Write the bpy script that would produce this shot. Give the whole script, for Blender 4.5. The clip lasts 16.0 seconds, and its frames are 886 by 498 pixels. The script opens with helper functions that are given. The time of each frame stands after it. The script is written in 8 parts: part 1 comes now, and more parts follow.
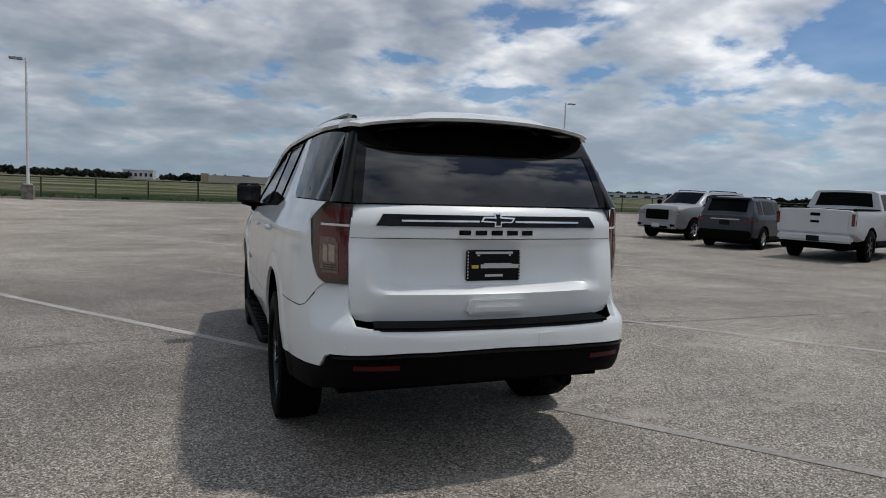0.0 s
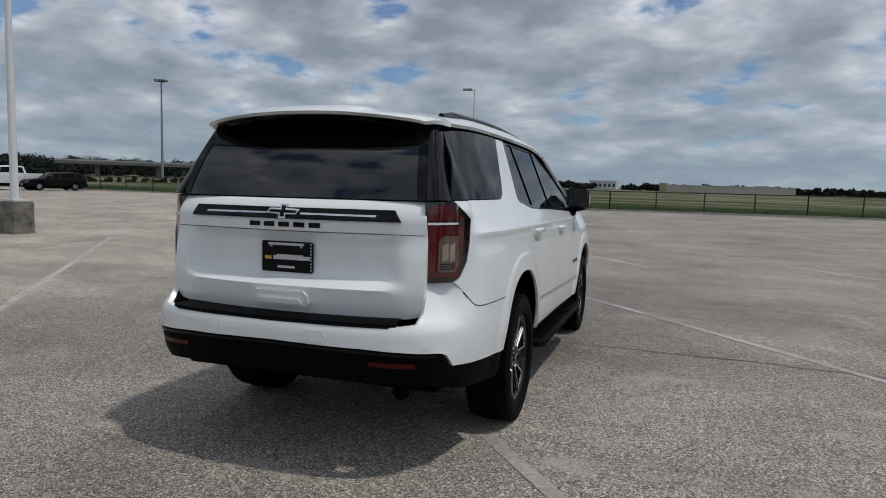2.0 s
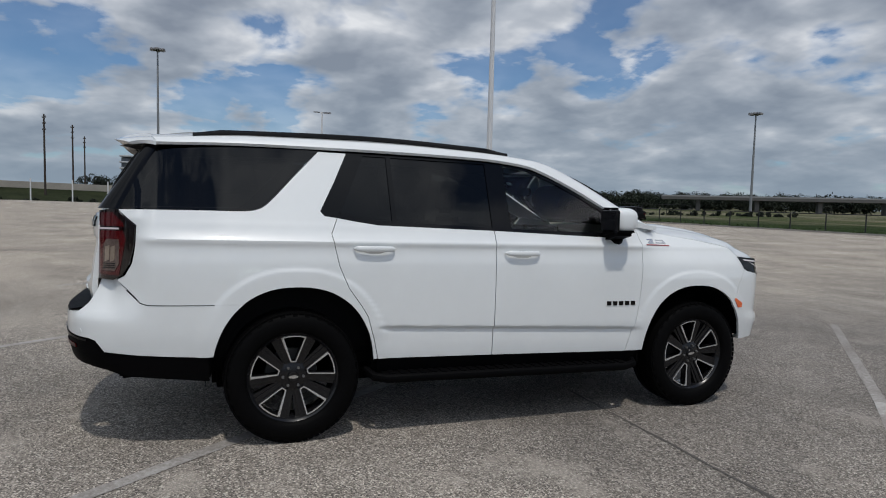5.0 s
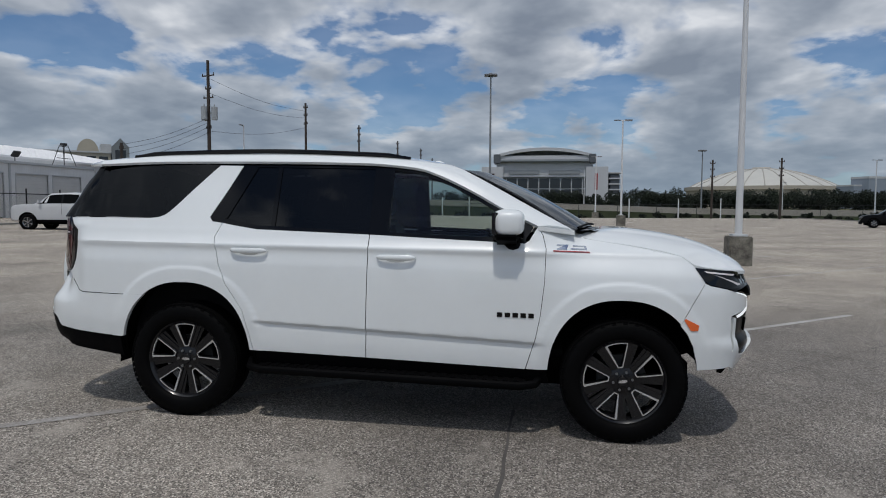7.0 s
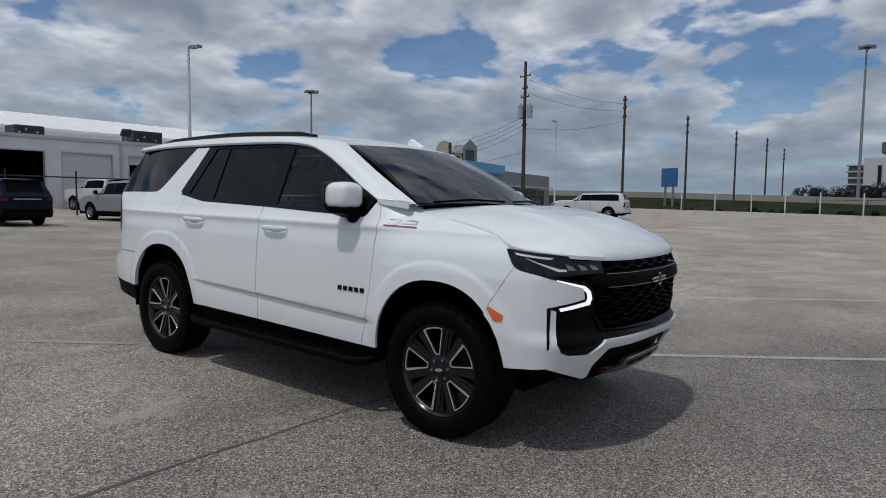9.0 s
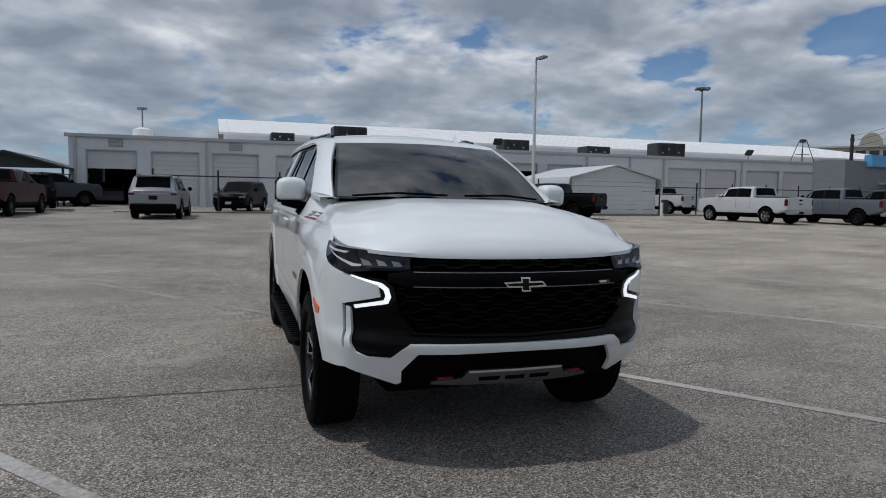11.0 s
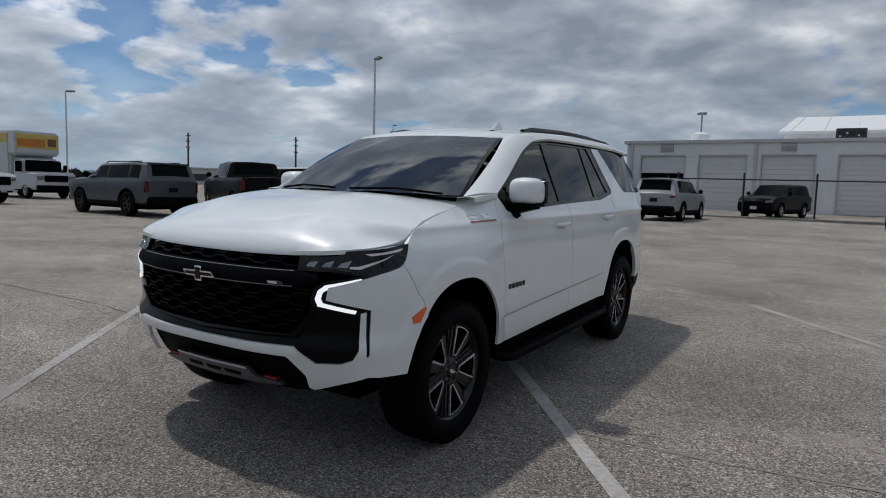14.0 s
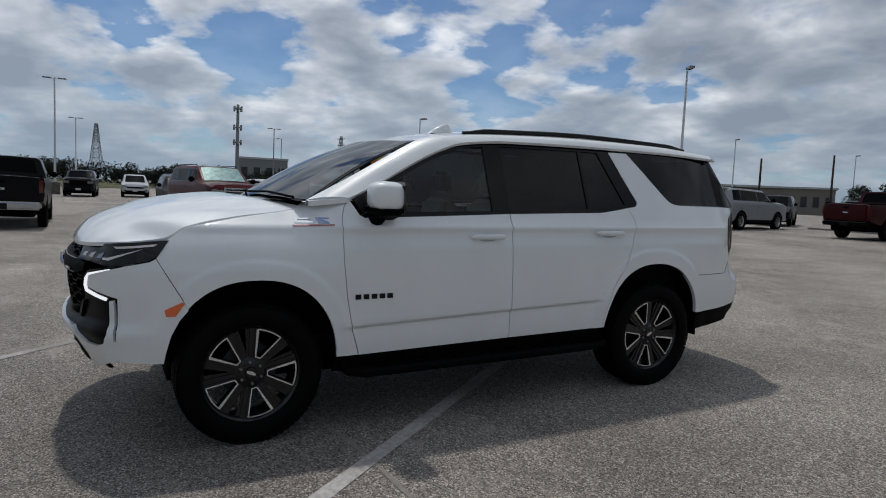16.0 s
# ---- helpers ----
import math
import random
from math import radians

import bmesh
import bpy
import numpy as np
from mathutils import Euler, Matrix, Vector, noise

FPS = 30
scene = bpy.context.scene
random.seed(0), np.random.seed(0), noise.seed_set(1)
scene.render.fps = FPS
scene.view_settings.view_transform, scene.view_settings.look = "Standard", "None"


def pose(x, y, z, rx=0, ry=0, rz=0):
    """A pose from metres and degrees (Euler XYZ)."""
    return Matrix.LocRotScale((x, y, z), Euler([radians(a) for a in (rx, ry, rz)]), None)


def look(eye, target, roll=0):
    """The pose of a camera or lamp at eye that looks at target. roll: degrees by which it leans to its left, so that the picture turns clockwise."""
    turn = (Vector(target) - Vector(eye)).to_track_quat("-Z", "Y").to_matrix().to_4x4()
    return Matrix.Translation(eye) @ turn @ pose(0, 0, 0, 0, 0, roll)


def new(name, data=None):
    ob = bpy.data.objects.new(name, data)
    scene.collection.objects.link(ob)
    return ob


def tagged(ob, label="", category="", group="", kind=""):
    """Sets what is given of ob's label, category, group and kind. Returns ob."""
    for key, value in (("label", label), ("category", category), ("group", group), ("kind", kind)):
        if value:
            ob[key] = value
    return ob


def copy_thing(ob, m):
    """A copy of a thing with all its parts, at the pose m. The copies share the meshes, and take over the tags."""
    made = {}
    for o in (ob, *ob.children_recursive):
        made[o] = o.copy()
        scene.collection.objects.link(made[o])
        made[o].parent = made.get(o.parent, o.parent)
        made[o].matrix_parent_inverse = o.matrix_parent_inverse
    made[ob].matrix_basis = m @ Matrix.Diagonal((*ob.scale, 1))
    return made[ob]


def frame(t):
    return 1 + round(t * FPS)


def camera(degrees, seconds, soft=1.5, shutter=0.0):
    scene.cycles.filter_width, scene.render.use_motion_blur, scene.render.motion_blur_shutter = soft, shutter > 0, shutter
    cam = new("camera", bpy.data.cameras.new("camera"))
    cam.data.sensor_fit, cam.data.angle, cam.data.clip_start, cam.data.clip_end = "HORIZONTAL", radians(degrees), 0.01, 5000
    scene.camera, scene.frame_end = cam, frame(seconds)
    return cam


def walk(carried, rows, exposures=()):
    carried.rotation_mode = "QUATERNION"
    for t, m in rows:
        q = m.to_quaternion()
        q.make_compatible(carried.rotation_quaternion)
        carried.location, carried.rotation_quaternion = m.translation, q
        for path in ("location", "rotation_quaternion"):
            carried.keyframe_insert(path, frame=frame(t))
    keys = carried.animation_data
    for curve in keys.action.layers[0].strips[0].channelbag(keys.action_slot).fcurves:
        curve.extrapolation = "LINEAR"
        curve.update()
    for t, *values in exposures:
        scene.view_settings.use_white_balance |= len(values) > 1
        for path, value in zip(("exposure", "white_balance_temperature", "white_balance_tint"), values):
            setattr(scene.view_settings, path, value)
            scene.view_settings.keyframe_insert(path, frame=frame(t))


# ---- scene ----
cam = camera(68.5, 16.0, 1.0)
PATH = [
    (0, (-1.415, -5.766, 1.514), (-0.733, -3.894, 1.332), 2.34),
    (0.5, (-0.600, -5.932, 1.525), (-0.258, -3.970, 1.338), 2.37),
    (1, (0.223, -5.955, 1.524), (0.218, -3.965, 1.325), 2.28),
    (1.5, (1.048, -5.857, 1.538), (0.710, -3.897, 1.331), 1.87),
    (2, (1.841, -5.592, 1.538), (1.193, -3.711, 1.335), 1.74),
    (2.5, (2.565, -5.228, 1.539), (1.627, -3.472, 1.350), 1.61),
    (3, (3.226, -4.751, 1.549), (2.029, -3.158, 1.375), 1.46),
    (3.5, (3.762, -4.142, 1.556), (2.341, -2.744, 1.397), 1.30),
    (4, (4.253, -3.497, 1.553), (2.645, -2.316, 1.408), 1.04),
    (4.2, (4.415, -3.222, 1.547), (2.745, -2.131, 1.400), 1.21),
    (6.3, (5.381, -0.141, 1.538), (3.386, -0.069, 1.406), 0.72),
    (6.5, (5.375, 0.172, 1.531), (3.379, 0.149, 1.400), 0.59),
    (7, (5.293, 0.954, 1.542), (3.317, 0.675, 1.410), 0.22),
    (7.5, (5.128, 1.732, 1.506), (3.204, 1.204, 1.370), 0.35),
    (8, (4.868, 2.527, 1.486), (3.025, 1.764, 1.341), 0.48),
    (8.2, (4.734, 2.823, 1.470), (2.931, 1.970, 1.322), 0.55),
    (10.3, (2.409, 5.181, 1.394), (1.390, 3.468, 1.234), 0.81),
    (10.5, (2.156, 5.324, 1.405), (1.242, 3.553, 1.243), 0.79),
    (11, (1.475, 5.559, 1.394), (0.838, 3.670, 1.234), 0.76),
    (11.5, (0.770, 5.705, 1.386), (0.425, 3.741, 1.228), 0.73),
    (12, (0.032, 5.724, 1.386), (-0.014, 3.730, 1.230), 0.73),
    (12.5, (-0.702, 5.601, 1.372), (-0.454, 3.623, 1.207), 1.03),
    (13, (-1.450, 5.390, 1.399), (-0.923, 3.469, 1.219), 1.25),
    (13.5, (-2.150, 5.058, 1.406), (-1.355, 3.233, 1.217), 1.57),
    (14, (-2.834, 4.668, 1.412), (-1.781, 2.978, 1.228), 1.61),
    (14.5, (-3.430, 4.161, 1.420), (-2.152, 2.633, 1.250), 1.86),
    (15, (-3.910, 3.567, 1.414), (-2.444, 2.217, 1.249), 2.11),
    (15.5, (-4.332, 2.935, 1.430), (-2.703, 1.785, 1.263), 2.27),
    (16, (-4.674, 2.301, 1.438), (-2.912, 1.369, 1.271), 2.53),
]
walk(cam, [(t, look(e, a, r)) for t, e, a, r in PATH],
     [(0, -0.12, 6620, 10), (4, -0.10, 6600, 10), (7, -0.25, 6450, 10), (8.2, -0.25, 6450, 10), (10.5, -0.26, 6400, 10), (13, -0.27, 6450, 10), (16, -0.29, 6540, 10)])

LOT = (-95.0, 95.0, -62.0, 38.4)      # paved area: x from, to, y from, to
# the lot drains towards a shallow valley on the car's far side: heights along x and along y, linear between
FALL_X = ((-95, -.10), (-50, -.10), (-14, -.035), (-8, -.045), (-3, -.030), (0, 0.0), (10, .075), (60, .27), (95, .30))
FALL_Y = ((-62, .781), (0, 0.0), (3, -.037), (6, -.062), (12, -.065), (38.4, .02))


def along(table, v):
    if v <= table[0][0]:
        return table[0][1]
    for (a, p), (b, q) in zip(table, table[1:]):
        if v <= b:
            return p + (q - p) * (v - a) / (b - a)
    return table[-1][1]


def lot_z(x, y):
    return along(FALL_X, x) + along(FALL_Y, y)


# ---- world and sun ----
SUN_DIR = Vector((0.43, -0.03, 1.0)).normalized()
world = bpy.data.worlds.new("sky")
scene.world = world
world.use_nodes = True
wn, wl = world.node_tree.nodes, world.node_tree.links
wn.clear()


def wmath(op, a, b=None, clamp=False):
    n = wn.new("ShaderNodeMath")
    n.operation, n.use_clamp = op, clamp
    for i, v in enumerate((a, b)):
        if v is None:
            continue
        if isinstance(v, (int, float)):
            n.inputs[i].default_value = v
        else:
            wl.new(v, n.inputs[i])
    return n.outputs[0]


sky = wn.new("ShaderNodeTexSky")
sky.sky_type, sky.sun_disc = "NISHITA", False
sky.sun_elevation, sky.sun_rotation = math.asin(SUN_DIR.z), math.atan2(SUN_DIR.x, SUN_DIR.y)
sky.air_density, sky.dust_density, sky.ozone_density = 1.0, 0.0, 4.5
wtc = wn.new("ShaderNodeTexCoord")
wsep = wn.new("ShaderNodeSeparateXYZ")
wl.new(wtc.outputs["Generated"], wsep.inputs[0])
up = wmath("MAXIMUM", wsep.outputs[2], 0.0)
den = wmath("ADD", wmath("MULTIPLY", up, 0.72), 0.20)
wcomb = wn.new("ShaderNodeCombineXYZ")
wl.new(wmath("DIVIDE", wsep.outputs[0], den), wcomb.inputs[0])
wl.new(wmath("DIVIDE", wsep.outputs[1], den), wcomb.inputs[1])
wl.new(wmath("DIVIDE", wmath("MULTIPLY", up, 1.3), den), wcomb.inputs[2])


def wnoise(scale, detail, rough, shift, warp=0.0):
    m = wn.new("ShaderNodeMapping")
    m.inputs["Location"].default_value = shift
    m.inputs["Scale"].default_value = (scale, scale, scale)
    wl.new(wcomb.outputs[0], m.inputs[0])
    n = wn.new("ShaderNodeTexNoise")
    n.inputs["Scale"].default_value, n.inputs["Detail"].default_value = 1.0, detail
    n.inputs["Roughness"].default_value, n.inputs["Distortion"].default_value = rough, warp
    wl.new(m.outputs[0], n.inputs["Vector"])
    return n.outputs[0]


def wramp(src, stops):
    r = wn.new("ShaderNodeValToRGB")
    while len(r.color_ramp.elements) < len(stops):
        r.color_ramp.elements.new(0.5)
    for e, (p, c) in zip(r.color_ramp.elements, stops):
        e.position, e.color = p, (*c, 1) if len(c) == 3 else (c[0], c[0], c[0], 1)
    wl.new(src, r.inputs[0])
    return r.outputs[0]


# broken cumulus: billows on a flat layer, white where thin and towards their tops, grey below
n_here = wnoise(2.3, 9.0, 0.52, (3.1, 1.7, 0.6), 0.12)
n_body = wnoise(2.3, 4.0, 0.48, (3.1, 1.7, 0.6), 0.12)
n_above = wnoise(2.3, 4.0, 0.48, (3.1, 1.7, 0.82), 0.12)
n_broad = wnoise(0.9, 3.0, 0.5, (7.3, 2.2, 1.1))
cover = wmath("ADD", n_here, wmath("MULTIPLY", wmath("SUBTRACT", n_broad, 0.5), 0.30))
# the deck is closed low down but for the blue openings, and more broken overhead
cover = wmath("ADD", cover, wmath("SUBTRACT", 0.055, wmath("MULTIPLY", wmath("SUBTRACT", up, 0.28, True), 0.20)))
for az, el, wide, deep in ((41, 13, 9, .17), (56, 14.5, 5, .11), (76, 10, 3, .09), (97, 8, 3, .07), (145.5, 12.5, 4.5, .15), (106, 12.5, 3, .10), (115.5, 15.5, 4, .11), (175.5, 7.5, 6.5, .14),
                           (-161, 11.5, 6, .14), (-168, 9.5, 5.5, .12), (172, 16, 5, .13), (-174, 12, 3.5, .10), (157, 6, 6, .08), (-142, 12.5, 5, .15), (-152, 14, 4, .11), (-128, 8.5, 4, .10),
                           (2, 12.5, 6, .16), (-11.5, 10.5, 5, .13), (-24.5, 15.5, 5, .15), (-31.5, 10.2, 4.5, .13), (-40, 14, 5, .14), (-47.5, 9, 3.5, .10)):
    gap = wn.new("ShaderNodeVectorMath")
    gap.operation = "DOT_PRODUCT"
    wl.new(wtc.outputs["Generated"], gap.inputs[0])
    gap.inputs[1].default_value = (math.cos(radians(el)) * math.cos(radians(az)), math.cos(radians(el)) * math.sin(radians(az)), math.sin(radians(el)))
    fall = wn.new("ShaderNodeMapRange")
    fall.interpolation_type = "SMOOTHSTEP"
    fall.inputs["From Min"].default_value, fall.inputs["From Max"].default_value = math.cos(radians(wide * 1.25)), math.cos(radians(wide * .2))
    fall.inputs["To Min"].default_value, fall.inputs["To Max"].default_value = 0.0, deep
    wl.new(gap.outputs["Value"], fall.inputs["Value"])
    cover = wmath("SUBTRACT", cover, fall.outputs[0])
mask = wramp(cover, [(0.385, (0.12,)), (0.435, (0.7,)), (0.492, (1.0,))])
lit = wmath("ADD", wmath("ADD", wmath("MULTIPLY", wmath("SUBTRACT", n_body, n_above), 1.5), wmath("SUBTRACT", 0.99, cover)), wmath("MULTIPLY", wmath("SUBTRACT", n_here, n_body), 0.35))
cloud = wramp(lit, [(0.26, (0.245, 0.29, 0.365)), (0.42, (0.36, 0.41, 0.485)), (0.56, (0.525, 0.57, 0.64)), (0.70, (0.82, 0.85, 0.895))])
# thin veil and haze towards the horizon
low = wramp(up, [(0.0, (1.0,)), (0.06, (0.55,)), (0.22, (0.0,))])
hazemix = wn.new("ShaderNodeMix")
hazemix.data_type = "RGBA"
# clouds near the sun scatter more of its light
vdot = wn.new("ShaderNodeVectorMath")
vdot.operation = "DOT_PRODUCT"
wl.new(wtc.outputs["Generated"], vdot.inputs[0])
vdot.inputs[1].default_value = SUN_DIR
glare = wmath("MULTIPLY", wramp(vdot.outputs["Value"], [(0.60, (0.0,)), (0.85, (0.45,)), (1.0, (1.0,))]), 1.1)
wl.new(wmath("MULTIPLY", low, 0.88), hazemix.inputs[0])
wl.new(cloud, hazemix.inputs[6])
hazemix.inputs[7].default_value = (0.265, 0.345, 0.43, 1)
b_sky = wn.new("ShaderNodeBackground")
b_sky.inputs[1].default_value = 0.075
deep = wn.new("ShaderNodeMix")
deep.data_type, deep.blend_type = "RGBA", "MULTIPLY"
deep.inputs[0].default_value = 1.0
deep.inputs[7].default_value = (0.72, 0.94, 1.12, 1)
wl.new(sky.outputs[0], deep.inputs[6])
wl.new(deep.outputs[2], b_sky.inputs[0])
b_cloud = wn.new("ShaderNodeBackground")
wl.new(hazemix.outputs[2], b_cloud.inputs[0])
side_glow = wmath("MULTIPLY", wmath("MAXIMUM", wsep.outputs[0], 0.0), 0.30)
wl.new(wmath("ADD", wmath("ADD", glare, side_glow), 1.0), b_cloud.inputs[1])
wmix = wn.new("ShaderNodeMixShader")
wl.new(wmath("MAXIMUM", mask, wmath("MULTIPLY", low, 0.8), True), wmix.inputs[0])
wl.new(b_sky.outputs[0], wmix.inputs[1])
wl.new(b_cloud.outputs[0], wmix.inputs[2])
wout = wn.new("ShaderNodeOutputWorld")
wl.new(wmix.outputs[0], wout.inputs[0])

sun = new("sun", bpy.data.lights.new("sun", "SUN"))
sun.data.energy, sun.data.angle, sun.data.color = 2.0, radians(2.2), (1.0, 0.96, 0.90)
sun.rotation_euler = SUN_DIR.to_track_quat("Z", "Y").to_euler()


# ---- materials ----
class Mat:
    """A small node-material builder."""

    def __init__(self, name, color=(0.5, 0.5, 0.5), rough=0.5, metal=0.0, coat=0.0, spec=0.5):
        self.m = bpy.data.materials.new(name)
        self.m.use_nodes = True
        self.n, self.l = self.m.node_tree.nodes, self.m.node_tree.links
        self.b = self.n["Principled BSDF"]
        self.set("Base Color", (*color, 1))
        self.set("Roughness", rough)
        self.set("Metallic", metal)
        self.set("Coat Weight", coat)
        self.set("Coat Roughness", 0.03)
        self.set("Specular IOR Level", spec)
        self.tc = self.n.new("ShaderNodeTexCoord").outputs["Object"]

    def set(self, key, v):
        if isinstance(v, bpy.types.NodeSocket):
            self.l.new(v, self.b.inputs[key])
        else:
            self.b.inputs[key].default_value = v

    def world_coords(self):
        self.tc = self.n.new("ShaderNodeNewGeometry").outputs["Position"]
        return self

    def noise(self, scale, detail=4.0, rough=0.55, stretch=(1, 1, 1), warp=0.0):
        mp = self.n.new("ShaderNodeMapping")
        mp.inputs["Scale"].default_value = [scale * s for s in stretch]
        self.l.new(self.tc, mp.inputs[0])
        t = self.n.new("ShaderNodeTexNoise")
        t.inputs["Scale"].default_value, t.inputs["Detail"].default_value = 1.0, detail
        t.inputs["Roughness"].default_value, t.inputs["Distortion"].default_value = rough, warp
        self.l.new(mp.outputs[0], t.inputs["Vector"])
        return t.outputs[0]

    def voronoi(self, scale, feature="F1", out="Distance"):
        t = self.n.new("ShaderNodeTexVoronoi")
        t.feature = feature
        t.inputs["Scale"].default_value = scale
        self.l.new(self.tc, t.inputs["Vector"])
        return t.outputs[out]

    def ramp(self, src, stops):
        r = self.n.new("ShaderNodeValToRGB")
        while len(r.color_ramp.elements) < len(stops):
            r.color_ramp.elements.new(0.5)
        for e, (p, c) in zip(r.color_ramp.elements, stops):
            c = (c, c, c) if isinstance(c, (int, float)) else c
            e.position, e.color = p, (*c, 1)
        self.l.new(src, r.inputs[0])
        return r.outputs[0]

    def mix(self, fac, a, b, mode="MIX"):
        x = self.n.new("ShaderNodeMix")
        x.data_type, x.blend_type = "RGBA", mode
        for i, v in ((0, fac), (6, a), (7, b)):
            if isinstance(v, bpy.types.NodeSocket):
                self.l.new(v, x.inputs[i])
            elif i == 0:
                x.inputs[0].default_value = v
            else:
                x.inputs[i].default_value = (*v, 1)
        return x.outputs[2]

    def math(self, op, a, b=0.0):
        x = self.n.new("ShaderNodeMath")
        x.operation = op
        for i, v in ((0, a), (1, b)):
            if isinstance(v, bpy.types.NodeSocket):
                self.l.new(v, x.inputs[i])
            else:
                x.inputs[i].default_value = v
        return x.outputs[0]

    def bump(self, src, strength=0.3, dist=0.01):
        x = self.n.new("ShaderNodeBump")
        x.inputs["Strength"].default_value, x.inputs["Distance"].default_value = strength, dist
        self.l.new(src, x.inputs["Height"])
        self.l.new(x.outputs[0], self.b.inputs["Normal"])
        return self

    def grime(self, color, dark, scale=3.0, fine=40.0, lo=0.35, hi=0.7):
        """Base colour with patches and a fine speckle of a darker tone."""
        f = self.math("ADD", self.math("MULTIPLY", self.noise(scale, 6.0, 0.6), 0.7), self.math("MULTIPLY", self.noise(fine, 3.0), 0.3))
        self.set("Base Color", self.ramp(f, [(lo, dark), (hi, color)]))
        return self


def plain(name, color, rough=0.5, metal=0.0, coat=0.0, vary=0.12, scale=4.0, fine=60.0, spec=0.5, bump=0.0):
    m = Mat(name, color, rough, metal, coat, spec)
    m.grime(color, tuple(c * (1 - vary) for c in color), scale, fine)
    if vary:
        m.set("Roughness", m.math("ADD", m.math("MULTIPLY", m.noise(scale * 2.3, 5.0), 0.12), rough - 0.06))
    if bump:
        m.bump(m.noise(fine * 3, 3.0), bump, 0.004)
    return m.m


def glass(name, tint, rough=0.01, ior=1.5):
    m = bpy.data.materials.new(name)
    m.use_nodes = True
    n, l = m.node_tree.nodes, m.node_tree.links
    n.clear()
    tr, gl, fr, mx, o = (n.new("ShaderNode" + k) for k in ("BsdfTransparent", "BsdfGlossy", "Fresnel", "MixShader", "OutputMaterial"))
    tr.inputs[0].default_value = (*tint, 1)
    gl.inputs["Roughness"].default_value = rough
    fr.inputs[0].default_value = ior
    l.new(fr.outputs[0], mx.inputs[0]), l.new(tr.outputs[0], mx.inputs[1]), l.new(gl.outputs[0], mx.inputs[2])
    l.new(mx.outputs[0], o.inputs[0])
    return m


def glow(name, color, strength):
    m = Mat(name, color, 0.3)
    m.set("Emission Color", (*color, 1))
    m.set("Emission Strength", strength)
    return m.m


def car_paint(name, color, metal=0.0, rough=0.38):
    m = Mat(name, color, rough, metal, 1.0)
    dust = m.noise(2.0, 6.0, 0.65)
    m.set("Base Color", m.ramp(dust, [(0.35, tuple(c * 0.955 for c in color)), (0.65, color)]))
    m.set("Coat Roughness", m.ramp(m.noise(9.0, 5.0), [(0.3, 0.04), (0.8, 0.11)]))
    return m.m


WHITE = car_paint("white_paint", (0.755, 0.78, 0.78))
GLOSS_BLACK = plain("gloss_black", (0.003, 0.003, 0.0035), 0.06, 0.0, 0.0, 0.2, spec=0.22)
PIANO = plain("piano_black", (0.012, 0.012, 0.014), 0.10, 0.0, 0.6, 0.1)
PLASTIC = plain("black_plastic", (0.0032, 0.0032, 0.0036), 0.55, vary=0.25, fine=140.0, bump=0.12, spec=0.035)
GREY_PLASTIC = plain("dark_grey_plastic", (0.0028, 0.0028, 0.003), 0.32, vary=0.2, fine=140.0, spec=0.10)
UNDER = plain("underbody_black", (0.003, 0.003, 0.003), 0.9, vary=0.3, spec=0.05)
RUBBER = plain("tyre_rubber", (0.003, 0.003, 0.0032), 0.6, vary=0.3, scale=8.0, bump=0.15, spec=0.05)
RIM_DARK = plain("dark_wheel_paint", (0.007, 0.007, 0.008), 0.25, 0.0, 0.2, 0.1, spec=0.3)
MACHINED = plain("machined_aluminium", (0.72, 0.73, 0.74), 0.25, 0.85, 0.5, 0.06)
STEEL = plain("grey_steel", (0.25, 0.25, 0.25), 0.45, 0.8, vary=0.2)
CHROME = plain("chrome", (0.75, 0.76, 0.78), 0.12, 1.0, vary=0.03)
SILVER = plain("silver_skid_paint", (0.13, 0.13, 0.135), 0.4, 0.6, vary=0.1)
SILVER_LIP = plain("bright_skid_edge", (0.50, 0.50, 0.51), 0.4, 0.0, vary=0.1)
RED_HOOK = plain("red_paint", (0.30, 0.010, 0.012), 0.35, coat=0.5, vary=0.1)
REFLECTOR = plain("dark_red_reflector", (0.06, 0.004, 0.005), 0.25, vary=0.2, spec=0.2)
AMBER = plain("amber_lens", (0.80, 0.13, 0.02), 0.2, coat=1.0, vary=0.08)
LENS_SMOKE = plain("smoked_clear_lens", (0.16, 0.115, 0.10), 0.12, coat=1.0, vary=0.5, scale=40.0)
TAIL_RED = plain("red_lens", (0.085, 0.004, 0.006), 0.12, coat=1.0, vary=0.2)
TAIL_DEEP = plain("smoked_red_lens", (0.006, 0.003, 0.003), 0.10, coat=1.0, vary=0.2)
LENS_CLEAR = plain("clear_lens", (0.42, 0.34, 0.27), 0.12, 0.3, 1.0, 0.35, 30.0, 90.0)
LENS_WHITE = plain("white_lens_strip", (0.72, 0.66, 0.66), 0.2, coat=1.0, vary=0.05)
LAMP_DARK = plain("headlamp_dark_lens", (0.006, 0.0065, 0.0075), 0.05, 0.0, 0.1, 0.2, spec=0.3)
LAMP_GREY = plain("headlamp_reflector", (0.20, 0.21, 0.23), 0.15, 0.7, 1.0, 0.15, 14.0)
DRL = glow("running_lamp", (0.95, 0.98, 1.0), 0.78)
GLASS_DARK = glass("privacy_glass", (0.020, 0.021, 0.022), ior=1.42)
GLASS_FRONT = glass("tinted_glass", (0.72, 0.80, 0.76), ior=1.5)
GLASS_SHIELD = glass("windscreen_glass", (0.14, 0.17, 0.165), ior=2.1)
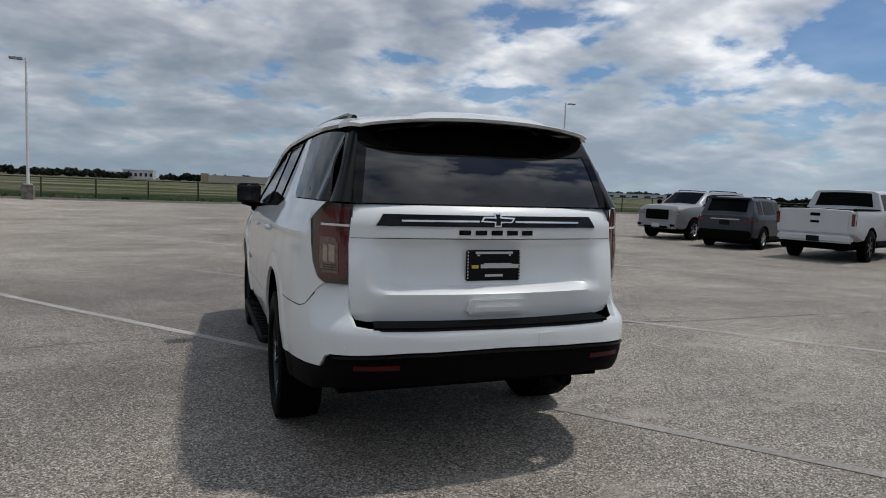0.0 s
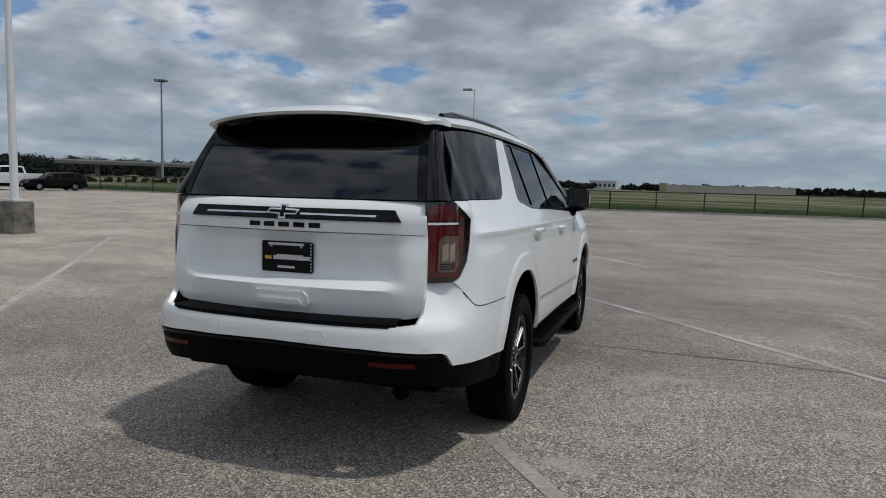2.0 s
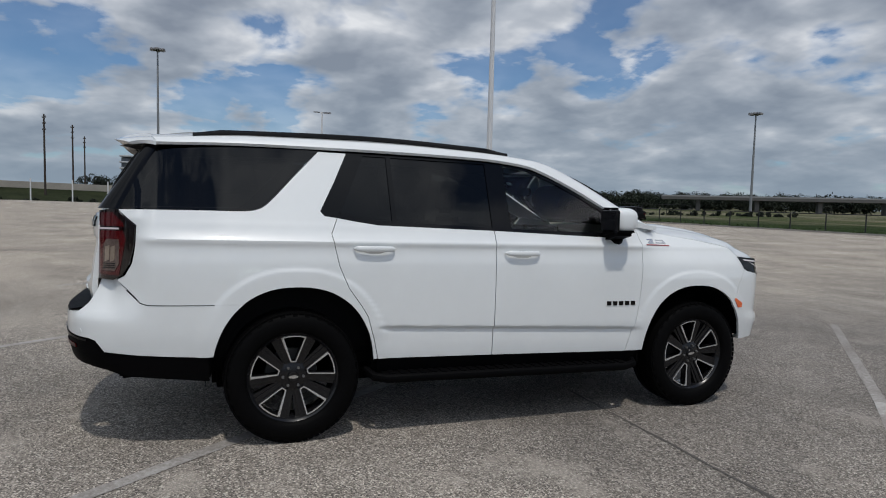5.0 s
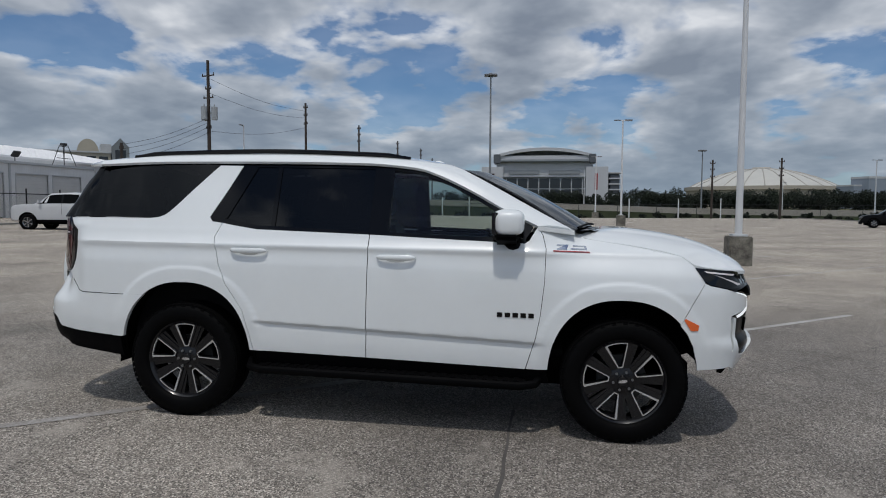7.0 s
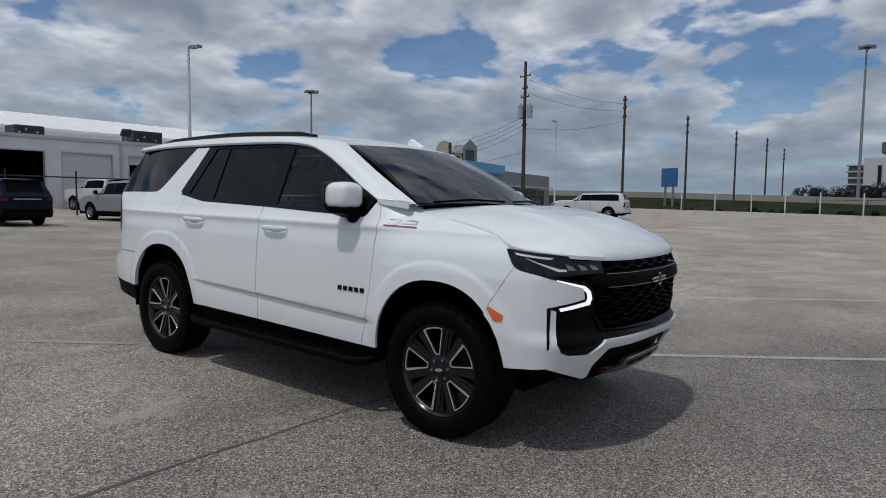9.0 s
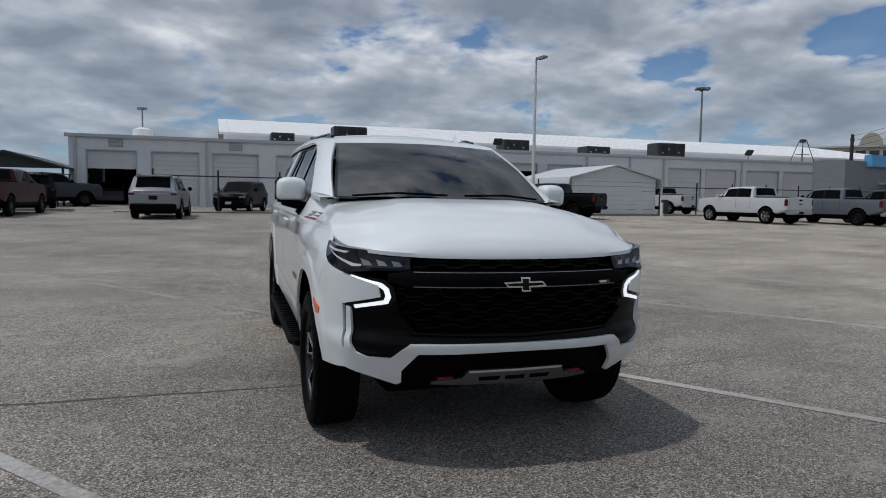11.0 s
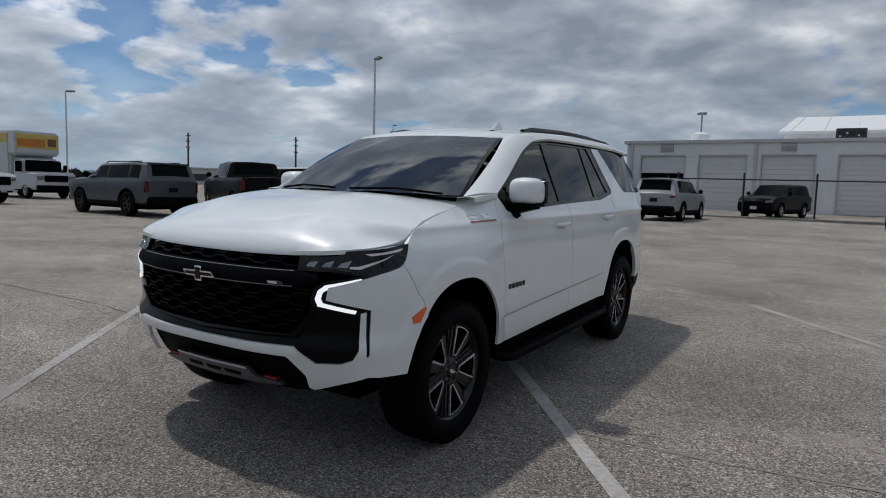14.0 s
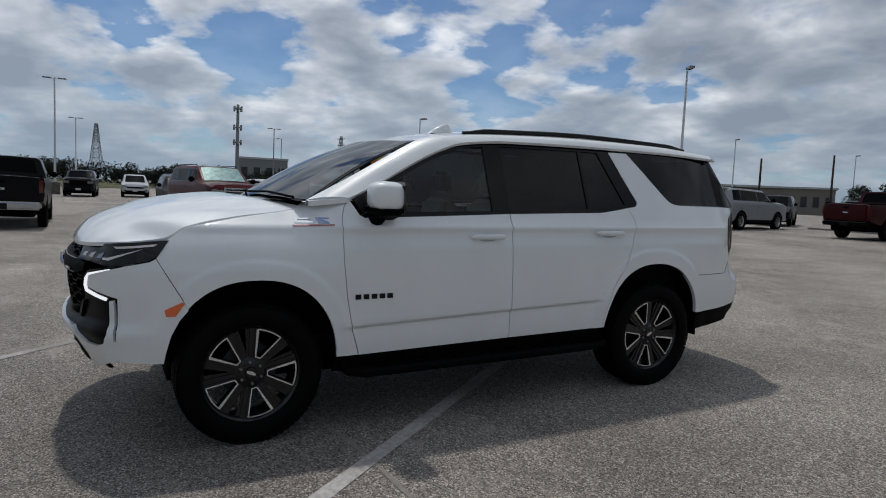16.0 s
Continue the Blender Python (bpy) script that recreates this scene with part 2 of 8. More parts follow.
GLASS_REAR = glass("rear_privacy_glass", (0.006, 0.0065, 0.007), ior=1.8)
LINER = plain("dark_interior_trim", (0.006, 0.006, 0.0065), 0.8, vary=0.2, spec=0.1)
SEAT = plain("black_leather", (0.018, 0.017, 0.017), 0.5, vary=0.2, fine=90.0)
HANDLE_CUP = plain("shaded_white_paint", (0.42, 0.43, 0.43), 0.4, vary=0.1)
SCREEN_FILM = plain("pale_green_sticker", (0.45, 0.68, 0.60), 0.5, vary=0.1)


# ---- mesh helpers ----
def smooth(e0, e1, x):
    t = max(0.0, min(1.0, (x - e0) / (e1 - e0)))
    return t * t * (3 - 2 * t)


def tab(pts):
    """A smooth curve through the points (monotone between them)."""
    xs, ys = [p[0] for p in pts], [p[1] for p in pts]
    n = len(xs)
    d = [(ys[i + 1] - ys[i]) / (xs[i + 1] - xs[i]) for i in range(n - 1)]
    m = [d[0]] + [0.0 if d[i - 1] * d[i] <= 0 else 2 * d[i - 1] * d[i] / (d[i - 1] + d[i]) for i in range(1, n - 1)] + [d[-1]]

    def f(x):
        if x <= xs[0]:
            return ys[0]
        if x >= xs[-1]:
            return ys[-1]
        i = 0
        while x > xs[i + 1]:
            i += 1
        h = xs[i + 1] - xs[i]
        t = (x - xs[i]) / h
        return (ys[i] * (1 + 2 * t) * (1 - t) ** 2 + h * m[i] * t * (1 - t) ** 2
                + ys[i + 1] * t * t * (3 - 2 * t) + h * m[i + 1] * t * t * (t - 1))
    return f


def link(name, verts, faces, mat, parent=None, label="", sharp=35.0):
    me = bpy.data.meshes.new(name)
    me.from_pydata([tuple(v) for v in verts], [], faces)
    me.materials.append(mat)
    me.polygons.foreach_set("use_smooth", [True] * len(me.polygons))
    me.set_sharp_from_angle(angle=radians(sharp))
    ob = new(name, me)
    if parent is not None:
        ob.parent = parent
    if label:
        tagged(ob, label)
    return ob


def part(name, bm, mat, parent=None, label="", sharp=35.0):
    bmesh.ops.recalc_face_normals(bm, faces=bm.faces)
    me = bpy.data.meshes.new(name)
    bm.to_mesh(me)
    bm.free()
    me.materials.append(mat)
    me.polygons.foreach_set("use_smooth", [True] * len(me.polygons))
    me.set_sharp_from_angle(angle=radians(sharp))
    ob = new(name, me)
    if parent is not None:
        ob.parent = parent
    if label:
        tagged(ob, label)
    return ob


def empty(name, m=None, label="", category="", group="", kind=""):
    ob = new(name)
    ob.empty_display_size = 0.2
    if m is not None:
        ob.matrix_basis = m
    return tagged(ob, label, category, group, kind)


def box(bm, x0, x1, y0, y1, z0, z1, bevel=0.0, seg=2, m=None):
    vs = bmesh.ops.create_cube(bm, size=1.0)["verts"]
    for v in vs:
        v.co = Vector(((x0 + x1) / 2 + v.co.x * (x1 - x0), (y0 + y1) / 2 + v.co.y * (y1 - y0), (z0 + z1) / 2 + v.co.z * (z1 - z0)))
    if m is not None:
        for v in vs:
            v.co = m @ v.co
    if bevel:
        bmesh.ops.bevel(bm, geom=list({e for v in vs for e in v.link_edges}), offset=bevel, segments=seg, affect="EDGES")
    return bm


def boxes(*specs, bevel=0.0, seg=2):
    bm = bmesh.new()
    for s in specs:
        box(bm, *s, bevel=bevel, seg=seg)
    return bm


def tube(bm, a, b, r0, r1=None, seg=12, caps=True):
    a, b = Vector(a), Vector(b)
    r1 = r0 if r1 is None else r1
    d = b - a
    m = Matrix.Translation((a + b) / 2) @ d.to_track_quat("Z", "Y").to_matrix().to_4x4()
    bmesh.ops.create_cone(bm, cap_ends=caps, segments=seg, radius1=r0, radius2=r1, depth=d.length, matrix=m)
    return bm


def pipe(bm, pts, r, seg=8):
    """A round bar along a polyline."""
    pts = [Vector(p) for p in pts]
    rings = []
    for i, p in enumerate(pts):
        d = (pts[min(i + 1, len(pts) - 1)] - pts[max(i - 1, 0)]).normalized()
        side = d.cross(Vector((0, 0, 1)))
        side = side.normalized() if side.length > 1e-3 else Vector((1, 0, 0))
        upv = side.cross(d).normalized()
        rr = r[i] if isinstance(r, (list, tuple)) else r
        rings.append([bm.verts.new(p + rr * (math.cos(t) * side + math.sin(t) * upv)) for t in (2 * math.pi * k / seg for k in range(seg))])
    for a, b in zip(rings, rings[1:]):
        for k in range(seg):
            bm.faces.new((a[k], a[(k + 1) % seg], b[(k + 1) % seg], b[k]))
    bm.faces.new(rings[0][::-1]), bm.faces.new(rings[-1])
    return bm


def grid_faces(nu, nv, wrap=False):
    fs = []
    for i in range(nu - 1):
        for j in range(nv if wrap else nv - 1):
            k = (j + 1) % nv
            fs.append((i * nv + j, i * nv + k, (i + 1) * nv + k, (i + 1) * nv + j))
    return fs


def sheet(name, fn, nu, nv, mat, parent, label="", thick=0.0, sharp=35.0):
    """A surface fn(u, v) over the unit square; thick: a skin below it, by fn(u, v, off)."""
    vs = [fn(i / (nu - 1), j / (nv - 1)) for i in range(nu) for j in range(nv)]
    fs = grid_faces(nu, nv)
    if thick:
        n0 = len(vs)
        rim = [i * nv for i in range(nu)] + [(nu - 1) * nv + j for j in range(1, nv)] + [i * nv + nv - 1 for i in range(nu - 2, -1, -1)] + [j for j in range(nv - 2, 0, -1)]
        vs += [fn((k // nv) / (nu - 1), (k % nv) / (nv - 1), -thick) for k in rim]
        m = len(rim)
        fs += [(rim[i], rim[(i + 1) % m], n0 + (i + 1) % m, n0 + i) for i in range(m)]
    return link(name, vs, fs, mat, parent, label, sharp)


def inset_poly(poly, d):
    """The outline moved inwards by d."""
    area = sum(a[0] * b[1] - b[0] * a[1] for a, b in zip(poly, poly[1:] + poly[:1]))
    sgn = 1.0 if area > 0 else -1.0
    res, n = [], len(poly)
    for i in range(n):
        p, q, r = (Vector(poly[(i + k) % n]) for k in (-1, 0, 1))
        n1, n2 = (q - p).normalized(), (r - q).normalized()
        n1, n2 = Vector((-n1.y, n1.x)) * sgn, Vector((-n2.y, n2.x)) * sgn
        b = n1 + n2
        b = b / max(0.35, b.length_squared / 2)
        res.append(tuple(q + b * d))
    return res


def panel(name, poly, fn, du, dv, mat, parent, label="", gap=0.0, thick=0.018, sharp=35.0, off=0.0):
    """A skin panel: an outline in (u, v), cut into a grid, laid on the surface fn(u, v, off), with turned-in edges."""
    if gap:
        poly = inset_poly(poly, gap)
    bm = bmesh.new()
    bm.faces.new([bm.verts.new((u, v, 0)) for u, v in poly])
    us, vs = [p[0] for p in poly], [p[1] for p in poly]
    for lo, hi, step, no in ((min(us), max(us), du, (1, 0, 0)), (min(vs), max(vs), dv, (0, 1, 0))):
        n = max(1, round((hi - lo) / step))
        for i in range(1, n):
            c = lo + (hi - lo) * i / n
            bmesh.ops.bisect_plane(bm, geom=bm.verts[:] + bm.edges[:] + bm.faces[:], dist=1e-5, plane_co=Vector(no) * c, plane_no=no)
    bmesh.ops.triangulate(bm, faces=[f for f in bm.faces if len(f.verts) > 4])
    flat = {v: (v.co.x, v.co.y) for v in bm.verts}
    edge = [e for e in bm.edges if e.is_boundary]
    inner = {}
    if thick:
        for v in {v for e in edge for v in e.verts}:
            inner[v] = bm.verts.new(fn(*flat[v], off - thick))
    for v, (a, b) in flat.items():
        v.co = Vector(fn(a, b, off))
    if thick:
        for e in edge:
            a, b = e.verts
            bm.faces.new((a, b, inner[b], inner[a]))
    return part(name, bm, mat, parent, label, sharp)


def lathe(profile, seg, axis="x"):
    """Verts and faces of a profile of (radius, height) turned round the x axis."""
    vs = []
    for r, h in profile:
        for k in range(seg):
            a = 2 * math.pi * k / seg
            vs.append((h, r * math.sin(a), r * math.cos(a)))
    return vs, grid_faces(len(profile), seg, True)

# ---- the white sport utility vehicle ----
suv = empty("sport_utility_vehicle", pose(0, 0, 0, -0.722, -0.573, 0),
            "white full-size SUV with black trim parked on the open concrete lot", "car")

P_W = tab([(-2.9, .80), (-2.6, .885), (-2.42, .940), (-2.2, .982), (-1.9, 1.005), (-1.5, 1.012), (-1.0, 1.008), (0.0, 1.004),
           (0.9, 1.01), (1.5, 1.022), (1.85, 1.012), (2.0, .985), (2.1, .955), (2.2, .91), (2.35, .83)])
P_D = tab([(.30, .06), (.45, .028), (.60, .008), (.70, .0), (.90, .003), (1.10, .013), (1.205, .0262), (1.238, .0205), (1.244, .0210), (1.260, .033), (1.298, .054), (1.345, .073), (1.36, .080)])
X_TAIL = tab([(-2.665, .60), (-2.640, .70), (-2.612, .76), (-2.562, .82), (-2.495, .87), (-2.42, .905), (-2.30, .935), (-2.15, .955)])
LAMP_EDGE = [(-2.53, 1.408), (-2.425, 1.318), (-2.43, 1.20), (-2.447, 1.10), (-2.485, 1.03), (-2.53, 1.003)]
ARCH = ((-1.525, .49, .565), (1.52, .48, .545))


def arch_q(y, z):
    q = 9.0
    for yc, a, h in ARCH:
        if z > .38:
            q = min(q, ((abs(y - yc) / a) ** 2.3 + (abs(z - .40) / h) ** 2.3) ** (1 / 2.3))
        else:
            q = min(q, abs(y - yc) / a)
    return q


def side_x(y, z):
    x = P_W(y) - P_D(min(z, 1.36))
    if z > 1.36:
        x -= (z - 1.36) * .41
    if y > .9 and z > 1.0:
        x -= (.12 * (z - 1.0) + .069 * (max(0.0, z - 1.08) / .2) ** 2) * smooth(.9, 1.35, y)
    zc = .68 - .036 * y
    if z < zc:
        x -= .026 * math.exp(-(zc - z) / .11) * smooth(0, .026, zc - z) * smooth(1.05, .9, abs(y))
    x += .008 * smooth(1.205, 1.185, arch_q(y, z))
    if y < -2.30 and z > .74:
        w = smooth(-2.32, -2.44, y) * smooth(.74, .95, z)
        x += (X_TAIL(y - (z - 1.2) * .03) - max(0.0, z - 1.36) * .41 - x) * w
    return x


def side(s, extra=0.0):
    def f(y, z, off=0.0):
        return (s * (side_x(y, z) + off + extra), y, z)
    return f


def arch_pts(i, z0, z1, n=22):
    """The wheel opening's edge from its front foot over the top to its rear foot."""
    yc, a, h = ARCH[i]
    t0 = math.asin(min(1.0, max(0.0, (z0 - .40) / h) ** 1.15))
    t1 = math.pi - math.asin(min(1.0, max(0.0, (z1 - .40) / h) ** 1.15))
    res = []
    for k in range(n + 1):
        t = t0 + (t1 - t0) * k / n
        c, s = math.cos(t), math.sin(t)
        res.append((yc + a * math.copysign(abs(c) ** (2 / 2.3), c), .40 + h * math.copysign(abs(s) ** (2 / 2.3), s)))
    return res


class Rail:
    """A bent plan line by its length, for the parts that wrap round the corners."""

    def __init__(self, pts, push, blend, fade=0.0):
        self.push, self.blend, self.fade = push, blend, fade
        fx = []
        n = len(pts)
        fine = []
        s = [0.0]
        for a, b in zip(pts, pts[1:]):
            s.append(s[-1] + math.dist(a, b))
        gx, gy = tab([(s[i], pts[i][0]) for i in range(n)]), tab([(s[i], pts[i][1]) for i in range(n)])
        self.gx, self.gy, self.len = gx, gy, s[-1]

    def of_x(self, x):
        lo, hi = 0.0, self.len
        for _ in range(40):
            m = (lo + hi) / 2
            lo, hi = (m, hi) if self.gx(m) < x else (lo, m)
        return lo

    def of_y(self, y):
        lo, hi = 0.0, self.len
        down = self.gy(0) > self.gy(self.len)
        for _ in range(40):
            m = (lo + hi) / 2
            lo, hi = (m, hi) if (self.gy(m) > y) == down else (lo, m)
        return lo

    def __call__(self, s, z, off=0.0):
        a, sg = abs(s), 1.0 if s >= 0 else -1.0
        x, y = self.gx(a), self.gy(a)
        tx, ty = self.gx(a + .004) - self.gx(a - .004), self.gy(a + .004) - self.gy(a - .004)
        if a < .005:
            tx, ty = 1.0, 0.0
        ln = math.hypot(tx, ty) or 1.0
        nx, ny = ty / ln, -tx / ln
        if nx < 0 or (abs(nx) < 1e-6 and ny * y < 0):
            nx, ny = -nx, -ny
        w = smooth(*self.blend, a)
        d = self.push(z) * (1.0 - self.fade * smooth(.78, 1.0, a)) + off
        px, py = x + nx * d, y + ny * d
        if w > 0:
            px, py = px + (side_x(y, z) + off - px) * w, py + (y - py) * w
        return (sg * px, py, z)


FRONT = Rail([(0, 2.475), (.3, 2.462), (.6, 2.40), (.7, 2.36), (.81, 2.30), (.885, 2.235), (.947, 2.14), (.983, 2.03), (1.002, 1.9), (1.008, 1.8)],
             tab([(.38, -.13), (.42, -.085), (.5, -.04), (.6, .005), (.65, .03), (.68, .025), (.72, -.01), (.8, 0.0), (.9, .01), (1.0, .01), (1.05, -.015), (1.12, -.04), (1.2, -.06)]),
             (1.0, 1.22), .7)
REAR = Rail([(0, -2.862), (.3, -2.857), (.6, -2.812), (.75, -2.752), (.84, -2.67), (.90, -2.55), (.945, -2.38), (.982, -2.2), (1.003, -2.0), (1.006, -1.9), (1.009, -1.6)],
            tab([(.40, -.13), (.45, -.075), (.55, -.015), (.65, 0.0), (.76, 0.0), (.80, -.01), (.83, -.035), (.88, -.065), (.98, -.105), (1.1, -.13)]),
            (.93, 1.10))
TAILR = Rail([(.60, -2.665), (.70, -2.640), (.76, -2.612), (.82, -2.562), (.87, -2.495), (.905, -2.42), (.935, -2.30), (.955, -2.15)],
             lambda z: 0.0, (9.0, 9.5))


def tail_at(s):
    def f(a, z, off=0.0):
        x, y, zz = TAILR(a, z, off)
        return (s * x, y + (z - 1.2) * .03 - .004, zz)
    return f


def front_at(s):
    return lambda a, z, off=0.0: (lambda p: (s * p[0], p[1], p[2]))(FRONT(a, z, off))


def rear_at(s):
    return lambda a, z, off=0.0: (lambda p: (s * p[0], p[1], p[2]))(REAR(a, z, off))


fx, fy, rx_, ry_ = FRONT.of_x, FRONT.of_y, REAR.of_x, REAR.of_y

Y_GATE = tab([(.80, -2.735), (.86, -2.752), (.93, -2.766), (.962, -2.772), (.985, -2.735), (1.0, -2.705), (1.1, -2.692), (1.19, -2.690),
              (1.222, -2.712), (1.24, -2.735), (1.30, -2.735), (1.37, -2.712), (1.42, -2.655)])
Y_GATE0 = tab([(.80, -2.735), (.95, -2.768), (1.1, -2.755), (1.24, -2.735), (1.30, -2.735), (1.37, -2.712), (1.42, -2.655)])


def gate(x, z, off=0.0):
    r = smooth(.66, .50, abs(x))
    y = Y_GATE(z) * r + Y_GATE0(z) * (1 - r)
    return (x, y + .070 * (x / .62) ** 2 - off, z)


def glass_out(ob):
    """Turn a pane's faces outwards."""
    me = ob.data
    c = sum((p.center * p.area for p in me.polygons), Vector()) / max(1e-9, sum(p.area for p in me.polygons))
    nrm = sum((p.normal * p.area for p in me.polygons), Vector())
    if nrm.dot(c - Vector((0, -.4, 1.0))) < 0:
        me.flip_normals()
    return ob


DOOR_F = [(-.198, .481), (.894, .457), (.957, .669), (.985, .82), (1.008, 1.046), (1.013, 1.265), (.992, 1.35), (.957, 1.412), (.90, 1.315), (.87, 1.298), (.708, 1.303), (.405, 1.312), (-.19, 1.333)]
DOOR_R = [(-.200, .481), (-.192, 1.333), (-1.01, 1.352), (-1.20, 1.378), (-1.275, 1.392), (-1.316, 1.291), (-1.268, 1.093), (-1.207, .954), (-1.130, .85), (-1.084, .777), (-1.04, .63), (-1.008, .497)]


def build_side(s):
    nm = side(s)
    # front wing
    panel("front_wing", [(.957, 1.412), (1.2, 1.385), (1.27, 1.335), (1.6, 1.288), (1.88, 1.236), (1.975, 1.165), (2.03, 1.07), (1.905, .855)]
          + arch_pts(1, .798, .462) + [(.896, .457), (.957, .669), (.985, .82), (1.008, 1.046), (1.013, 1.265), (.992, 1.35)],
          nm, .018, .012, WHITE, suv, "", .0022)
    d = panel("front_door", DOOR_F, nm, .02, .0085, WHITE, suv, "", .0018)
    e = panel("rear_door", DOOR_R, nm, .02, .0085, WHITE, suv, "", .0018)
    # rear quarter with the broad pillar
    quarter = [(-1.316, 1.291), (-1.275, 1.392), (-1.355, 1.402), (-1.378, 1.43), (-1.28, 1.62), (-1.19, 1.812), (-1.377, 1.812), (-1.53, 1.65), (-1.655, 1.512), (-1.70, 1.466), (-1.735, 1.440), (-1.78, 1.424), (-1.84, 1.418), (-2.12, 1.416),
               (-2.40, 1.412), (-2.50, 1.410)] + LAMP_EDGE + [(-2.47, .949), (-2.40, .878), (-2.36, .8645)]
    a = arch_pts(0, .497, .8645)
    quarter += list(reversed(a)) + [(-1.008, .497), (-1.04, .63), (-1.084, .777), (-1.130, .85), (-1.207, .954), (-1.268, 1.093)]
    panel("quarter_panel", quarter, nm, .018, .012, WHITE, suv, "", .0025)
    panel("bumper_joint", [(-2.475, .944), (-2.40, .872), (-2.36, .8615), (-2.0, .8615), (-2.0, .8655), (-2.36, .8660), (-2.402, .878), (-2.47, .949)], side(s, .0012), .03, .02, UNDER, suv, thick=0)
    # black sill below the doors
    panel("sill", [(-1.03, .36), (-1.0, .492), (-.2, .476), (.892, .452), (1.03, .46), (1.05, .36)], side(s, -.03), .1, .05, PLASTIC, suv)
    # dark inner skin behind the gaps
    liner = [(2.1, .6), (2.0, 1.1), (1.2, 1.32), (-1.2, 1.31), (-2.4, 1.36), (-2.45, .6)] + [(-2.05, .45)] + list(reversed(arch_pts(0, .42, .42))) + list(reversed(arch_pts(1, .54, .42))) + [(2.03, .56)]
    panel("inner_skin", liner, side(s, -.05), .15, .15, UNDER, suv, thick=0)
    # side windows: black frame, then panes
    # the frame is a ring of strips round the panes
    gx = side(s, -.006)
    strips = (
        ("window_frame", [(.93, 1.405), (.739, 1.512), (.56, 1.612), (.375, 1.704), (.24, 1.76), (.13, 1.795), (-.06, 1.815), (-.06, 1.785), (.13, 1.762), (.36, 1.672), (.55, 1.575), (.70, 1.492), (.84, 1.41), (.86, 1.345), (.86, 1.297)]),
        ("pillar_trim", [(-.06, 1.30), (-.06, 1.815), (-.20, 1.83), (-.20, 1.30)]),
        ("belt_trim", [(.90, 1.297), (.86, 1.330), (.405, 1.338), (-.06, 1.350), (-.06, 1.318), (.405, 1.306), (.708, 1.297)]),
        ("belt_trim", [(-.20, 1.352), (-1.01, 1.378), (-1.30, 1.425), (-1.355, 1.40), (-1.275, 1.390), (-1.01, 1.346), (-.20, 1.326)]),
        ("window_frame", [(-.20, 1.83), (-.953, 1.839), (-1.19, 1.838), (-1.20, 1.80), (-.953, 1.80), (-.20, 1.795)]),
        ("window_frame", [(-1.19, 1.838), (-1.08, 1.80), (-1.25, 1.425), (-1.355, 1.40), (-1.378, 1.43), (-1.28, 1.62)]),
        ("window_frame", [(-1.19, 1.838), (-1.756, 1.833), (-2.30, 1.815), (-2.30, 1.785), (-1.756, 1.803), (-1.38, 1.81)]),
        ("window_divider", [(-.895, 1.80), (-.925, 1.80), (-.915, 1.37), (-.885, 1.37)]),
    )
    for n_, pl in strips:
        panel(n_, pl, gx, .08, .06, GLOSS_BLACK, suv, thick=.02)
    gl = side(s, -.014)
    glass_out(panel("front_window", [(.86, 1.335), (.84, 1.41), (.70, 1.492), (.55, 1.575), (.36, 1.672), (.13, 1.762), (-.06, 1.79), (-.06, 1.345), (.405, 1.33)], gl, .08, .06, GLASS_FRONT, d, "lightly tinted window", thick=0))
    glass_out(panel("rear_window", [(-.20, 1.80), (-.895, 1.805), (-.885, 1.368), (-.20, 1.345)], gl, .08, .06, GLASS_DARK, e, "dark tinted window", thick=0))
    glass_out(panel("rear_window", [(-.925, 1.805), (-1.09, 1.81), (-1.26, 1.42), (-1.01, 1.372), (-.915, 1.368)], gl, .08, .06, GLASS_DARK, e, "dark tinted window", thick=0))
    glass_out(panel("quarter_window", [(-1.377, 1.815), (-1.53, 1.655), (-1.655, 1.516), (-1.70, 1.469), (-1.735, 1.443), (-1.78, 1.427), (-1.84, 1.421), (-2.12, 1.419), (-2.40, 1.415), (-2.515, 1.413), (-2.422, 1.61), (-2.315, 1.80), (-1.756, 1.81)], side(s, -.003), .06, .06, GLASS_DARK, suv, "dark tinted window", thick=.01))
    # door handles
    for yc, z, par in ((-.008 + .015, 1.182, d), (-1.047, 1.204, e)):
        x0 = side_x(yc, z)
        bm = bmesh.new()
        n, m = 14, 10
        ring = []
        for i in range(n + 1):
            u = i / n
            y = yc + (u - .5) * .27
            o = .012 + .026 * math.sin(math.pi * u) ** .25
            hgt = .015 * (1 - abs(2 * u - 1) ** 12) + .004
            ring.append([bm.verts.new((s * (x0 + o + .010 * math.cos(t) - .002), y, z + hgt * math.sin(t))) for t in (2 * math.pi * k / m for k in range(m))])
        for p, q in zip(ring, ring[1:]):
            for k in range(m):
                bm.faces.new((p[k], p[(k + 1) % m], q[(k + 1) % m], q[k]))
        bm.faces.new(ring[0]), bm.faces.new(ring[-1])
        part("handle", bm, WHITE, par)
        # flat disc of greyer white paints the shade of the hand recess
        panel("handle_shade", [(yc + .080 * math.cos(t), z - .008 + .026 * math.sin(t)) for t in (2 * math.pi * k / 20 for k in range(20))], side(s, .0008), .05, .05, HANDLE_CUP, par, thick=0)
    # badges, as plain bars of their size
    for k in range(5):
        yb = .70 + .052 * k if s > 0 else .94 - .052 * k - .04
        panel("badge", [(yb, .808), (yb + .036, .808), (yb + .036, .838), (yb, .838)], side(s, .001), .03, .03, GLOSS_BLACK, d, thick=.004, off=.004)
    zb = [(1.085, 1.262), (1.15, 1.262), (1.15, 1.268), (1.115, 1.268), (1.16, 1.288), (1.16, 1.294), (1.085, 1.294), (1.085, 1.288), (1.13, 1.288), (1.085, 1.268)]
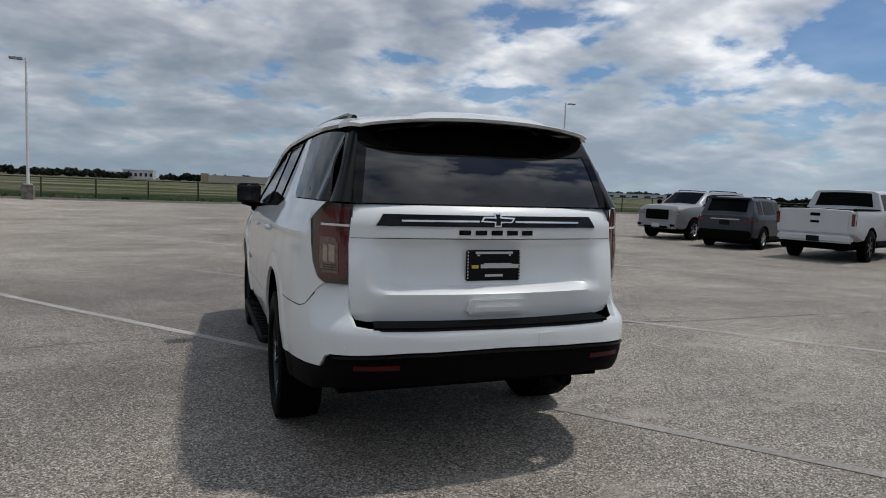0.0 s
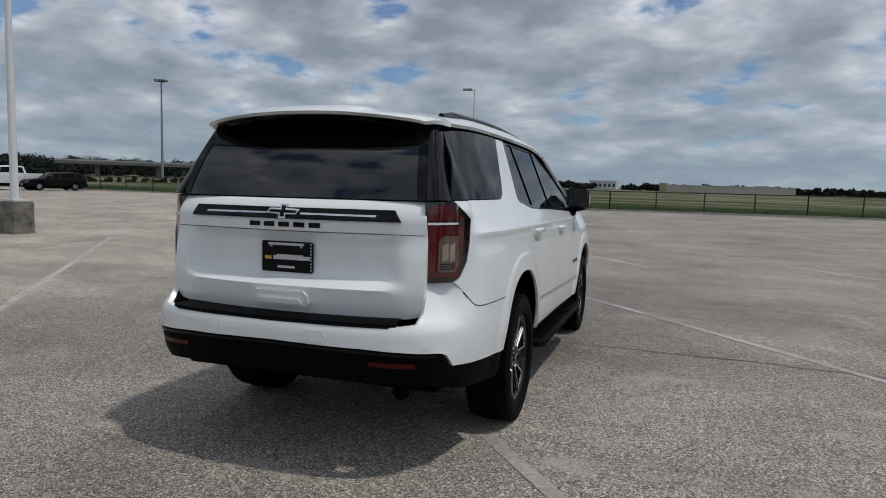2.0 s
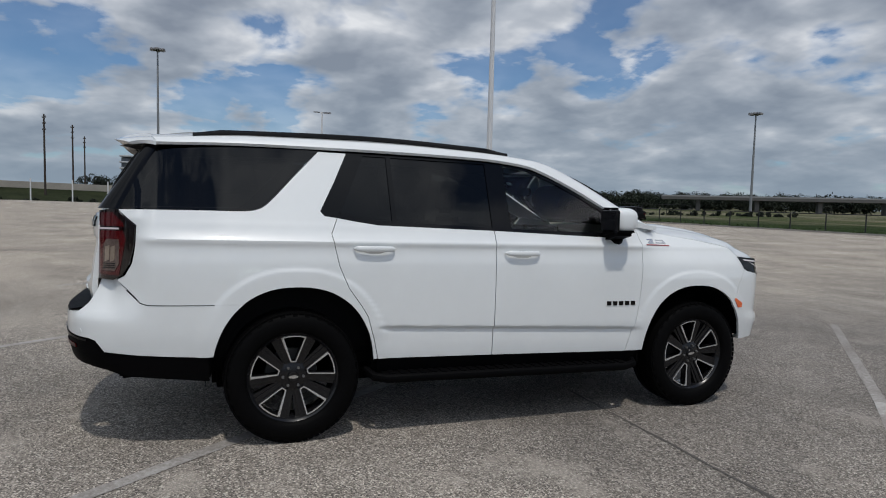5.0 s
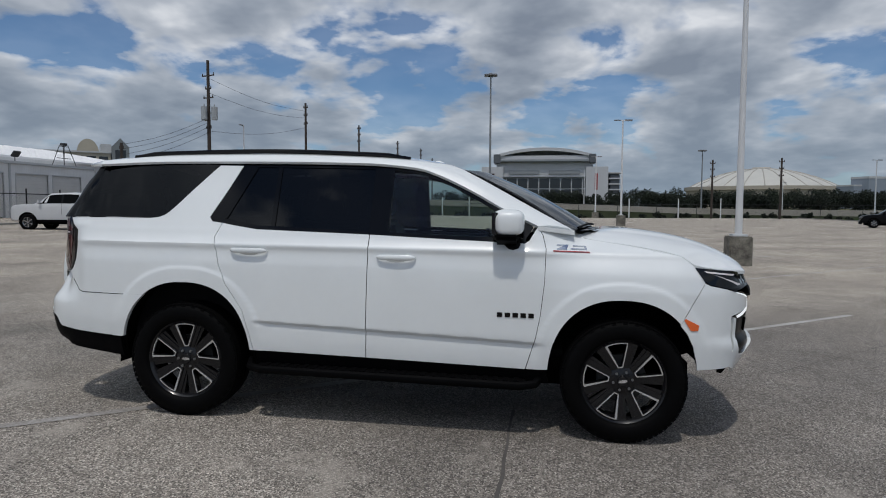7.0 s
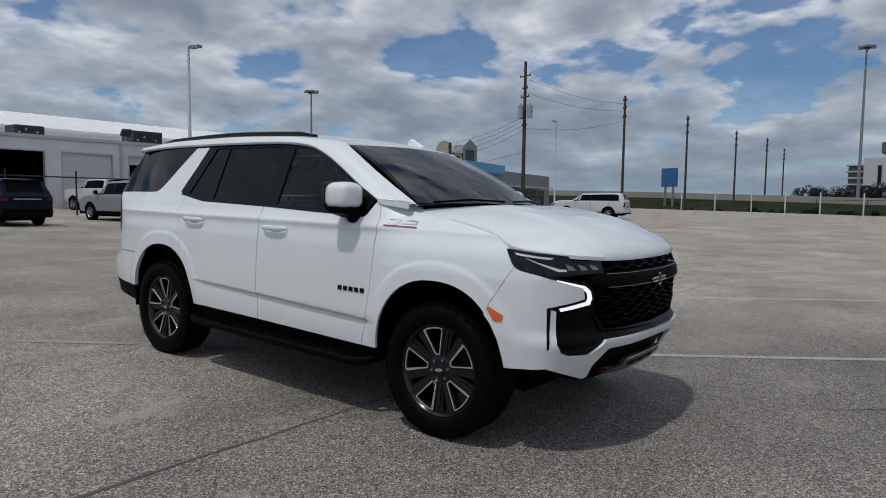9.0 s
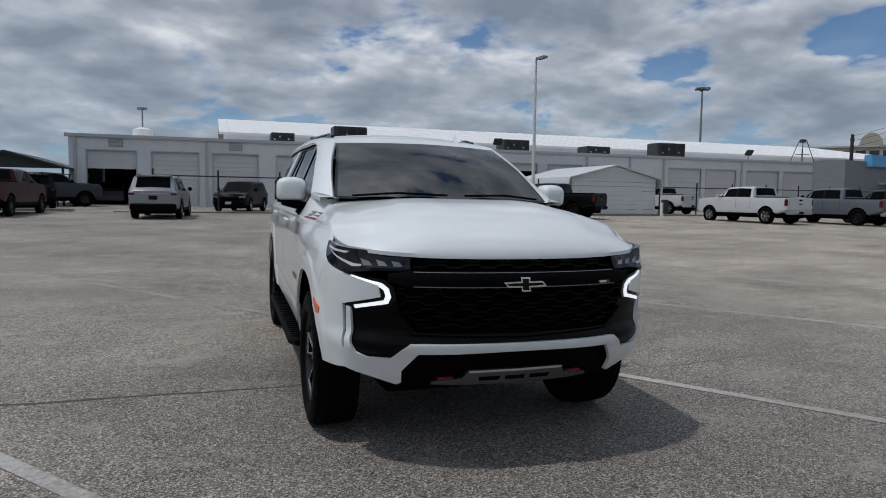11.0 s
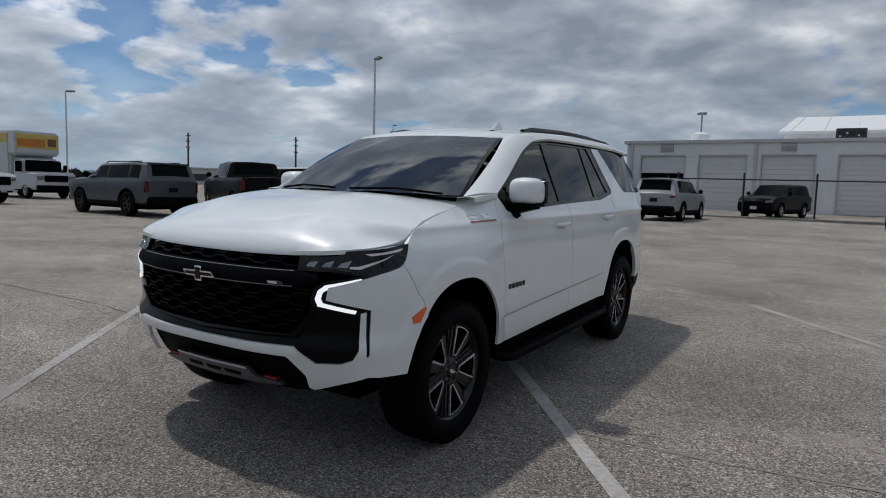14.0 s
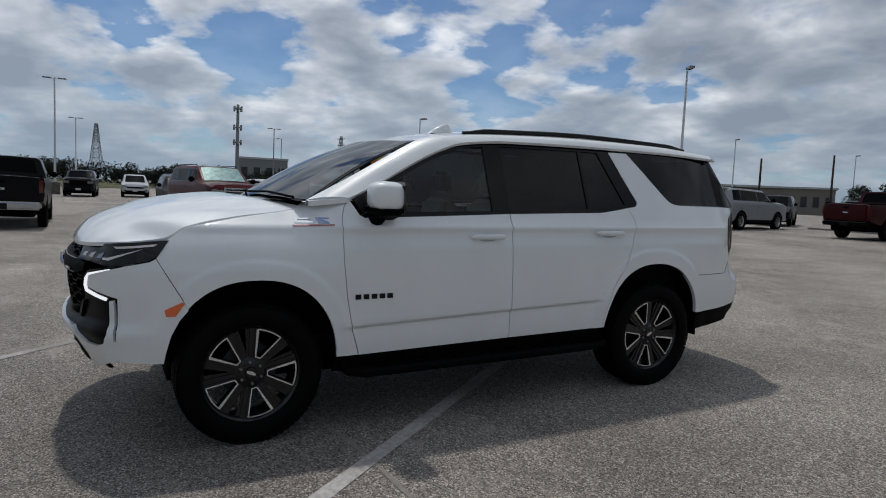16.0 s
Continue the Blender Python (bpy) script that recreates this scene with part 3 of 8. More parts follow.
    panel("badge", zb, side(s, .001), .05, .03, CHROME, suv, "chrome and red badge", thick=.004, off=.004)
    panel("badge", [(1.175, 1.264), (1.285, 1.262), (1.275, 1.288), (1.19, 1.289), (1.19, 1.283), (1.262, 1.282), (1.268, 1.270), (1.175, 1.271)], side(s, .001), .05, .03, CHROME, suv, thick=.004, off=.004)
    panel("badge_line", [(1.06, 1.250), (1.30, 1.245), (1.30, 1.251), (1.06, 1.257)], side(s, .001), .05, .03, RED_HOOK, suv, thick=.004, off=.005)
    # side marker
    panel("side_marker", [(fy(1.985), .765), (fy(1.992), .80), (fy(1.905), .842), (fy(1.895), .832), (fy(1.94), .765)], front_at(s), .02, .02, AMBER, suv, "orange side marker lamp", thick=.008, off=.005)
    # door mirror
    mir = part("door_mirror", mirror_shape(s, False), WHITE, suv)
    part("mirror_base", mirror_shape(s, True), PLASTIC, mir, "black lower mirror housing")
    bm = bmesh.new()
    box(bm, .921, 1.139, .660, .698, 1.336, 1.520, .022, 3)
    for v in bm.verts:
        v.co.x *= s
    part("mirror_glass", bm, PIANO, mir, "dark mirror glass and surround")
    # side step
    bm = bmesh.new()
    pipe(bm, [(s * .90, -1.06, .41), (s * 1.0, -1.03, .385), (s * 1.03, -.95, .375), (s * 1.03, .86, .355), (s * 1.0, .96, .365), (s * .90, 1.0, .39)], .028, 10)
    st = part("side_step", bm, PLASTIC, suv, "black tubular side step")
    bm = bmesh.new()
    box(bm, .90, 1.035, -.98, .90, .372, .392, .006)
    for i in range(26):
        y = -.93 + i * .07
        box(bm, .94, 1.03, y, y + .035, .392, .398)
    for v in bm.verts:
        v.co.x *= s
        v.co.z -= .0102 * v.co.y
    part("tread", bm, PLASTIC, st)
    # D-pillar gloss strip between the rear window and the quarter window
    lo0, lo1 = Vector((.742, -2.640, 1.408)), Vector((side_x(-2.52, 1.408) - .002, -2.52, 1.408))
    hi0, hi1 = Vector((.655, -2.40, 1.805)), Vector((side_x(-2.318, 1.81) - .002, -2.318, 1.812))

    def dp(u, v, off=0.0):
        p = (lo0.lerp(hi0, v)).lerp(lo1.lerp(hi1, v), u)
        p += Vector((.6, -.8, .1)) * (.028 * math.sin(math.pi * u) * (1 - .4 * v) + off)
        return (s * p.x, p.y, p.z)
    sheet("rear_pillar", dp, 9, 12, GLOSS_BLACK, suv, "gloss black rear pillar", .015)
    # cant rail and A-pillar
    lowp = [(.915, .957, 1.414), (.872, .739, 1.516), (.838, .56, 1.615), (.800, .375, 1.707), (.783, .24, 1.763), (.770, .13, 1.797), (.758, -.276, 1.834), (.760, -.95, 1.840), (.762, -1.75, 1.834), (.752, -2.33, 1.812)]
    hip = [(.800, 1.190, 1.392), (.768, .90, 1.545), (.733, .68, 1.665), (.690, .50, 1.760), (.668, .41, 1.803), (.656, .30, 1.838), (.655, -.27, 1.886), (.665, -.95, 1.902), (.665, -1.75, 1.890), (.640, -2.37, 1.845)]
    fl = [tab([(i, p[k]) for i, p in enumerate(lowp)]) for k in range(3)]
    fh = [tab([(i, p[k]) for i, p in enumerate(hip)]) for k in range(3)]

    def cant(u, v, off=0.0):
        i = u * 9
        a, b = Vector([f(i) for f in fl]), Vector([f(i) for f in fh])
        p = a.lerp(b, v) + Vector((.62, .12, .78)) * (.018 * math.sin(math.pi * v) + off)
        return (s * p.x, p.y, p.z)
    sheet("roof_side", cant, 60, 7, WHITE, suv, thick=.02)
    # cowl corner that closes wing, pillar and windscreen
    c0, c1, c2 = Vector((.915, .957, 1.414)), Vector((.80, 1.19, 1.392)), Vector((.885, 1.2, 1.388))
    link("cowl_corner", [(s * p.x, p.y, p.z) for p in (c0, c1, c2, c0 - Vector((0, 0, .03)), c2 - Vector((0, 0, .03)))], [(0, 1, 2), (0, 2, 4, 3)], WHITE, suv)
    # roof rail
    bm = bmesh.new()
    n = 40
    ring = []
    for i in range(n + 1):
        u = i / n
        y = .03 - 2.16 * u
        ends = smooth(0, .09, u) * smooth(1, .91, u)
        zc = fh[2](6.4 if u < .3 else 7) * 0 + tab([(-2.15, 1.875), (-1.0, 1.905), (0.05, 1.875)])(y) + .022 * ends
        ring.append([bm.verts.new((s * (.625 + .017 * math.cos(t)), y, zc + .017 * math.sin(t))) for t in (2 * math.pi * k / 10 for k in range(10))])
    for p, q in zip(ring, ring[1:]):
        for k in range(10):
            bm.faces.new((p[k], p[(k + 1) % 10], q[(k + 1) % 10], q[k]))
    bm.faces.new(ring[0]), bm.faces.new(ring[-1])
    part("roof_rail", bm, GLOSS_BLACK, suv, "black roof rail")


def mirror_shape(s, base):
    bm = bmesh.new()
    if base:
        box(bm, .935, 1.125, .66, .85, 1.285, 1.375, .03, 3)
        for v in bm.verts:
            if v.co.z < 1.33 and v.co.x > 1.0:
                v.co.z += .045 * (v.co.x - 1.0) / .125
        pipe(bm, [(.90, .80, 1.255), (.93, .80, 1.275), (.97, .785, 1.31)], [.05, .055, .05], 10)
    else:
        bmesh.ops.create_uvsphere(bm, u_segments=28, v_segments=18, radius=1.0)
        for v in bm.verts:
            x, y, z = v.co
            e = .52
            v.co = Vector((1.03 + .105 * math.copysign(abs(x) ** e, x), .765 + .105 * math.copysign(abs(y) ** .7, y), 1.425 + .085 * math.copysign(abs(z) ** e, z)))
            if v.co.y < .675:
                v.co.y = .675
            v.co.z += .012 * (1 - ((v.co.x - 1.03) / .105) ** 2)
    for v in bm.verts:
        v.co.x *= s
    return bm


build_side(1), build_side(-1)

# roof, windscreen, bonnet
R_EDGE = [(.41, .668, 1.803), (.30, .656, 1.838), (-.27, .655, 1.886), (-.95, .665, 1.902), (-1.75, .665, 1.890), (-2.37, .640, 1.845)]
r_x, r_z = tab([(y, x) for y, x, z in reversed(R_EDGE)]), tab([(y, z) for y, x, z in reversed(R_EDGE)])


def roof_fn(u, v, off=0.0):
    k = 2 * v - 1
    y = .41 + .135 * (1 - k * k) * smooth(.3, 0, u) - 2.78 * u
    yb = max(-2.37, min(.41, y))
    x = k * r_x(yb)
    z = r_z(yb) + (.034 + .012 * smooth(-1.6, -2.2, y)) * (1 - k * k) * smooth(.56, -.1, y) + .012 * smooth(.5, .2, y) * (1 - abs(k) ** 6) - .012 * smooth(.3, .5, y) * (1 - k * k)
    return (x, y, z + off)


sheet("roof", roof_fn, 50, 31, WHITE, suv, thick=.02)


def shield(u, v, off=0.0):
    k = 2 * v - 1
    t = Vector((.655 * k, .425 + .125 * (1 - k * k), 1.800 + .016 * (1 - k * k)))
    b = Vector((.79 * k, 1.175 + .235 * (1 - k * k), 1.386))
    p = t.lerp(b, u) + Vector((0, .45, .9)) * (.03 * math.sin(math.pi * u) + off)
    return tuple(p)


glass_out(sheet("windscreen", lambda u, v, off=0.0: shield(.02 + .96 * u, .012 + .976 * v, off), 14, 25, GLASS_SHIELD, suv, "clear windscreen"))
for nm_, u0, u1, v0, v1 in (("screen_band", 0, .05, 0, 1), ("screen_band", .93, 1.0, 0, 1), ("screen_band", 0, 1, 0, .022), ("screen_band", 0, 1, .978, 1)):
    sheet(nm_, lambda u, v, off=0.0: shield(u0 + (u1 - u0) * u, v0 + (v1 - v0) * v, off - .003), 10, 20, GLOSS_BLACK, suv, thick=.01)
sheet("sticker", lambda u, v, off=0.0: shield(.20 + .05 * u, .075 + .03 * v, -.005), 3, 3, SCREEN_FILM, suv, "pale green inspection sticker")
for s in (1, -1):
    bm = bmesh.new()
    pipe(bm, [shield(.99, .5 + .43 * s, .015), shield(.955, .5 + .25 * s, .022), shield(.965, .5 + .04 * s, .018)], .008, 6)
    part("wiper", bm, PLASTIC, suv, "black wiper")
sheet("cowl", lambda u, v, off=0.0: ((2 * v - 1) * .84, 1.165 + .245 * (1 - (2 * v - 1) ** 2) + .075 * u, 1.374 + .01 * u + off), 4, 20, PLASTIC, suv)

H_ZC = tab([(0, 1.392), (.1, 1.400), (.35, 1.380), (.6, 1.337), (.8, 1.275), (.92, 1.215), (.975, 1.165), (1.0, 1.122)])


WING_TOP = tab([(1.2, 1.385), (1.27, 1.335), (1.6, 1.288), (1.88, 1.236), (1.985, 1.172), (2.13, 1.150)])
WING_X = tab([(1.985, .900), (2.06, .890), (2.13, .872)])


def bonnet_edge(u):
    y = 1.235 + (2.125 - 1.235) * u
    z = WING_TOP(y)
    q = smooth(1.90, 1.99, y)
    return (side_x(min(y, 1.985), z) - .004) * (1 - q) + WING_X(y) * q, z + .002


def bonnet(u, v, off=0.0):
    k = 2 * v - 1
    a = abs(k)
    xe, ze = bonnet_edge(u)
    x = k * xe
    y0 = 1.235 + .205 * (1 - k * k)
    y1 = 2.435 - .055 * min(1.0, (abs(x) / .6) ** 2) - .22 * smooth(.5, 1.15, abs(x)) * (abs(x) / .9) - .10 * smooth(.72, .93, abs(x))
    y = y0 + (y1 - y0) * u
    e = a ** 3.2
    z = H_ZC(u) * (1 - e) + ze * e
    ridge = smooth(.64, .56, a) - smooth(.42, .20, a) * .6
    z += .010 * ridge * smooth(0, .25, u) * smooth(1.0, .45, u)
    return (x, y, z + off)


sheet("bonnet", bonnet, 56, 61, WHITE, suv, thick=.02)

# rear: tailgate, window, spoiler
panel("tailgate", [(-.735, 1.402), (.735, 1.402), (.752, 1.2), (.752, 1.0), (.749, .93), (.738, .86), (.716, .828), (.66, .816), (-.66, .816), (-.716, .828), (-.738, .86), (-.749, .93), (-.752, 1.0), (-.752, 1.2)],
      gate, .04, .02, WHITE, suv, gap=.002, thick=.03)


def rglass(u, v, off=0.0):
    k = 2 * u - 1
    b = Vector((.735 * k, -2.668 + .055 * k * k, 1.408))
    t = Vector((.66 * k, -2.425 + .04 * k * k, 1.805))
    p = b.lerp(t, v) + Vector((0, -.85, .5)) * (.025 * math.sin(math.pi * v) + off)
    return tuple(p)


glass_out(sheet("rear_screen", rglass, 25, 14, GLASS_REAR, suv, "dark tinted rear screen"))
# black trim, with the spoiler's shadow on the glass drawn into the same band
sheet("rear_screen_trim", lambda u, v, off=0.0: rglass(.02 + .96 * u, (.70 - .06 * math.sin(math.pi * u) ** .5) + v * (.32), off + .006), 25, 6, GLOSS_BLACK, suv, "gloss black band under the spoiler", .01)
for s in (0, 1):
    sheet("rear_screen_edge", lambda u, v, off=0.0: rglass(s * .965 + .035 * u, v, off + .004), 4, 12, GLOSS_BLACK, suv, thick=.01)


def spoil(u, v, off=0.0):
    k = 2 * v - 1
    y1 = -2.605 + .12 * k ** 4
    y = -2.33 + (y1 + 2.33) * u
    xx = k * (.750 - .085 * u)
    a = abs(xx) / .645
    hump = .022 * smooth(.55, .42, abs(k)) * smooth(0, .3, u) * smooth(1.1, .5, u)
    z = 1.847 + .043 * max(0.0, 1 - a * a) - .31 * max(0.0, abs(xx) - .645) - .035 * u * u + hump
    return (xx, y, z + off)


bm = bmesh.new()
n1, n2 = 12, 31
top = [[bm.verts.new(spoil(i / (n1 - 1), j / (n2 - 1))) for j in range(n2)] for i in range(n1)]
bot = [[bm.verts.new(Vector(spoil(i / (n1 - 1), j / (n2 - 1))) - Vector((0, -.02 * (i / (n1 - 1)), .014 + .010 * (1 - i / (n1 - 1))))) for j in range(n2)] for i in range(n1)]
for i in range(n1 - 1):
    for j in range(n2 - 1):
        bm.faces.new((top[i][j], top[i][j + 1], top[i + 1][j + 1], top[i + 1][j]))
        bm.faces.new((bot[i][j], bot[i + 1][j], bot[i + 1][j + 1], bot[i][j + 1]))
for i in range(n1 - 1):
    bm.faces.new((top[i][0], top[i + 1][0], bot[i + 1][0], bot[i][0]))
    bm.faces.new((top[i][-1], bot[i][-1], bot[i + 1][-1], top[i + 1][-1]))
for j in range(n2 - 1):
    bm.faces.new((top[-1][j], top[-1][j + 1], bot[-1][j + 1], bot[-1][j]))
part("roof_spoiler", bm, WHITE, suv, "white roof spoiler", 50)
sheet("spoiler_underside", lambda u, v, off=0.0: (lambda p: (p[0] * .88, p[1] + .03, p[2] - .055 + .02 * u))(spoil(u, v)), 6, 20, GLOSS_BLACK, suv)

# tailgate furniture
bar = panel("applique", [(-.622, 1.297), (.622, 1.297), (.585, 1.356), (-.585, 1.356)], gate, .04, .03, GLOSS_BLACK, suv, "gloss black tailgate strip", thick=.012, off=.010)
for s in (1, -1):
    panel("chrome_line", [(s * .10, 1.322), (s * .50, 1.320), (s * .50, 1.329), (s * .10, 1.331)], gate, .05, .02, CHROME, bar, thick=.004, off=.014)


def cross_badge(name, fn, w, h, parent, edge, fill):
    """A plain wide cross shape with a bright edge."""
    a, b, c = w * .28, h * .42, w
    o = [(-a * .7, h), (a * .85, h), (a * .72, b), (c, b * .75), (c * .80, -b), (a * .68, -b), (a * .6, -h), (-a * .85, -h), (-a * .72, -b), (-c, -b * .75), (-c * .80, b), (-a * .6, b)]
    panel(name, o, fn, .04, .03, edge, parent, "chrome-edged black badge", thick=.010, off=.020)
    panel(name + "_fill", inset_poly(o, .008), fn, .04, .03, fill, parent, thick=.004, off=.023)


cross_badge("badge", lambda a, b, off=0.0: gate(a, 1.336 + b, off), .098, .036, bar, CHROME, GLOSS_BLACK)
for k in range(5):
    x = -.175 + .0875 * k
    panel("badge", [(x - .031, 1.256), (x + .031, 1.256), (x + .031, 1.280), (x - .031, 1.280)], gate, .03, .03, GLOSS_BLACK, suv, thick=.004, off=.006)
# number plate frame with a dealer plate; its writing as bars
PLATE = plain("black_plate", (0.005, 0.005, 0.006), 0.4, vary=0.2, spec=0.15)
PLATE_TXT = plain("plate_lettering", (0.55, 0.55, 0.55), 0.5, vary=0.1)
PLATE_GOLD = plain("plate_gold", (0.62, 0.45, 0.08), 0.4, vary=0.1)
bm = boxes((-.153, .153, -2.712, -2.694, 1.018, 1.178), bevel=.006)
plate = part("number_plate", bm, PLATE, suv, "black dealer plate in a black frame")
for x0, x1, z0, z1, mt in ((-.105, .105, 1.158, 1.170, PLATE_TXT), (-.075, .14, 1.084, 1.104, PLATE_TXT), (-.055, .10, 1.104, 1.110, PLATE_TXT), (-.05, .05, 1.040, 1.052, PLATE_TXT), (-.125, -.088, 1.084, 1.100, PLATE_GOLD),
                           (-.095, -.083, 1.148, 1.155, PLATE_TXT), (.083, .095, 1.148, 1.155, PLATE_TXT)):
    part("plate_bar", boxes((x0, x1, -2.715, -2.711, z0, z1)), mt, plate)
for i in range(9):
    for sx_ in (-1, 1):
        z = 1.03 + i * .0165
        part("plate_stud", boxes((sx_ * .146 - .003, sx_ * .146 + .003, -2.7145, -2.711, z, z + .008)), PLATE_TXT, plate)
# grip below the plate
o = [(-.165, .872), (-.15, .852), (.15, .852), (.165, .872), (.158, .915), (.14, .932), (-.14, .932), (-.158, .915)]
g_ = panel("tailgate_grip", o, gate, .05, .03, WHITE, suv, thick=.02, off=.016)
panel("grip_recess", inset_poly(o, .016), gate, .05, .03, WHITE, g_, thick=0, off=.0165)
panel("grip_lip", [(-.13, .868), (.13, .868), (.12, .893), (-.12, .893)], gate, .05, .03, WHITE, g_, thick=.012, off=.028)
# dark hairline paints the shade along the tailgate's bend
panel("gate_crease_shade", [(-.74, 1.233), (.74, 1.233), (.74, 1.236), (-.74, 1.236)], gate, .05, .03, GREY_PLASTIC, suv, thick=0, off=.0009)

for s in (1, -1):
    ta, ra = tail_at(s), rear_at(s)
    S = lambda x: TAILR.of_x(x)
    # tail lamp
    outl = [(S(.745), 1.003), (S(.728), 1.397), ] + [(TAILR.of_y(y - .004), z - .001) for y, z in LAMP_EDGE]
    lamp = panel("tail_lamp", outl, ta, .025, .025, TAIL_DEEP, suv, "smoked red tail lamp", thick=.03, off=.004)
    panel("red_lens", [(S(.752), 1.03), (S(.742), 1.285), (S(.872), 1.285), (S(.882), 1.24), (S(.866), 1.03)], ta, .025, .03, TAIL_RED, lamp, thick=.003, off=.0065)
    panel("red_lens", [(S(.742), 1.31), (S(.738), 1.385), (S(.83), 1.388), (S(.872), 1.33), (S(.876), 1.31)], ta, .025, .03, TAIL_RED, lamp, thick=.003, off=.0065)
    panel("reversing_lamp", [(S(.79), 1.055), (S(.79), 1.205), (S(.808), 1.235), (S(.862), 1.235), (S(.866), 1.10), (S(.852), 1.055)], ta, .02, .03, LENS_SMOKE, lamp, "smoked clear reversing lens", thick=.004, off=.010)
    for k, (a0, a1) in enumerate(((.803, .827), (.832, .850))):
        panel("reflector_bowl", [(S(a0), 1.105), (S(a0), 1.19), (S(a1), 1.20), (S(a1), 1.115)], ta, .02, .03, LENS_CLEAR, lamp, thick=.002, off=.0125)
    for k in range(3):
        panel("lens_rib", [(S(.795), 1.068 + .012 * k), (S(.795), 1.073 + .012 * k), (S(.852), 1.075 + .012 * k), (S(.852), 1.070 + .012 * k)], ta, .02, .03, TAIL_DEEP, lamp, thick=.002, off=.0125)
    panel("lens_strip", [(S(.742), 1.288), (S(.742), 1.300), (S(.86), 1.302), (S(.86), 1.292)], ta, .025, .03, LENS_WHITE, lamp, thick=.004, off=.010)
    # bumper half
    outl = [(0, .79), (rx_(.68), .80), (rx_(.745), .808), (rx_(.79), .86), (rx_(.812), .93), (rx_(.825), 1.0), (ry_(-2.535), 1.0), (ry_(-2.474), .951), (ry_(-2.404), .881), (ry_(-2.36), .868)]
    ar = [p for p in reversed(arch_pts(0, .46, .558, 40)) if p[0] < -1.7 and p[1] < .866]
    outl += [(ry_(arch_pts(0, .46, .866, 40)[-1][0]), .866)] + [(ry_(y), z) for y, z in reversed(ar)]
    outl += [(ry_(-2.05), .556), (ry_(-2.42), .575), (rx_(.885), .592), (rx_(.862), .655), (rx_(.84), .668), (rx_(.5), .69), (0, .698)]
    panel("rear_bumper", outl, ra, .03, .03, WHITE, suv, gap=.0, thick=.03)
    # dark lower apron
    outl = [(0, .694), (rx_(.5), .686), (rx_(.835), .664), (rx_(.858), .65), (rx_(.88), .588), (ry_(-2.42), .571), (ry_(-2.03), .552), (ry_(-2.02), .41), (ry_(-2.45), .445), (rx_(.80), .50), (rx_(.6), .52), (0, .535)]
    ap = panel("rear_apron", outl, ra, .04, .03, PLASTIC, suv, "black lower bumper apron", thick=.03, off=-.006)
    panel("apron_edge", [(0, .690), (rx_(.5), .682), (rx_(.83), .660), (rx_(.83), .648), (rx_(.5), .668), (0, .676)], ra, .05, .03, GLOSS_BLACK, ap, thick=.006, off=.004)
    panel("reflector", [(rx_(.53), .606), (rx_(.745), .598), (rx_(.745), .622), (rx_(.53), .630)], ra, .04, .03, REFLECTOR, suv, "dark red bumper reflector", thick=.006, off=.001)
    for x in (.30, .79):
        panel("parking_sensor", [(rx_(x) + .014 * math.cos(t), .735 - .03 * (x > .5) + .014 * math.sin(t)) for t in (2 * math.pi * k / 14 for k in range(14))], ra, .05, .05, WHITE, suv, thick=.004, off=.003)
panel("tow_cover", [(REAR.of_x(.20) * 1, .705), (.30, .705), (.30, .765), (.20, .765)], REAR, .05, .05, WHITE, suv, thick=.004, off=.003)
panel("step_pad_edge", [(-rx_(.62), .794), (rx_(.62), .794), (rx_(.648), .812), (-rx_(.648), .812)], REAR, .04, .02, PLASTIC, suv, thick=.0, off=.003)


def steppad(u, v, off=0.0):
    k = 2 * v - 1
    x0, x1 = .630 * k, .650 * k
    yo = REAR(rx_(min(.650, abs(x1))), .805, .002)[1]
    yi = Y_GATE(.81) + .07 * (x0 / .62) ** 2 + .01
    return (x0 + (x1 - x0) * u, yi + (yo - yi) * u, .822 - .010 * u * u + off)


sheet("step_pad", steppad, 6, 40, PLASTIC, suv, "black textured step pad", .02)
bm = tube(bmesh.new(), (.56, -2.45, .40), (.575, -2.52, .40), .04, .043, 18, False)
tube(bm, (.56, -2.45, .40), (.574, -2.51, .40), .036, .039, 18, True)
part("tailpipe", bm, PLASTIC, suv, "dark exhaust tip")

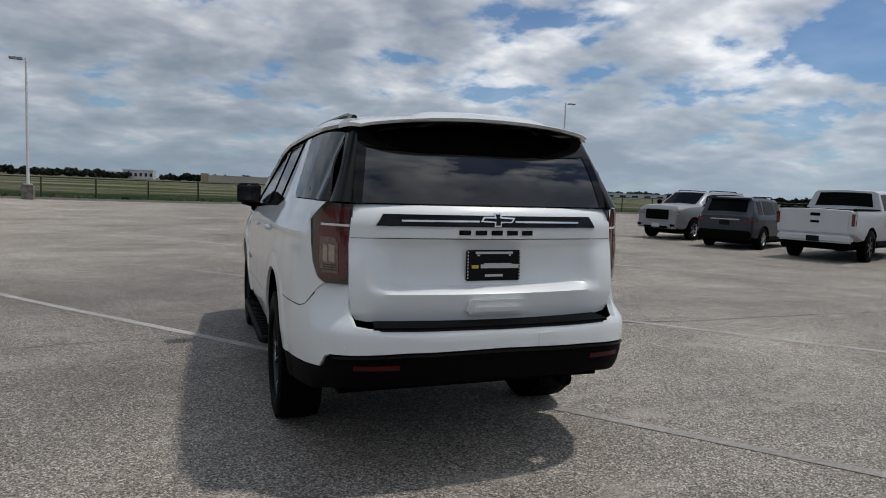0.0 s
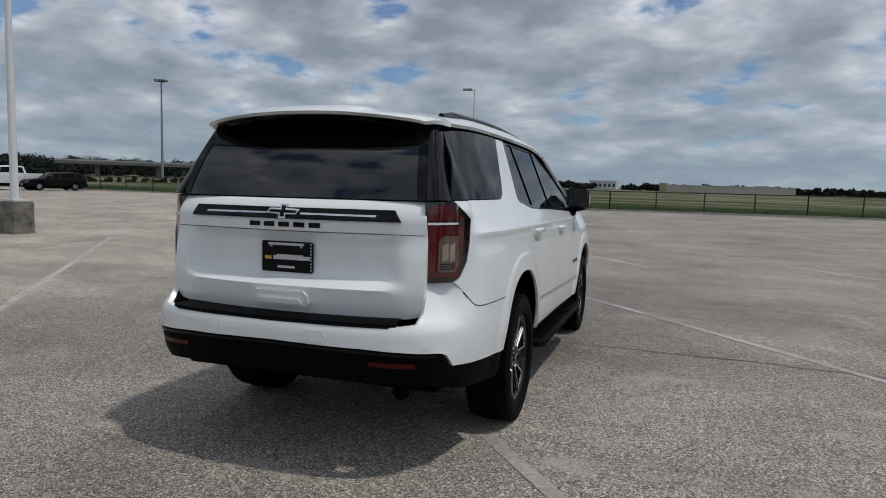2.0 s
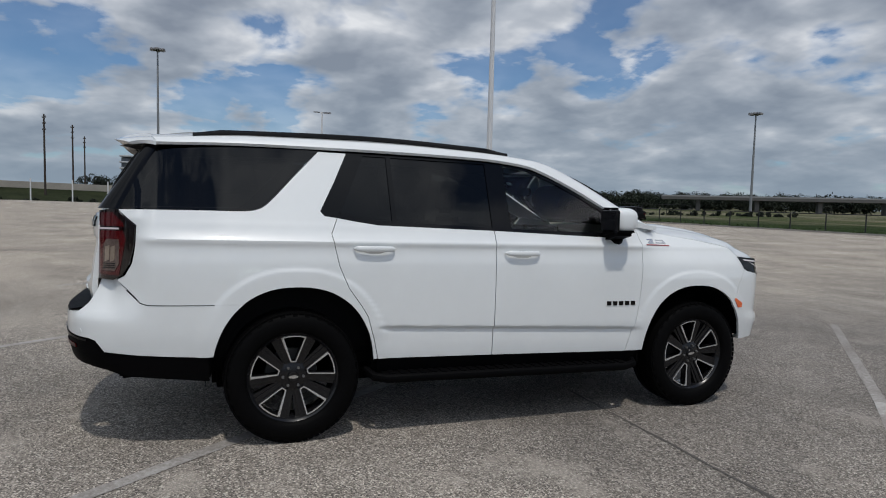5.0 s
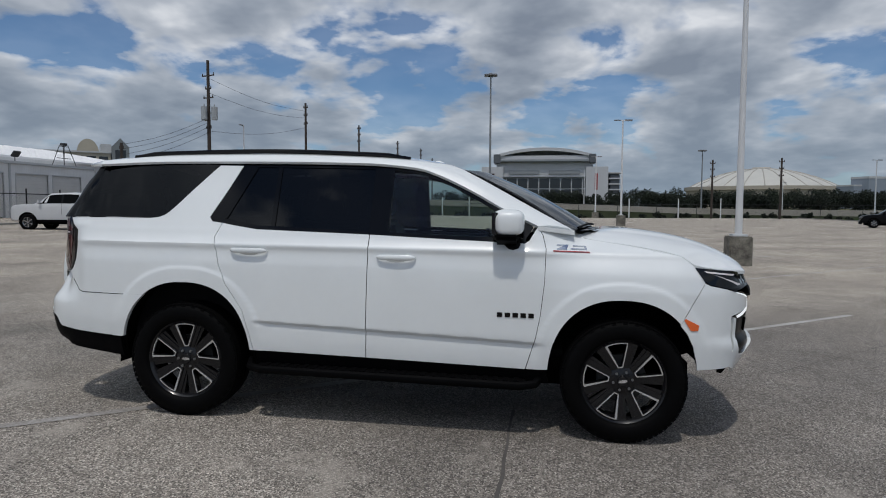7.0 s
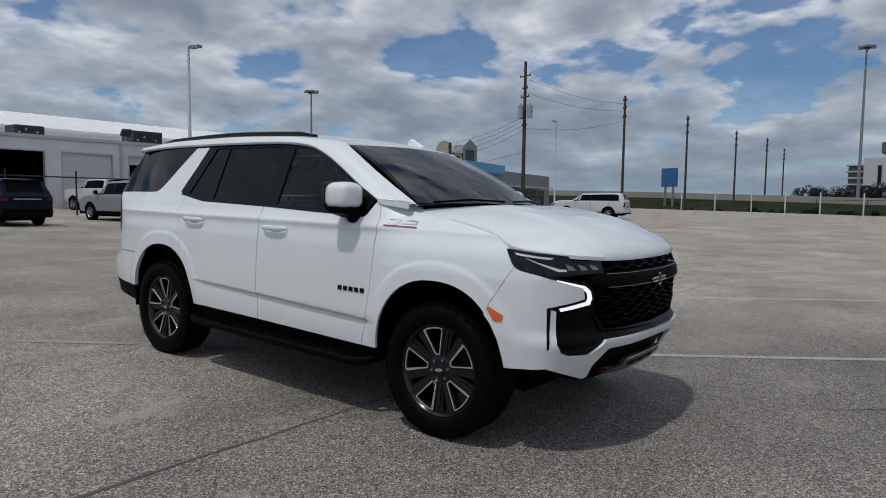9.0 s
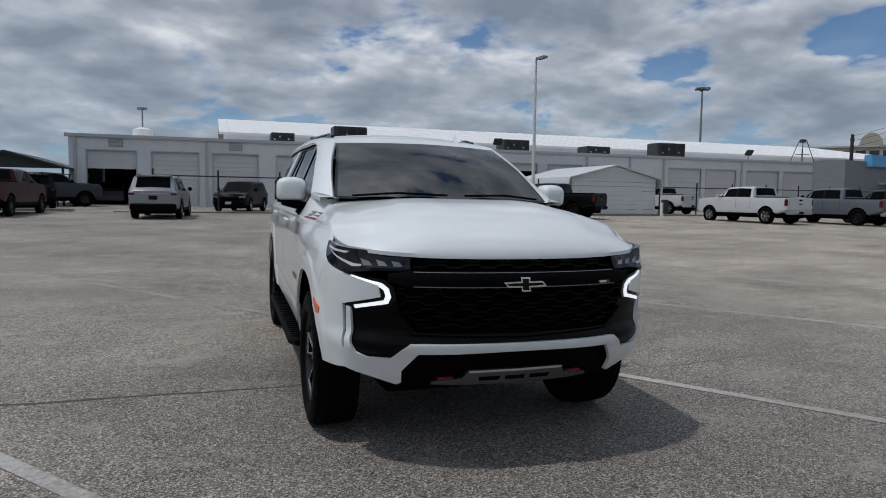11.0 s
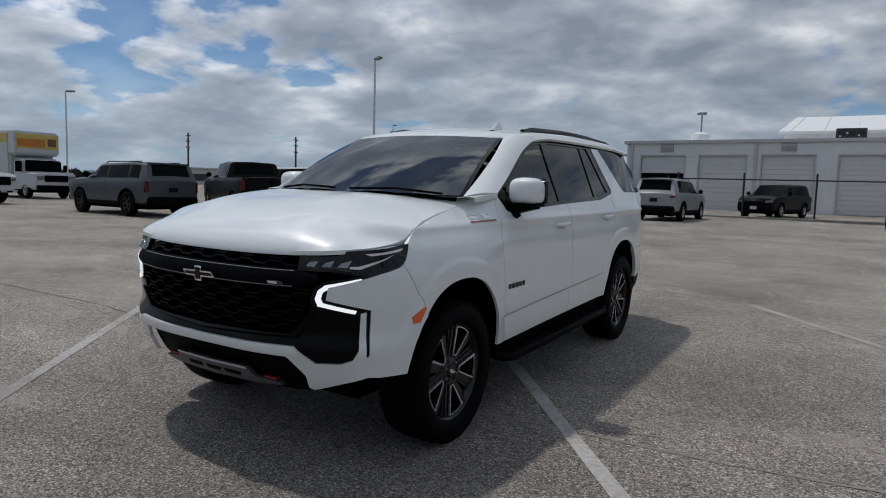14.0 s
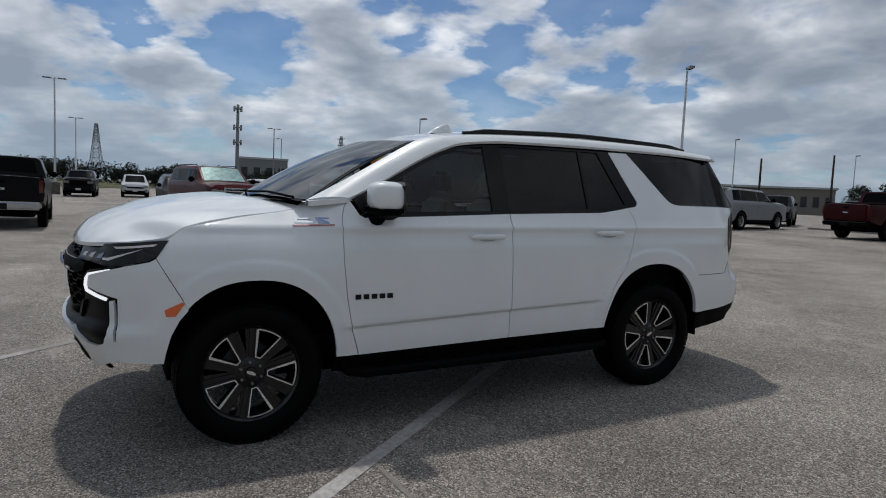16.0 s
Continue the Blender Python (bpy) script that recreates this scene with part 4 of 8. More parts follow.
# ---- front end ----
for s in (1, -1):
    fa = front_at(s)
    low = [(0, .622), (0, .668), (fx(.588), .670), (fx(.685), .588), (fx(.80), .590), (fx(.845), .610), (fx(.866), .66), (fx(.872), .84), (fx(.890), .846), (fx(.891), .630), (fx(.896), .622), (fx(.901), .63), (fx(.905), .856),
           (fx(.735), .905), (fx(.745), .965), (fx(.905), 1.018), (fx(.93), 1.03), (fy(2.06), 1.052), (fy(2.03), 1.068), (fy(1.906), .853), (fy(1.875), .794), (fy(1.918), .745), (fy(1.96), .66), (fy(1.986), .56), (fy(1.995), .505), (fx(.93), .515), (fx(.90), .52), (fx(.665), .432), (fx(.638), .445), (fx(.633), .515), (fx(.548), .615)]
    panel("front_bumper", low, fa, .022, .025, WHITE, suv, thick=.02)
    # dark corner insert and lower band
    ins = [(0, .664), (fx(.59), .666), (fx(.688), .584), (fx(.80), .586), (fx(.848), .606), (fx(.87), .66), (fx(.876), .842), (fx(.66), .90), (fx(.655), .84), (fx(.565), .722), (0, .71)]
    panel("lower_grille_surround", ins, fa, .025, .025, GREY_PLASTIC, suv, "dark grey corner insert", thick=.02, off=-.022)
    panel("grille_lip", [(0, .712), (fx(.56), .722), (fx(.655), .82), (fx(.68), .82), (fx(.59), .715), (0, .698)], fa, .03, .02, GREY_PLASTIC, suv, thick=.02, off=-.005)
    panel("air_slot", [(fx(.887), .62), (fx(.904), .61), (fx(.908), .862), (fx(.886), .85)], fa, .02, .03, GLOSS_BLACK, suv, thick=.01, off=-.024)
    panel("lower_intake", [(0, .63), (fx(.59), .628), (fx(.66), .53), (fx(.67), .41), (0, .415)], fa, .04, .03, PLASTIC, suv, "black lower air intake", thick=.02, off=-.05)
    # headlamp: dark lens, bright reflectors, lit C-shaped strip
    hl = panel("headlamp", [(fx(.598), 1.120), (fx(.598), 1.046), (fx(.75), 1.046), (fx(.90), 1.026), (fy(2.06), 1.060), (fy(2.02), 1.085), (fy(1.965), 1.165), (fx(.905), 1.148), (fx(.75), 1.130)], fa, .025, .02, LAMP_DARK, suv, "dark-lensed headlamp", thick=.03, off=.004)
    for k in range(3):
        x = .635 + .072 * k
        panel("reflector", [(fx(x), 1.062), (fx(x + .042), 1.060), (fx(x + .058), 1.088 + .004 * k), (fx(x + .018), 1.082)], fa, .03, .03, LAMP_GREY, hl, thick=.003, off=.0065)
    panel("lamp_strip", [(fx(.83), 1.056), (fx(.868), 1.054), (fy(2.09), 1.122), (fy(2.07), 1.128), (fx(.862), 1.068), (fx(.83), 1.066)], fa, .02, .02, LENS_WHITE, hl, "bright inner lamp blade", thick=.003, off=.007)
    panel("lamp_strip", [(fx(.885), 1.128), (fy(2.02), 1.146), (fy(2.04), 1.134), (fx(.90), 1.118)], fa, .02, .02, LENS_WHITE, hl, "bright inner lamp blade", thick=.003, off=.007)
    panel("lamp_trim", [(fx(.60), 1.040), (fx(.75), 1.040), (fx(.90), 1.020), (fx(.905), 1.032), (fx(.75), 1.052), (fx(.60), 1.052)], fa, .03, .02, GLOSS_BLACK, hl, thick=.008, off=.007)
    drl_o = [(fx(.872), 1.010), (fx(.729), .975), (fx(.697), .948), (fx(.685), .906), (fx(.698), .872), (fx(.852), .838), (fx(.858), .854), (fx(.720), .888), (fx(.711), .909), (fx(.719), .939), (fx(.744), .957), (fx(.876), .995)]
    panel("lamp_frame", [(fx(.93), 1.034), (fx(.72), .992), (fx(.675), .955), (fx(.662), .905), (fx(.68), .862), (fx(.885), .822), (fx(.905), .850), (fx(.742), .897), (fx(.734), .915), (fx(.744), .938), (fx(.768), .952), (fx(.93), 1.002)], fa, .02, .02, GLOSS_BLACK, suv, "black running-lamp frame", thick=.02, off=-.014)
    panel("running_lamp", drl_o, fa, .02, .015, DRL, suv, "lit white running-lamp strip", thick=.006, off=-.006)
    # hook and skid plate half
    bm = boxes((.33, .43, 2.30, 2.375, .450, .468), bevel=.009)
    for v in bm.verts:
        v.co.x *= s
    part("tow_hook", bm, RED_HOOK, suv, "red tow hook")
    sk = panel("skid_plate", [(0, .512), (fx(.275), .512), (fx(.305), .468), (fx(.47), .452), (fx(.48), .434), (fx(.30), .424), (0, .418)], fa, .04, .02, SILVER, suv, "silver skid plate", thick=.03, off=-.005)
    panel("skid_lip", [(0, .501), (fx(.268), .501), (fx(.276), .514), (0, .514)], fa, .04, .006, SILVER_LIP, sk, "bright upper edge", thick=.006, off=.002)
    for x in (.0, .15):
        w = .055
        panel("skid_slot", [(fx(max(0, x - w)), .448), (fx(x + w), .448), (fx(x + w + .008), .472), (fx(max(0, x - w - .008)), .472)], fa, .03, .03, PLASTIC, sk, thick=.002, off=-.003)
    # underside of the bumper
    panel("bumper_underside", [(0, .39), (0, .45), (fx(.55), .45), (fx(.66), .46), (fx(.66), .42), (fx(.55), .39)], fa, .08, .04, UNDER, suv, thick=0, off=-.06)
    # grille: backing, upper band, bars and the honeycomb of stepped ribs
    panel("grille_backing", [(0, .70), (fx(.55), .70), (fx(.67), .86), (fx(.70), 1.00), (fx(.60), 1.03), (fx(.605), 1.12), (0, 1.118)], fa, .05, .04, UNDER, suv, thick=0, off=-.055)
    panel("grille_bar", [(0, .954), (fx(.58), .958), (fx(.70), .985), (fx(.70), 1.025), (fx(.60), 1.042), (0, 1.040)], fa, .04, .02, PLASTIC, suv, "black grille bar", thick=.04, off=.004)
    panel("grille_bar_line", [(0, .958), (fx(.58), .962), (fx(.58), .966), (0, .962)], fa, .05, .02, STEEL, suv, thick=.004, off=.007)
    panel("grille_bar_line", [(0, 1.034), (fx(.58), 1.036), (fx(.58), 1.039), (0, 1.037)], fa, .05, .02, STEEL, suv, thick=.004, off=.007)


def ribs(z, xmax, h, pitch, phase, depth):
    """A stepped rib across the grille: flats joined by raised trapezoid steps."""
    xs = []
    x = -xmax
    pts = []
    k = 0
    while x < xmax:
        upx = (k + phase) % 2
        z0 = z + (h if upx else 0)
        pts += [(x, z0), (min(xmax, x + pitch * .72), z0)]
        x += pitch
        k += 1
    top_ = [(a, b + .009) for a, b in pts]
    poly = pts + top_[::-1]
    vs, fs = [], []
    n = len(pts)
    for off in (-.012, -.045):
        for a, b in pts + top_:
            sg = -1 if a < 0 else 1
            vs.append(FRONT(sg * fx(abs(a)), b, off))
    m = 2 * n
    for i in range(n - 1):
        fs += [(i, i + 1, n + i + 1, n + i), (i, m + i, m + i + 1, i + 1), (n + i, n + i + 1, m + n + i + 1, m + n + i)]
    return vs, fs


RIB = plain("grille_black", (0.003, 0.003, 0.0033), 0.5, vary=0.15, spec=0.08)
for i, (z, xm, h) in enumerate(((1.055, .585, .014), (1.085, .59, .014), (.945, .66, .02), (.905, .655, .02), (.865, .65, .02), (.825, .63, .02), (.785, .60, .02), (.745, .565, .018))):
    vs, fs = ribs(z, xm, h, .092, i, .03)
    link("grille_rib", vs, fs, RIB, suv, sharp=20)
cross_badge("badge", lambda a, b, off=0.0: FRONT(a, .977 + b, off), .122, .038, suv, CHROME, GLOSS_BLACK)
panel("badge", [(-.545, .969), (-.46, .969), (-.452, .987), (-.537, .987)], FRONT, .03, .03, PIANO, suv, "small red and chrome badge", thick=.006, off=.014)
panel("badge", [(-.515, .972), (-.465, .972), (-.459, .984), (-.509, .984)], FRONT, .03, .03, CHROME, suv, thick=.003, off=.017)

# antenna fin
bm = bmesh.new()
bmesh.ops.create_uvsphere(bm, u_segments=16, v_segments=10, radius=1.0)
for v in bm.verts:
    h = max(0.0, v.co.z)
    v.co = Vector((-.45 + .028 * v.co.x * (1 - .6 * h), .12 + .10 * v.co.y * (1 - .45 * h) - .05 * h, 1.875 + .075 * h))
part("antenna_fin", bm, WHITE, suv)

# ---- underbody, wheel wells ----
bm = boxes((-.80, .80, -2.55, 1.98, .42, .54), (-.62, .62, -2.0, 1.95, .27, .42), (-.11, .11, -1.62, -1.44, .24, .46), (-.10, .10, 1.42, 1.60, .26, .44), bevel=.03)
tube(bm, (-.75, -1.535, .36), (.75, -1.535, .36), .055)
tube(bm, (-.75, 1.535, .36), (.75, 1.535, .36), .045)
part("underbody", bm, UNDER, suv)
for yc, a, h in ARCH:
    for s in (1, -1):
        vs = []
        n = 20
        for i in range(n + 1):
            t = math.pi * i / n
            yy, zz = yc + (a + .03) * math.copysign(abs(math.cos(t)) ** .87, math.cos(t)), max(.36 + (h + .06) * math.sin(t) ** .87, .53 if yc > 0 and t < 1.2 else .36)
            vs += [(s * .97, yy, zz), (s * .55, yy, zz)]
        fs = [(2 * i, 2 * i + 1, 2 * i + 3, 2 * i + 2) for i in range(n)]
        vs += [(s * .55, yc, .36)]
        fs += [(2 * i + 1, len(vs) - 1, 2 * i + 3) for i in range(n)]
        link("wheel_well", vs, fs, UNDER, suv)


# ---- wheels ----
AC_DISC = plain("dull_brake_steel", (.05, .05, .05), .5, .5, vary=.2)


def build_wheel():
    w = empty("wheel")
    R = .408
    prof = [(.276, .105), (.284, .122), (.300, .133), (.335, .137), (.365, .133), (.388, .122), (.400, .105), (R, .09), (R, .03), (R, -.03), (R, -.09), (.400, -.105), (.385, -.122), (.335, -.137), (.29, -.13), (.276, -.105)]
    vs, fs = lathe(prof, 72)
    tyre = link("tyre", vs, fs, RUBBER, w)
    # tread blocks and shoulder lugs
    bm = bmesh.new()
    for k in range(66):
        a = 2 * math.pi * k / 66
        for x0, x1, da in ((-.122, -.082, 0), (-.070, -.026, .5), (-.016, .016, .2), (.026, .070, .5), (.082, .122, 0)):
            m = Matrix.Rotation(a + da * 2 * math.pi / 66, 4, "X")
            r0, r1 = R - .012, R + .0015 - (.006 if abs(x0 + x1) > .18 else 0)
            box(bm, x0, x1, -.0165, .0165, r0, r1, m=m)
        if k % 2 == 0:
            m = Matrix.Rotation(a, 4, "X")
            box(bm, .112, .126, -.014, .014, .372, .392, m=m)
    part("tread", bm, RUBBER, tyre)
    # barrel and lip
    vs, fs = lathe([(.276, -.10), (.264, -.09), (.249, -.02), (.246, .05), (.257, .085), (.266, .098), (.276, .108), (.280, .106), (.280, .10)], 72)
    rim = link("rim", vs, fs, RIM_DARK, w)
    vs, fs = lathe([(.0, .0), (.16, .0), (.165, -.02)], 40)
    link("brake_disc", vs, fs, AC_DISC, w)
    vs, fs = lathe([(.0, .094), (.030, .094), (.034, .09), (.036, .083), (.075, .078), (.095, .070), (.10, .04)], 40)
    link("hub", vs, fs, RIM_DARK, rim)
    for k in range(6):
        bm = bmesh.new()
        a = 2 * math.pi * (k + .5) / 6
        tube(bm, (.070, .062 * math.sin(a), .062 * math.cos(a)), (.092, .062 * math.sin(a), .062 * math.cos(a)), .0095, .008, 6)
        part("lug_nut", bm, STEEL, rim)

    def spoke(a, b, wa, wb, xa, xb, deep):
        """A tapered bar in the wheel's face from the polar point a to b."""
        (ra, ta), (rb, tb) = a, b
        A, B = Vector((0, ra * math.sin(ta), ra * math.cos(ta))), Vector((0, rb * math.sin(tb), rb * math.cos(tb)))
        d = (B - A).normalized()
        nrm = d.cross(Vector((1, 0, 0)))
        v = []
        for p, ww, xx in ((A, wa, xa), (B, wb, xb)):
            for sg in (1, -1):
                v.append(p + nrm * ww * sg + Vector((xx, 0, 0)))
            for sg in (1, -1):
                v.append(p + nrm * ww * sg * 1.15 + Vector((xx - deep, 0, 0)))
        f = [(0, 1, 5, 4), (0, 4, 6, 2), (1, 3, 7, 5), (2, 6, 7, 3), (0, 2, 3, 1), (4, 5, 7, 6)]
        return v, f
    dv, df, sv, sf = [], [], [], []

    def add(V, F, got):
        o = len(V)
        V += got[0]
        F += [tuple(o + i for i in q) for q in got[1]]
    for k in range(5):
        t = 2 * math.pi * k / 5
        inner, outer, wi, wo = .094, .255, .15, .275
        for sg in (1, -1):
            # dark twin spokes beside each opening, and the bright cut edge along it, broad on one flank
            add(dv, df, spoke((.07, t + sg * .34), (.266, t + sg * .36), .018, .024, .072, .090, .045))
            add(dv, df, spoke((.085, t + sg * .17), (.262, t + sg * .295), .008, .011, .080, .095, .05))
            add(dv, df, spoke((.07, t + sg * .56), (.266, t + sg * .50), .010, .013, .066, .082, .04))
            if sg > 0:
                add(sv, sf, spoke((inner, t + wi), (outer, t + wo), .0034, .0036, .086, .1005, .010))
            else:
                add(sv, sf, spoke((inner, t - wi), (outer, t - wo - .008), .0038, .0075, .084, .0995, .012))
        add(sv, sf, spoke((inner, t - wi), (inner, t + wi), .0034, .0034, .086, .086, .010))
        for j in range(4):
            t0, t1 = t - wo + 2 * wo * j / 4, t - wo + 2 * wo * (j + 1) / 4
            add(sv, sf, spoke((outer, t0), (outer, t1), .0034, .0034, .1005, .1005, .010))
            add(dv, df, spoke((outer + .009, t0), (outer + .009, t1), .010, .010, .094, .094, .03))
    link("spokes", dv, df, RIM_DARK, rim, sharp=25)
    link("machined_edges", sv, sf, MACHINED, rim, "machined silver spoke edges", sharp=25)
    cv = [(.0955, .030 * math.sin(a), .010 * math.cos(a)) for a in (2 * math.pi * k / 12 for k in range(12))]
    link("centre_cap", cv, [tuple(range(12))], CHROME, rim)
    return w


wheel = build_wheel()
wheel.parent = suv
wheel.matrix_basis = pose(.872, 1.535, .405, 11, 0, 0)
for m in (pose(.872, -1.535, .405, 0, 0, 0), pose(-.872, 1.535, .405, -24, 0, 180), pose(-.872, -1.535, .405, 26, 0, 180)):
    copy_thing(wheel, m)

# ---- interior ----
bm = boxes((-.78, .78, -2.35, 1.15, .50, .56), (-.80, -.74, -2.3, 1.0, .55, 1.30), (.74, .80, -2.3, 1.0, .55, 1.30), (-.72, .72, -2.52, -2.46, .55, 1.38))
part("cabin_trim", bm, LINER, suv)
bm = boxes((-.74, .74, .80, 1.22, .95, 1.30), bevel=.06, seg=3)
box(bm, -.30, -.62, .70, .86, 1.22, 1.33, .02)
box(bm, -.14, .16, .74, .78, 1.20, 1.36, .01)
part("dashboard", bm, LINER, suv)
bm = bmesh.new()
ring = [(-.38 + .185 * math.cos(t), .60 - .07 * math.sin(t), 1.18 + .17 * math.sin(t)) for t in (2 * math.pi * k / 28 for k in range(29))]
pipe(bm, ring, .016, 8)
pipe(bm, [(-.38, .62, 1.18), (-.38, .85, 1.12)], .04, 8)
part("steering_wheel", bm, LINER, suv)
for yy, xs in ((.02, (-.40, .40)), (-.88, (-.40, .40)), (-1.75, (-.42, 0.0, .42))):
    for xx in xs:
        bm = boxes((xx - .24, xx + .24, yy - .25, yy + .27, .80, .95), bevel=.05, seg=3)
        box(bm, xx - .23, xx + .23, yy - .34, yy - .20, .85, 1.42, .05, 3, Matrix.Translation((0, yy - .27, .85)) @ Matrix.Rotation(.16, 4, "X") @ Matrix.Translation((0, -yy + .27, -.85)))
        box(bm, xx - .13, xx + .13, yy - .42, yy - .33, 1.44, 1.62, .035, 3)
        part("seat", bm, SEAT, suv)
sheet("headlining", lambda u, v, off=0.0: (lambda p: (p[0] * .96, p[1], p[2] - .045))(roof_fn(.06 + .9 * u, v)), 14, 14, LINER, suv)
bm = boxes((-.11, .11, .50, .53, 1.60, 1.67), bevel=.012)
part("rear_view_mirror", bm, LINER, suv)

# ---- ground and lot ----
def lot_material():
    m = Mat("exposed_aggregate_concrete", (0.3, 0.28, 0.26), 0.85).world_coords()
    stones = m.voronoi(118.0, out="Color")
    sep = m.n.new("ShaderNodeSeparateColor")
    m.l.new(stones, sep.inputs[0])
    peb = m.ramp(sep.outputs[0], [(0.0, (0.044, 0.038, 0.032)), (0.40, (0.160, 0.143, 0.125)), (0.8, (0.285, 0.257, 0.226)), (1.0, (0.52, 0.485, 0.44))])
    grain = m.ramp(m.noise(26.0, 6.0, 0.7), [(0.3, 0.78), (0.7, 1.15)])
    base = m.mix(1.0, peb, grain, "MULTIPLY")
    patch = m.ramp(m.noise(0.34, 8.0, 0.66, (1, 1.2, 1), 0.15), [(0.30, 0.62), (0.44, 0.90), (0.55, 1.10), (0.68, 1.42)])
    base = m.mix(1.0, base, patch, "MULTIPLY")
    worn = m.ramp(m.noise(0.8, 9.0, 0.74, (1, 1.5, 1), 0.1), [(0.55, 0.0), (0.64, 1.0)])
    base = m.mix(m.math("MULTIPLY", worn, 0.55), base, (0.33, 0.30, 0.265))
    # sunlight put into the colour: an ellipse dimmed as under cloud, brighter ground around
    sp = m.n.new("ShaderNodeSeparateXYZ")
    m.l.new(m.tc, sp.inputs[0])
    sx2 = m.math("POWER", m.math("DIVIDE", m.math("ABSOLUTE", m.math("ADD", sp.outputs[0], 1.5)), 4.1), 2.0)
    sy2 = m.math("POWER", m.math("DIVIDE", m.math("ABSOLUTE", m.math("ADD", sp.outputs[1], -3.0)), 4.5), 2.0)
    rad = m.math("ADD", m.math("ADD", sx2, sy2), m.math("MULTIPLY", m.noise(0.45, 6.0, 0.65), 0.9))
    cloud_dim = m.ramp(m.math("MULTIPLY", rad, 0.4), [(0.35, (0.87, 0.86, 0.85)), (0.75, (1.17, 1.155, 1.12))])
    base = m.mix(1.0, base, cloud_dim, "MULTIPLY")
    # extra sun brightness towards -x, multiplied into the concrete colour
    west_sun = m.ramp(m.math("ADD", m.math("DIVIDE", sp.outputs[0], -40.0), m.math("MULTIPLY", m.noise(0.2, 5.0, 0.6), 0.2)), [(0.14, (1.0, 1.0, 1.0)), (0.34, (1.32, 1.30, 1.26))])
    base = m.mix(1.0, base, west_sun, "MULTIPLY")
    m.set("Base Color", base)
    m.set("Roughness", m.ramp(m.noise(2.0, 5.0), [(0.3, 0.72), (0.7, 0.92)]))
    h = m.math("ADD", m.math("MULTIPLY", m.voronoi(118.0), 0.6), m.math("MULTIPLY", m.noise(30.0, 4.0), 0.8))
    m.bump(h, 0.55, 0.012)
    return m.m


def grass_material():
    m = Mat("rough_grass", (0.08, 0.12, 0.04), 0.95, spec=0.04).world_coords()
    a = m.ramp(m.noise(0.05, 6.0, 0.6, (0.35, 1, 1)), [(0.35, (0.036, 0.056, 0.020)), (0.45, (0.072, 0.085, 0.037)), (0.53, (0.145, 0.135, 0.088)), (0.66, (0.24, 0.22, 0.17))])
    # lush unmown strip along the kerb, drier grass further out
    sp = m.n.new("ShaderNodeSeparateXYZ")
    m.l.new(m.tc, sp.inputs[0])
    hundred = m.math("DIVIDE", sp.outputs[1], 100.0)
    lush = m.math("ADD", m.math("MULTIPLY", hundred, 0.5), m.math("MULTIPLY", m.noise(0.12, 6.0, 0.65), 0.25))
    strip = m.math("MULTIPLY", m.ramp(lush, [(0.42, 1.0), (0.54, 0.0)]), m.ramp(hundred, [(0.30, 0.0), (0.36, 1.0)]))
    a = m.mix(strip, a, m.ramp(m.noise(0.6, 6.0, 0.65), [(0.35, (0.014, 0.027, 0.009)), (0.65, (0.038, 0.058, 0.019))]))
    m.set("Base Color", m.mix(1.0, a, m.ramp(m.noise(2.5, 7.0, 0.7), [(0.3, 0.6), (0.7, 1.3)]), "MULTIPLY"))
    m.bump(m.noise(6.0, 6.0, 0.7), 0.8, 0.2)
    return m.m


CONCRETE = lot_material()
GRASS = grass_material()
PAINT = Mat("worn_white_marking", (0.6, 0.6, 0.58), 0.75).world_coords()
PAINT.set("Base Color", PAINT.ramp(PAINT.math("ADD", PAINT.math("MULTIPLY", PAINT.noise(30.0, 6.0, 0.7), 0.5), PAINT.math("MULTIPLY", PAINT.noise(1.3, 5.0), 0.5)), [(0.40, (0.23, 0.21, 0.19)), (0.49, (0.32, 0.30, 0.28)), (0.63, (0.50, 0.485, 0.465))]))
PAINT = PAINT.m
WORN = Mat("rubbed_off_marking", (0.3, 0.29, 0.27), 0.8).world_coords()
WORN.set("Base Color", WORN.ramp(WORN.math("ADD", WORN.math("MULTIPLY", WORN.noise(34.0, 6.0, 0.75), 0.6), WORN.math("MULTIPLY", WORN.noise(1.1, 5.0), 0.4)), [(0.36, (0.14, 0.125, 0.11)), (0.49, (0.25, 0.23, 0.21)), (0.62, (0.38, 0.365, 0.345))]))
WORN = WORN.m
CRACK = plain("dark_crack_filler", (0.105, 0.096, 0.087), 0.9, vary=0.4, scale=2.0, fine=30.0)
PALE_CRACK = plain("pale_crack_sealer", (0.31, 0.285, 0.255), 0.9, vary=0.5, scale=3.0, fine=30.0)
BLOCK = plain("weathered_concrete", (0.27, 0.25, 0.21), 0.9, vary=0.8, scale=3.5, fine=30.0, bump=0.3)

def field_z(x, y):
    """The grass: a hand's width below the lot's edge, and level further out."""
    q = smooth(0, 60, max(LOT[0] - x, x - LOT[1], LOT[2] - y, y - LOT[3], 0))
    return (lot_z(x, y) - .22) * (1 - q) - .25 * q


xs = sorted({-4500, -2000, -900, -400, -200, -140, -118, LOT[0] - 10, LOT[0] - .5, -60, -20, 0, 30, 60, LOT[1] + .5, 115, 140, 260, 500, 1000, 2200, 4500})
ys = sorted({-4500, -2000, -900, -400, -200, -120, -80, -62.5, -30, 0, 12, 25, 38.6, 41, 45, 55, 70, 100, 180, 300, 600, 1200, 2400, 4500})
ground = link("ground", [(x, y, field_z(x, y) - (.25 if LOT[0] < x < LOT[1] and LOT[2] < y < 38 else 0)) for x in xs for y in ys], grid_faces(len(xs), len(ys)), GRASS)
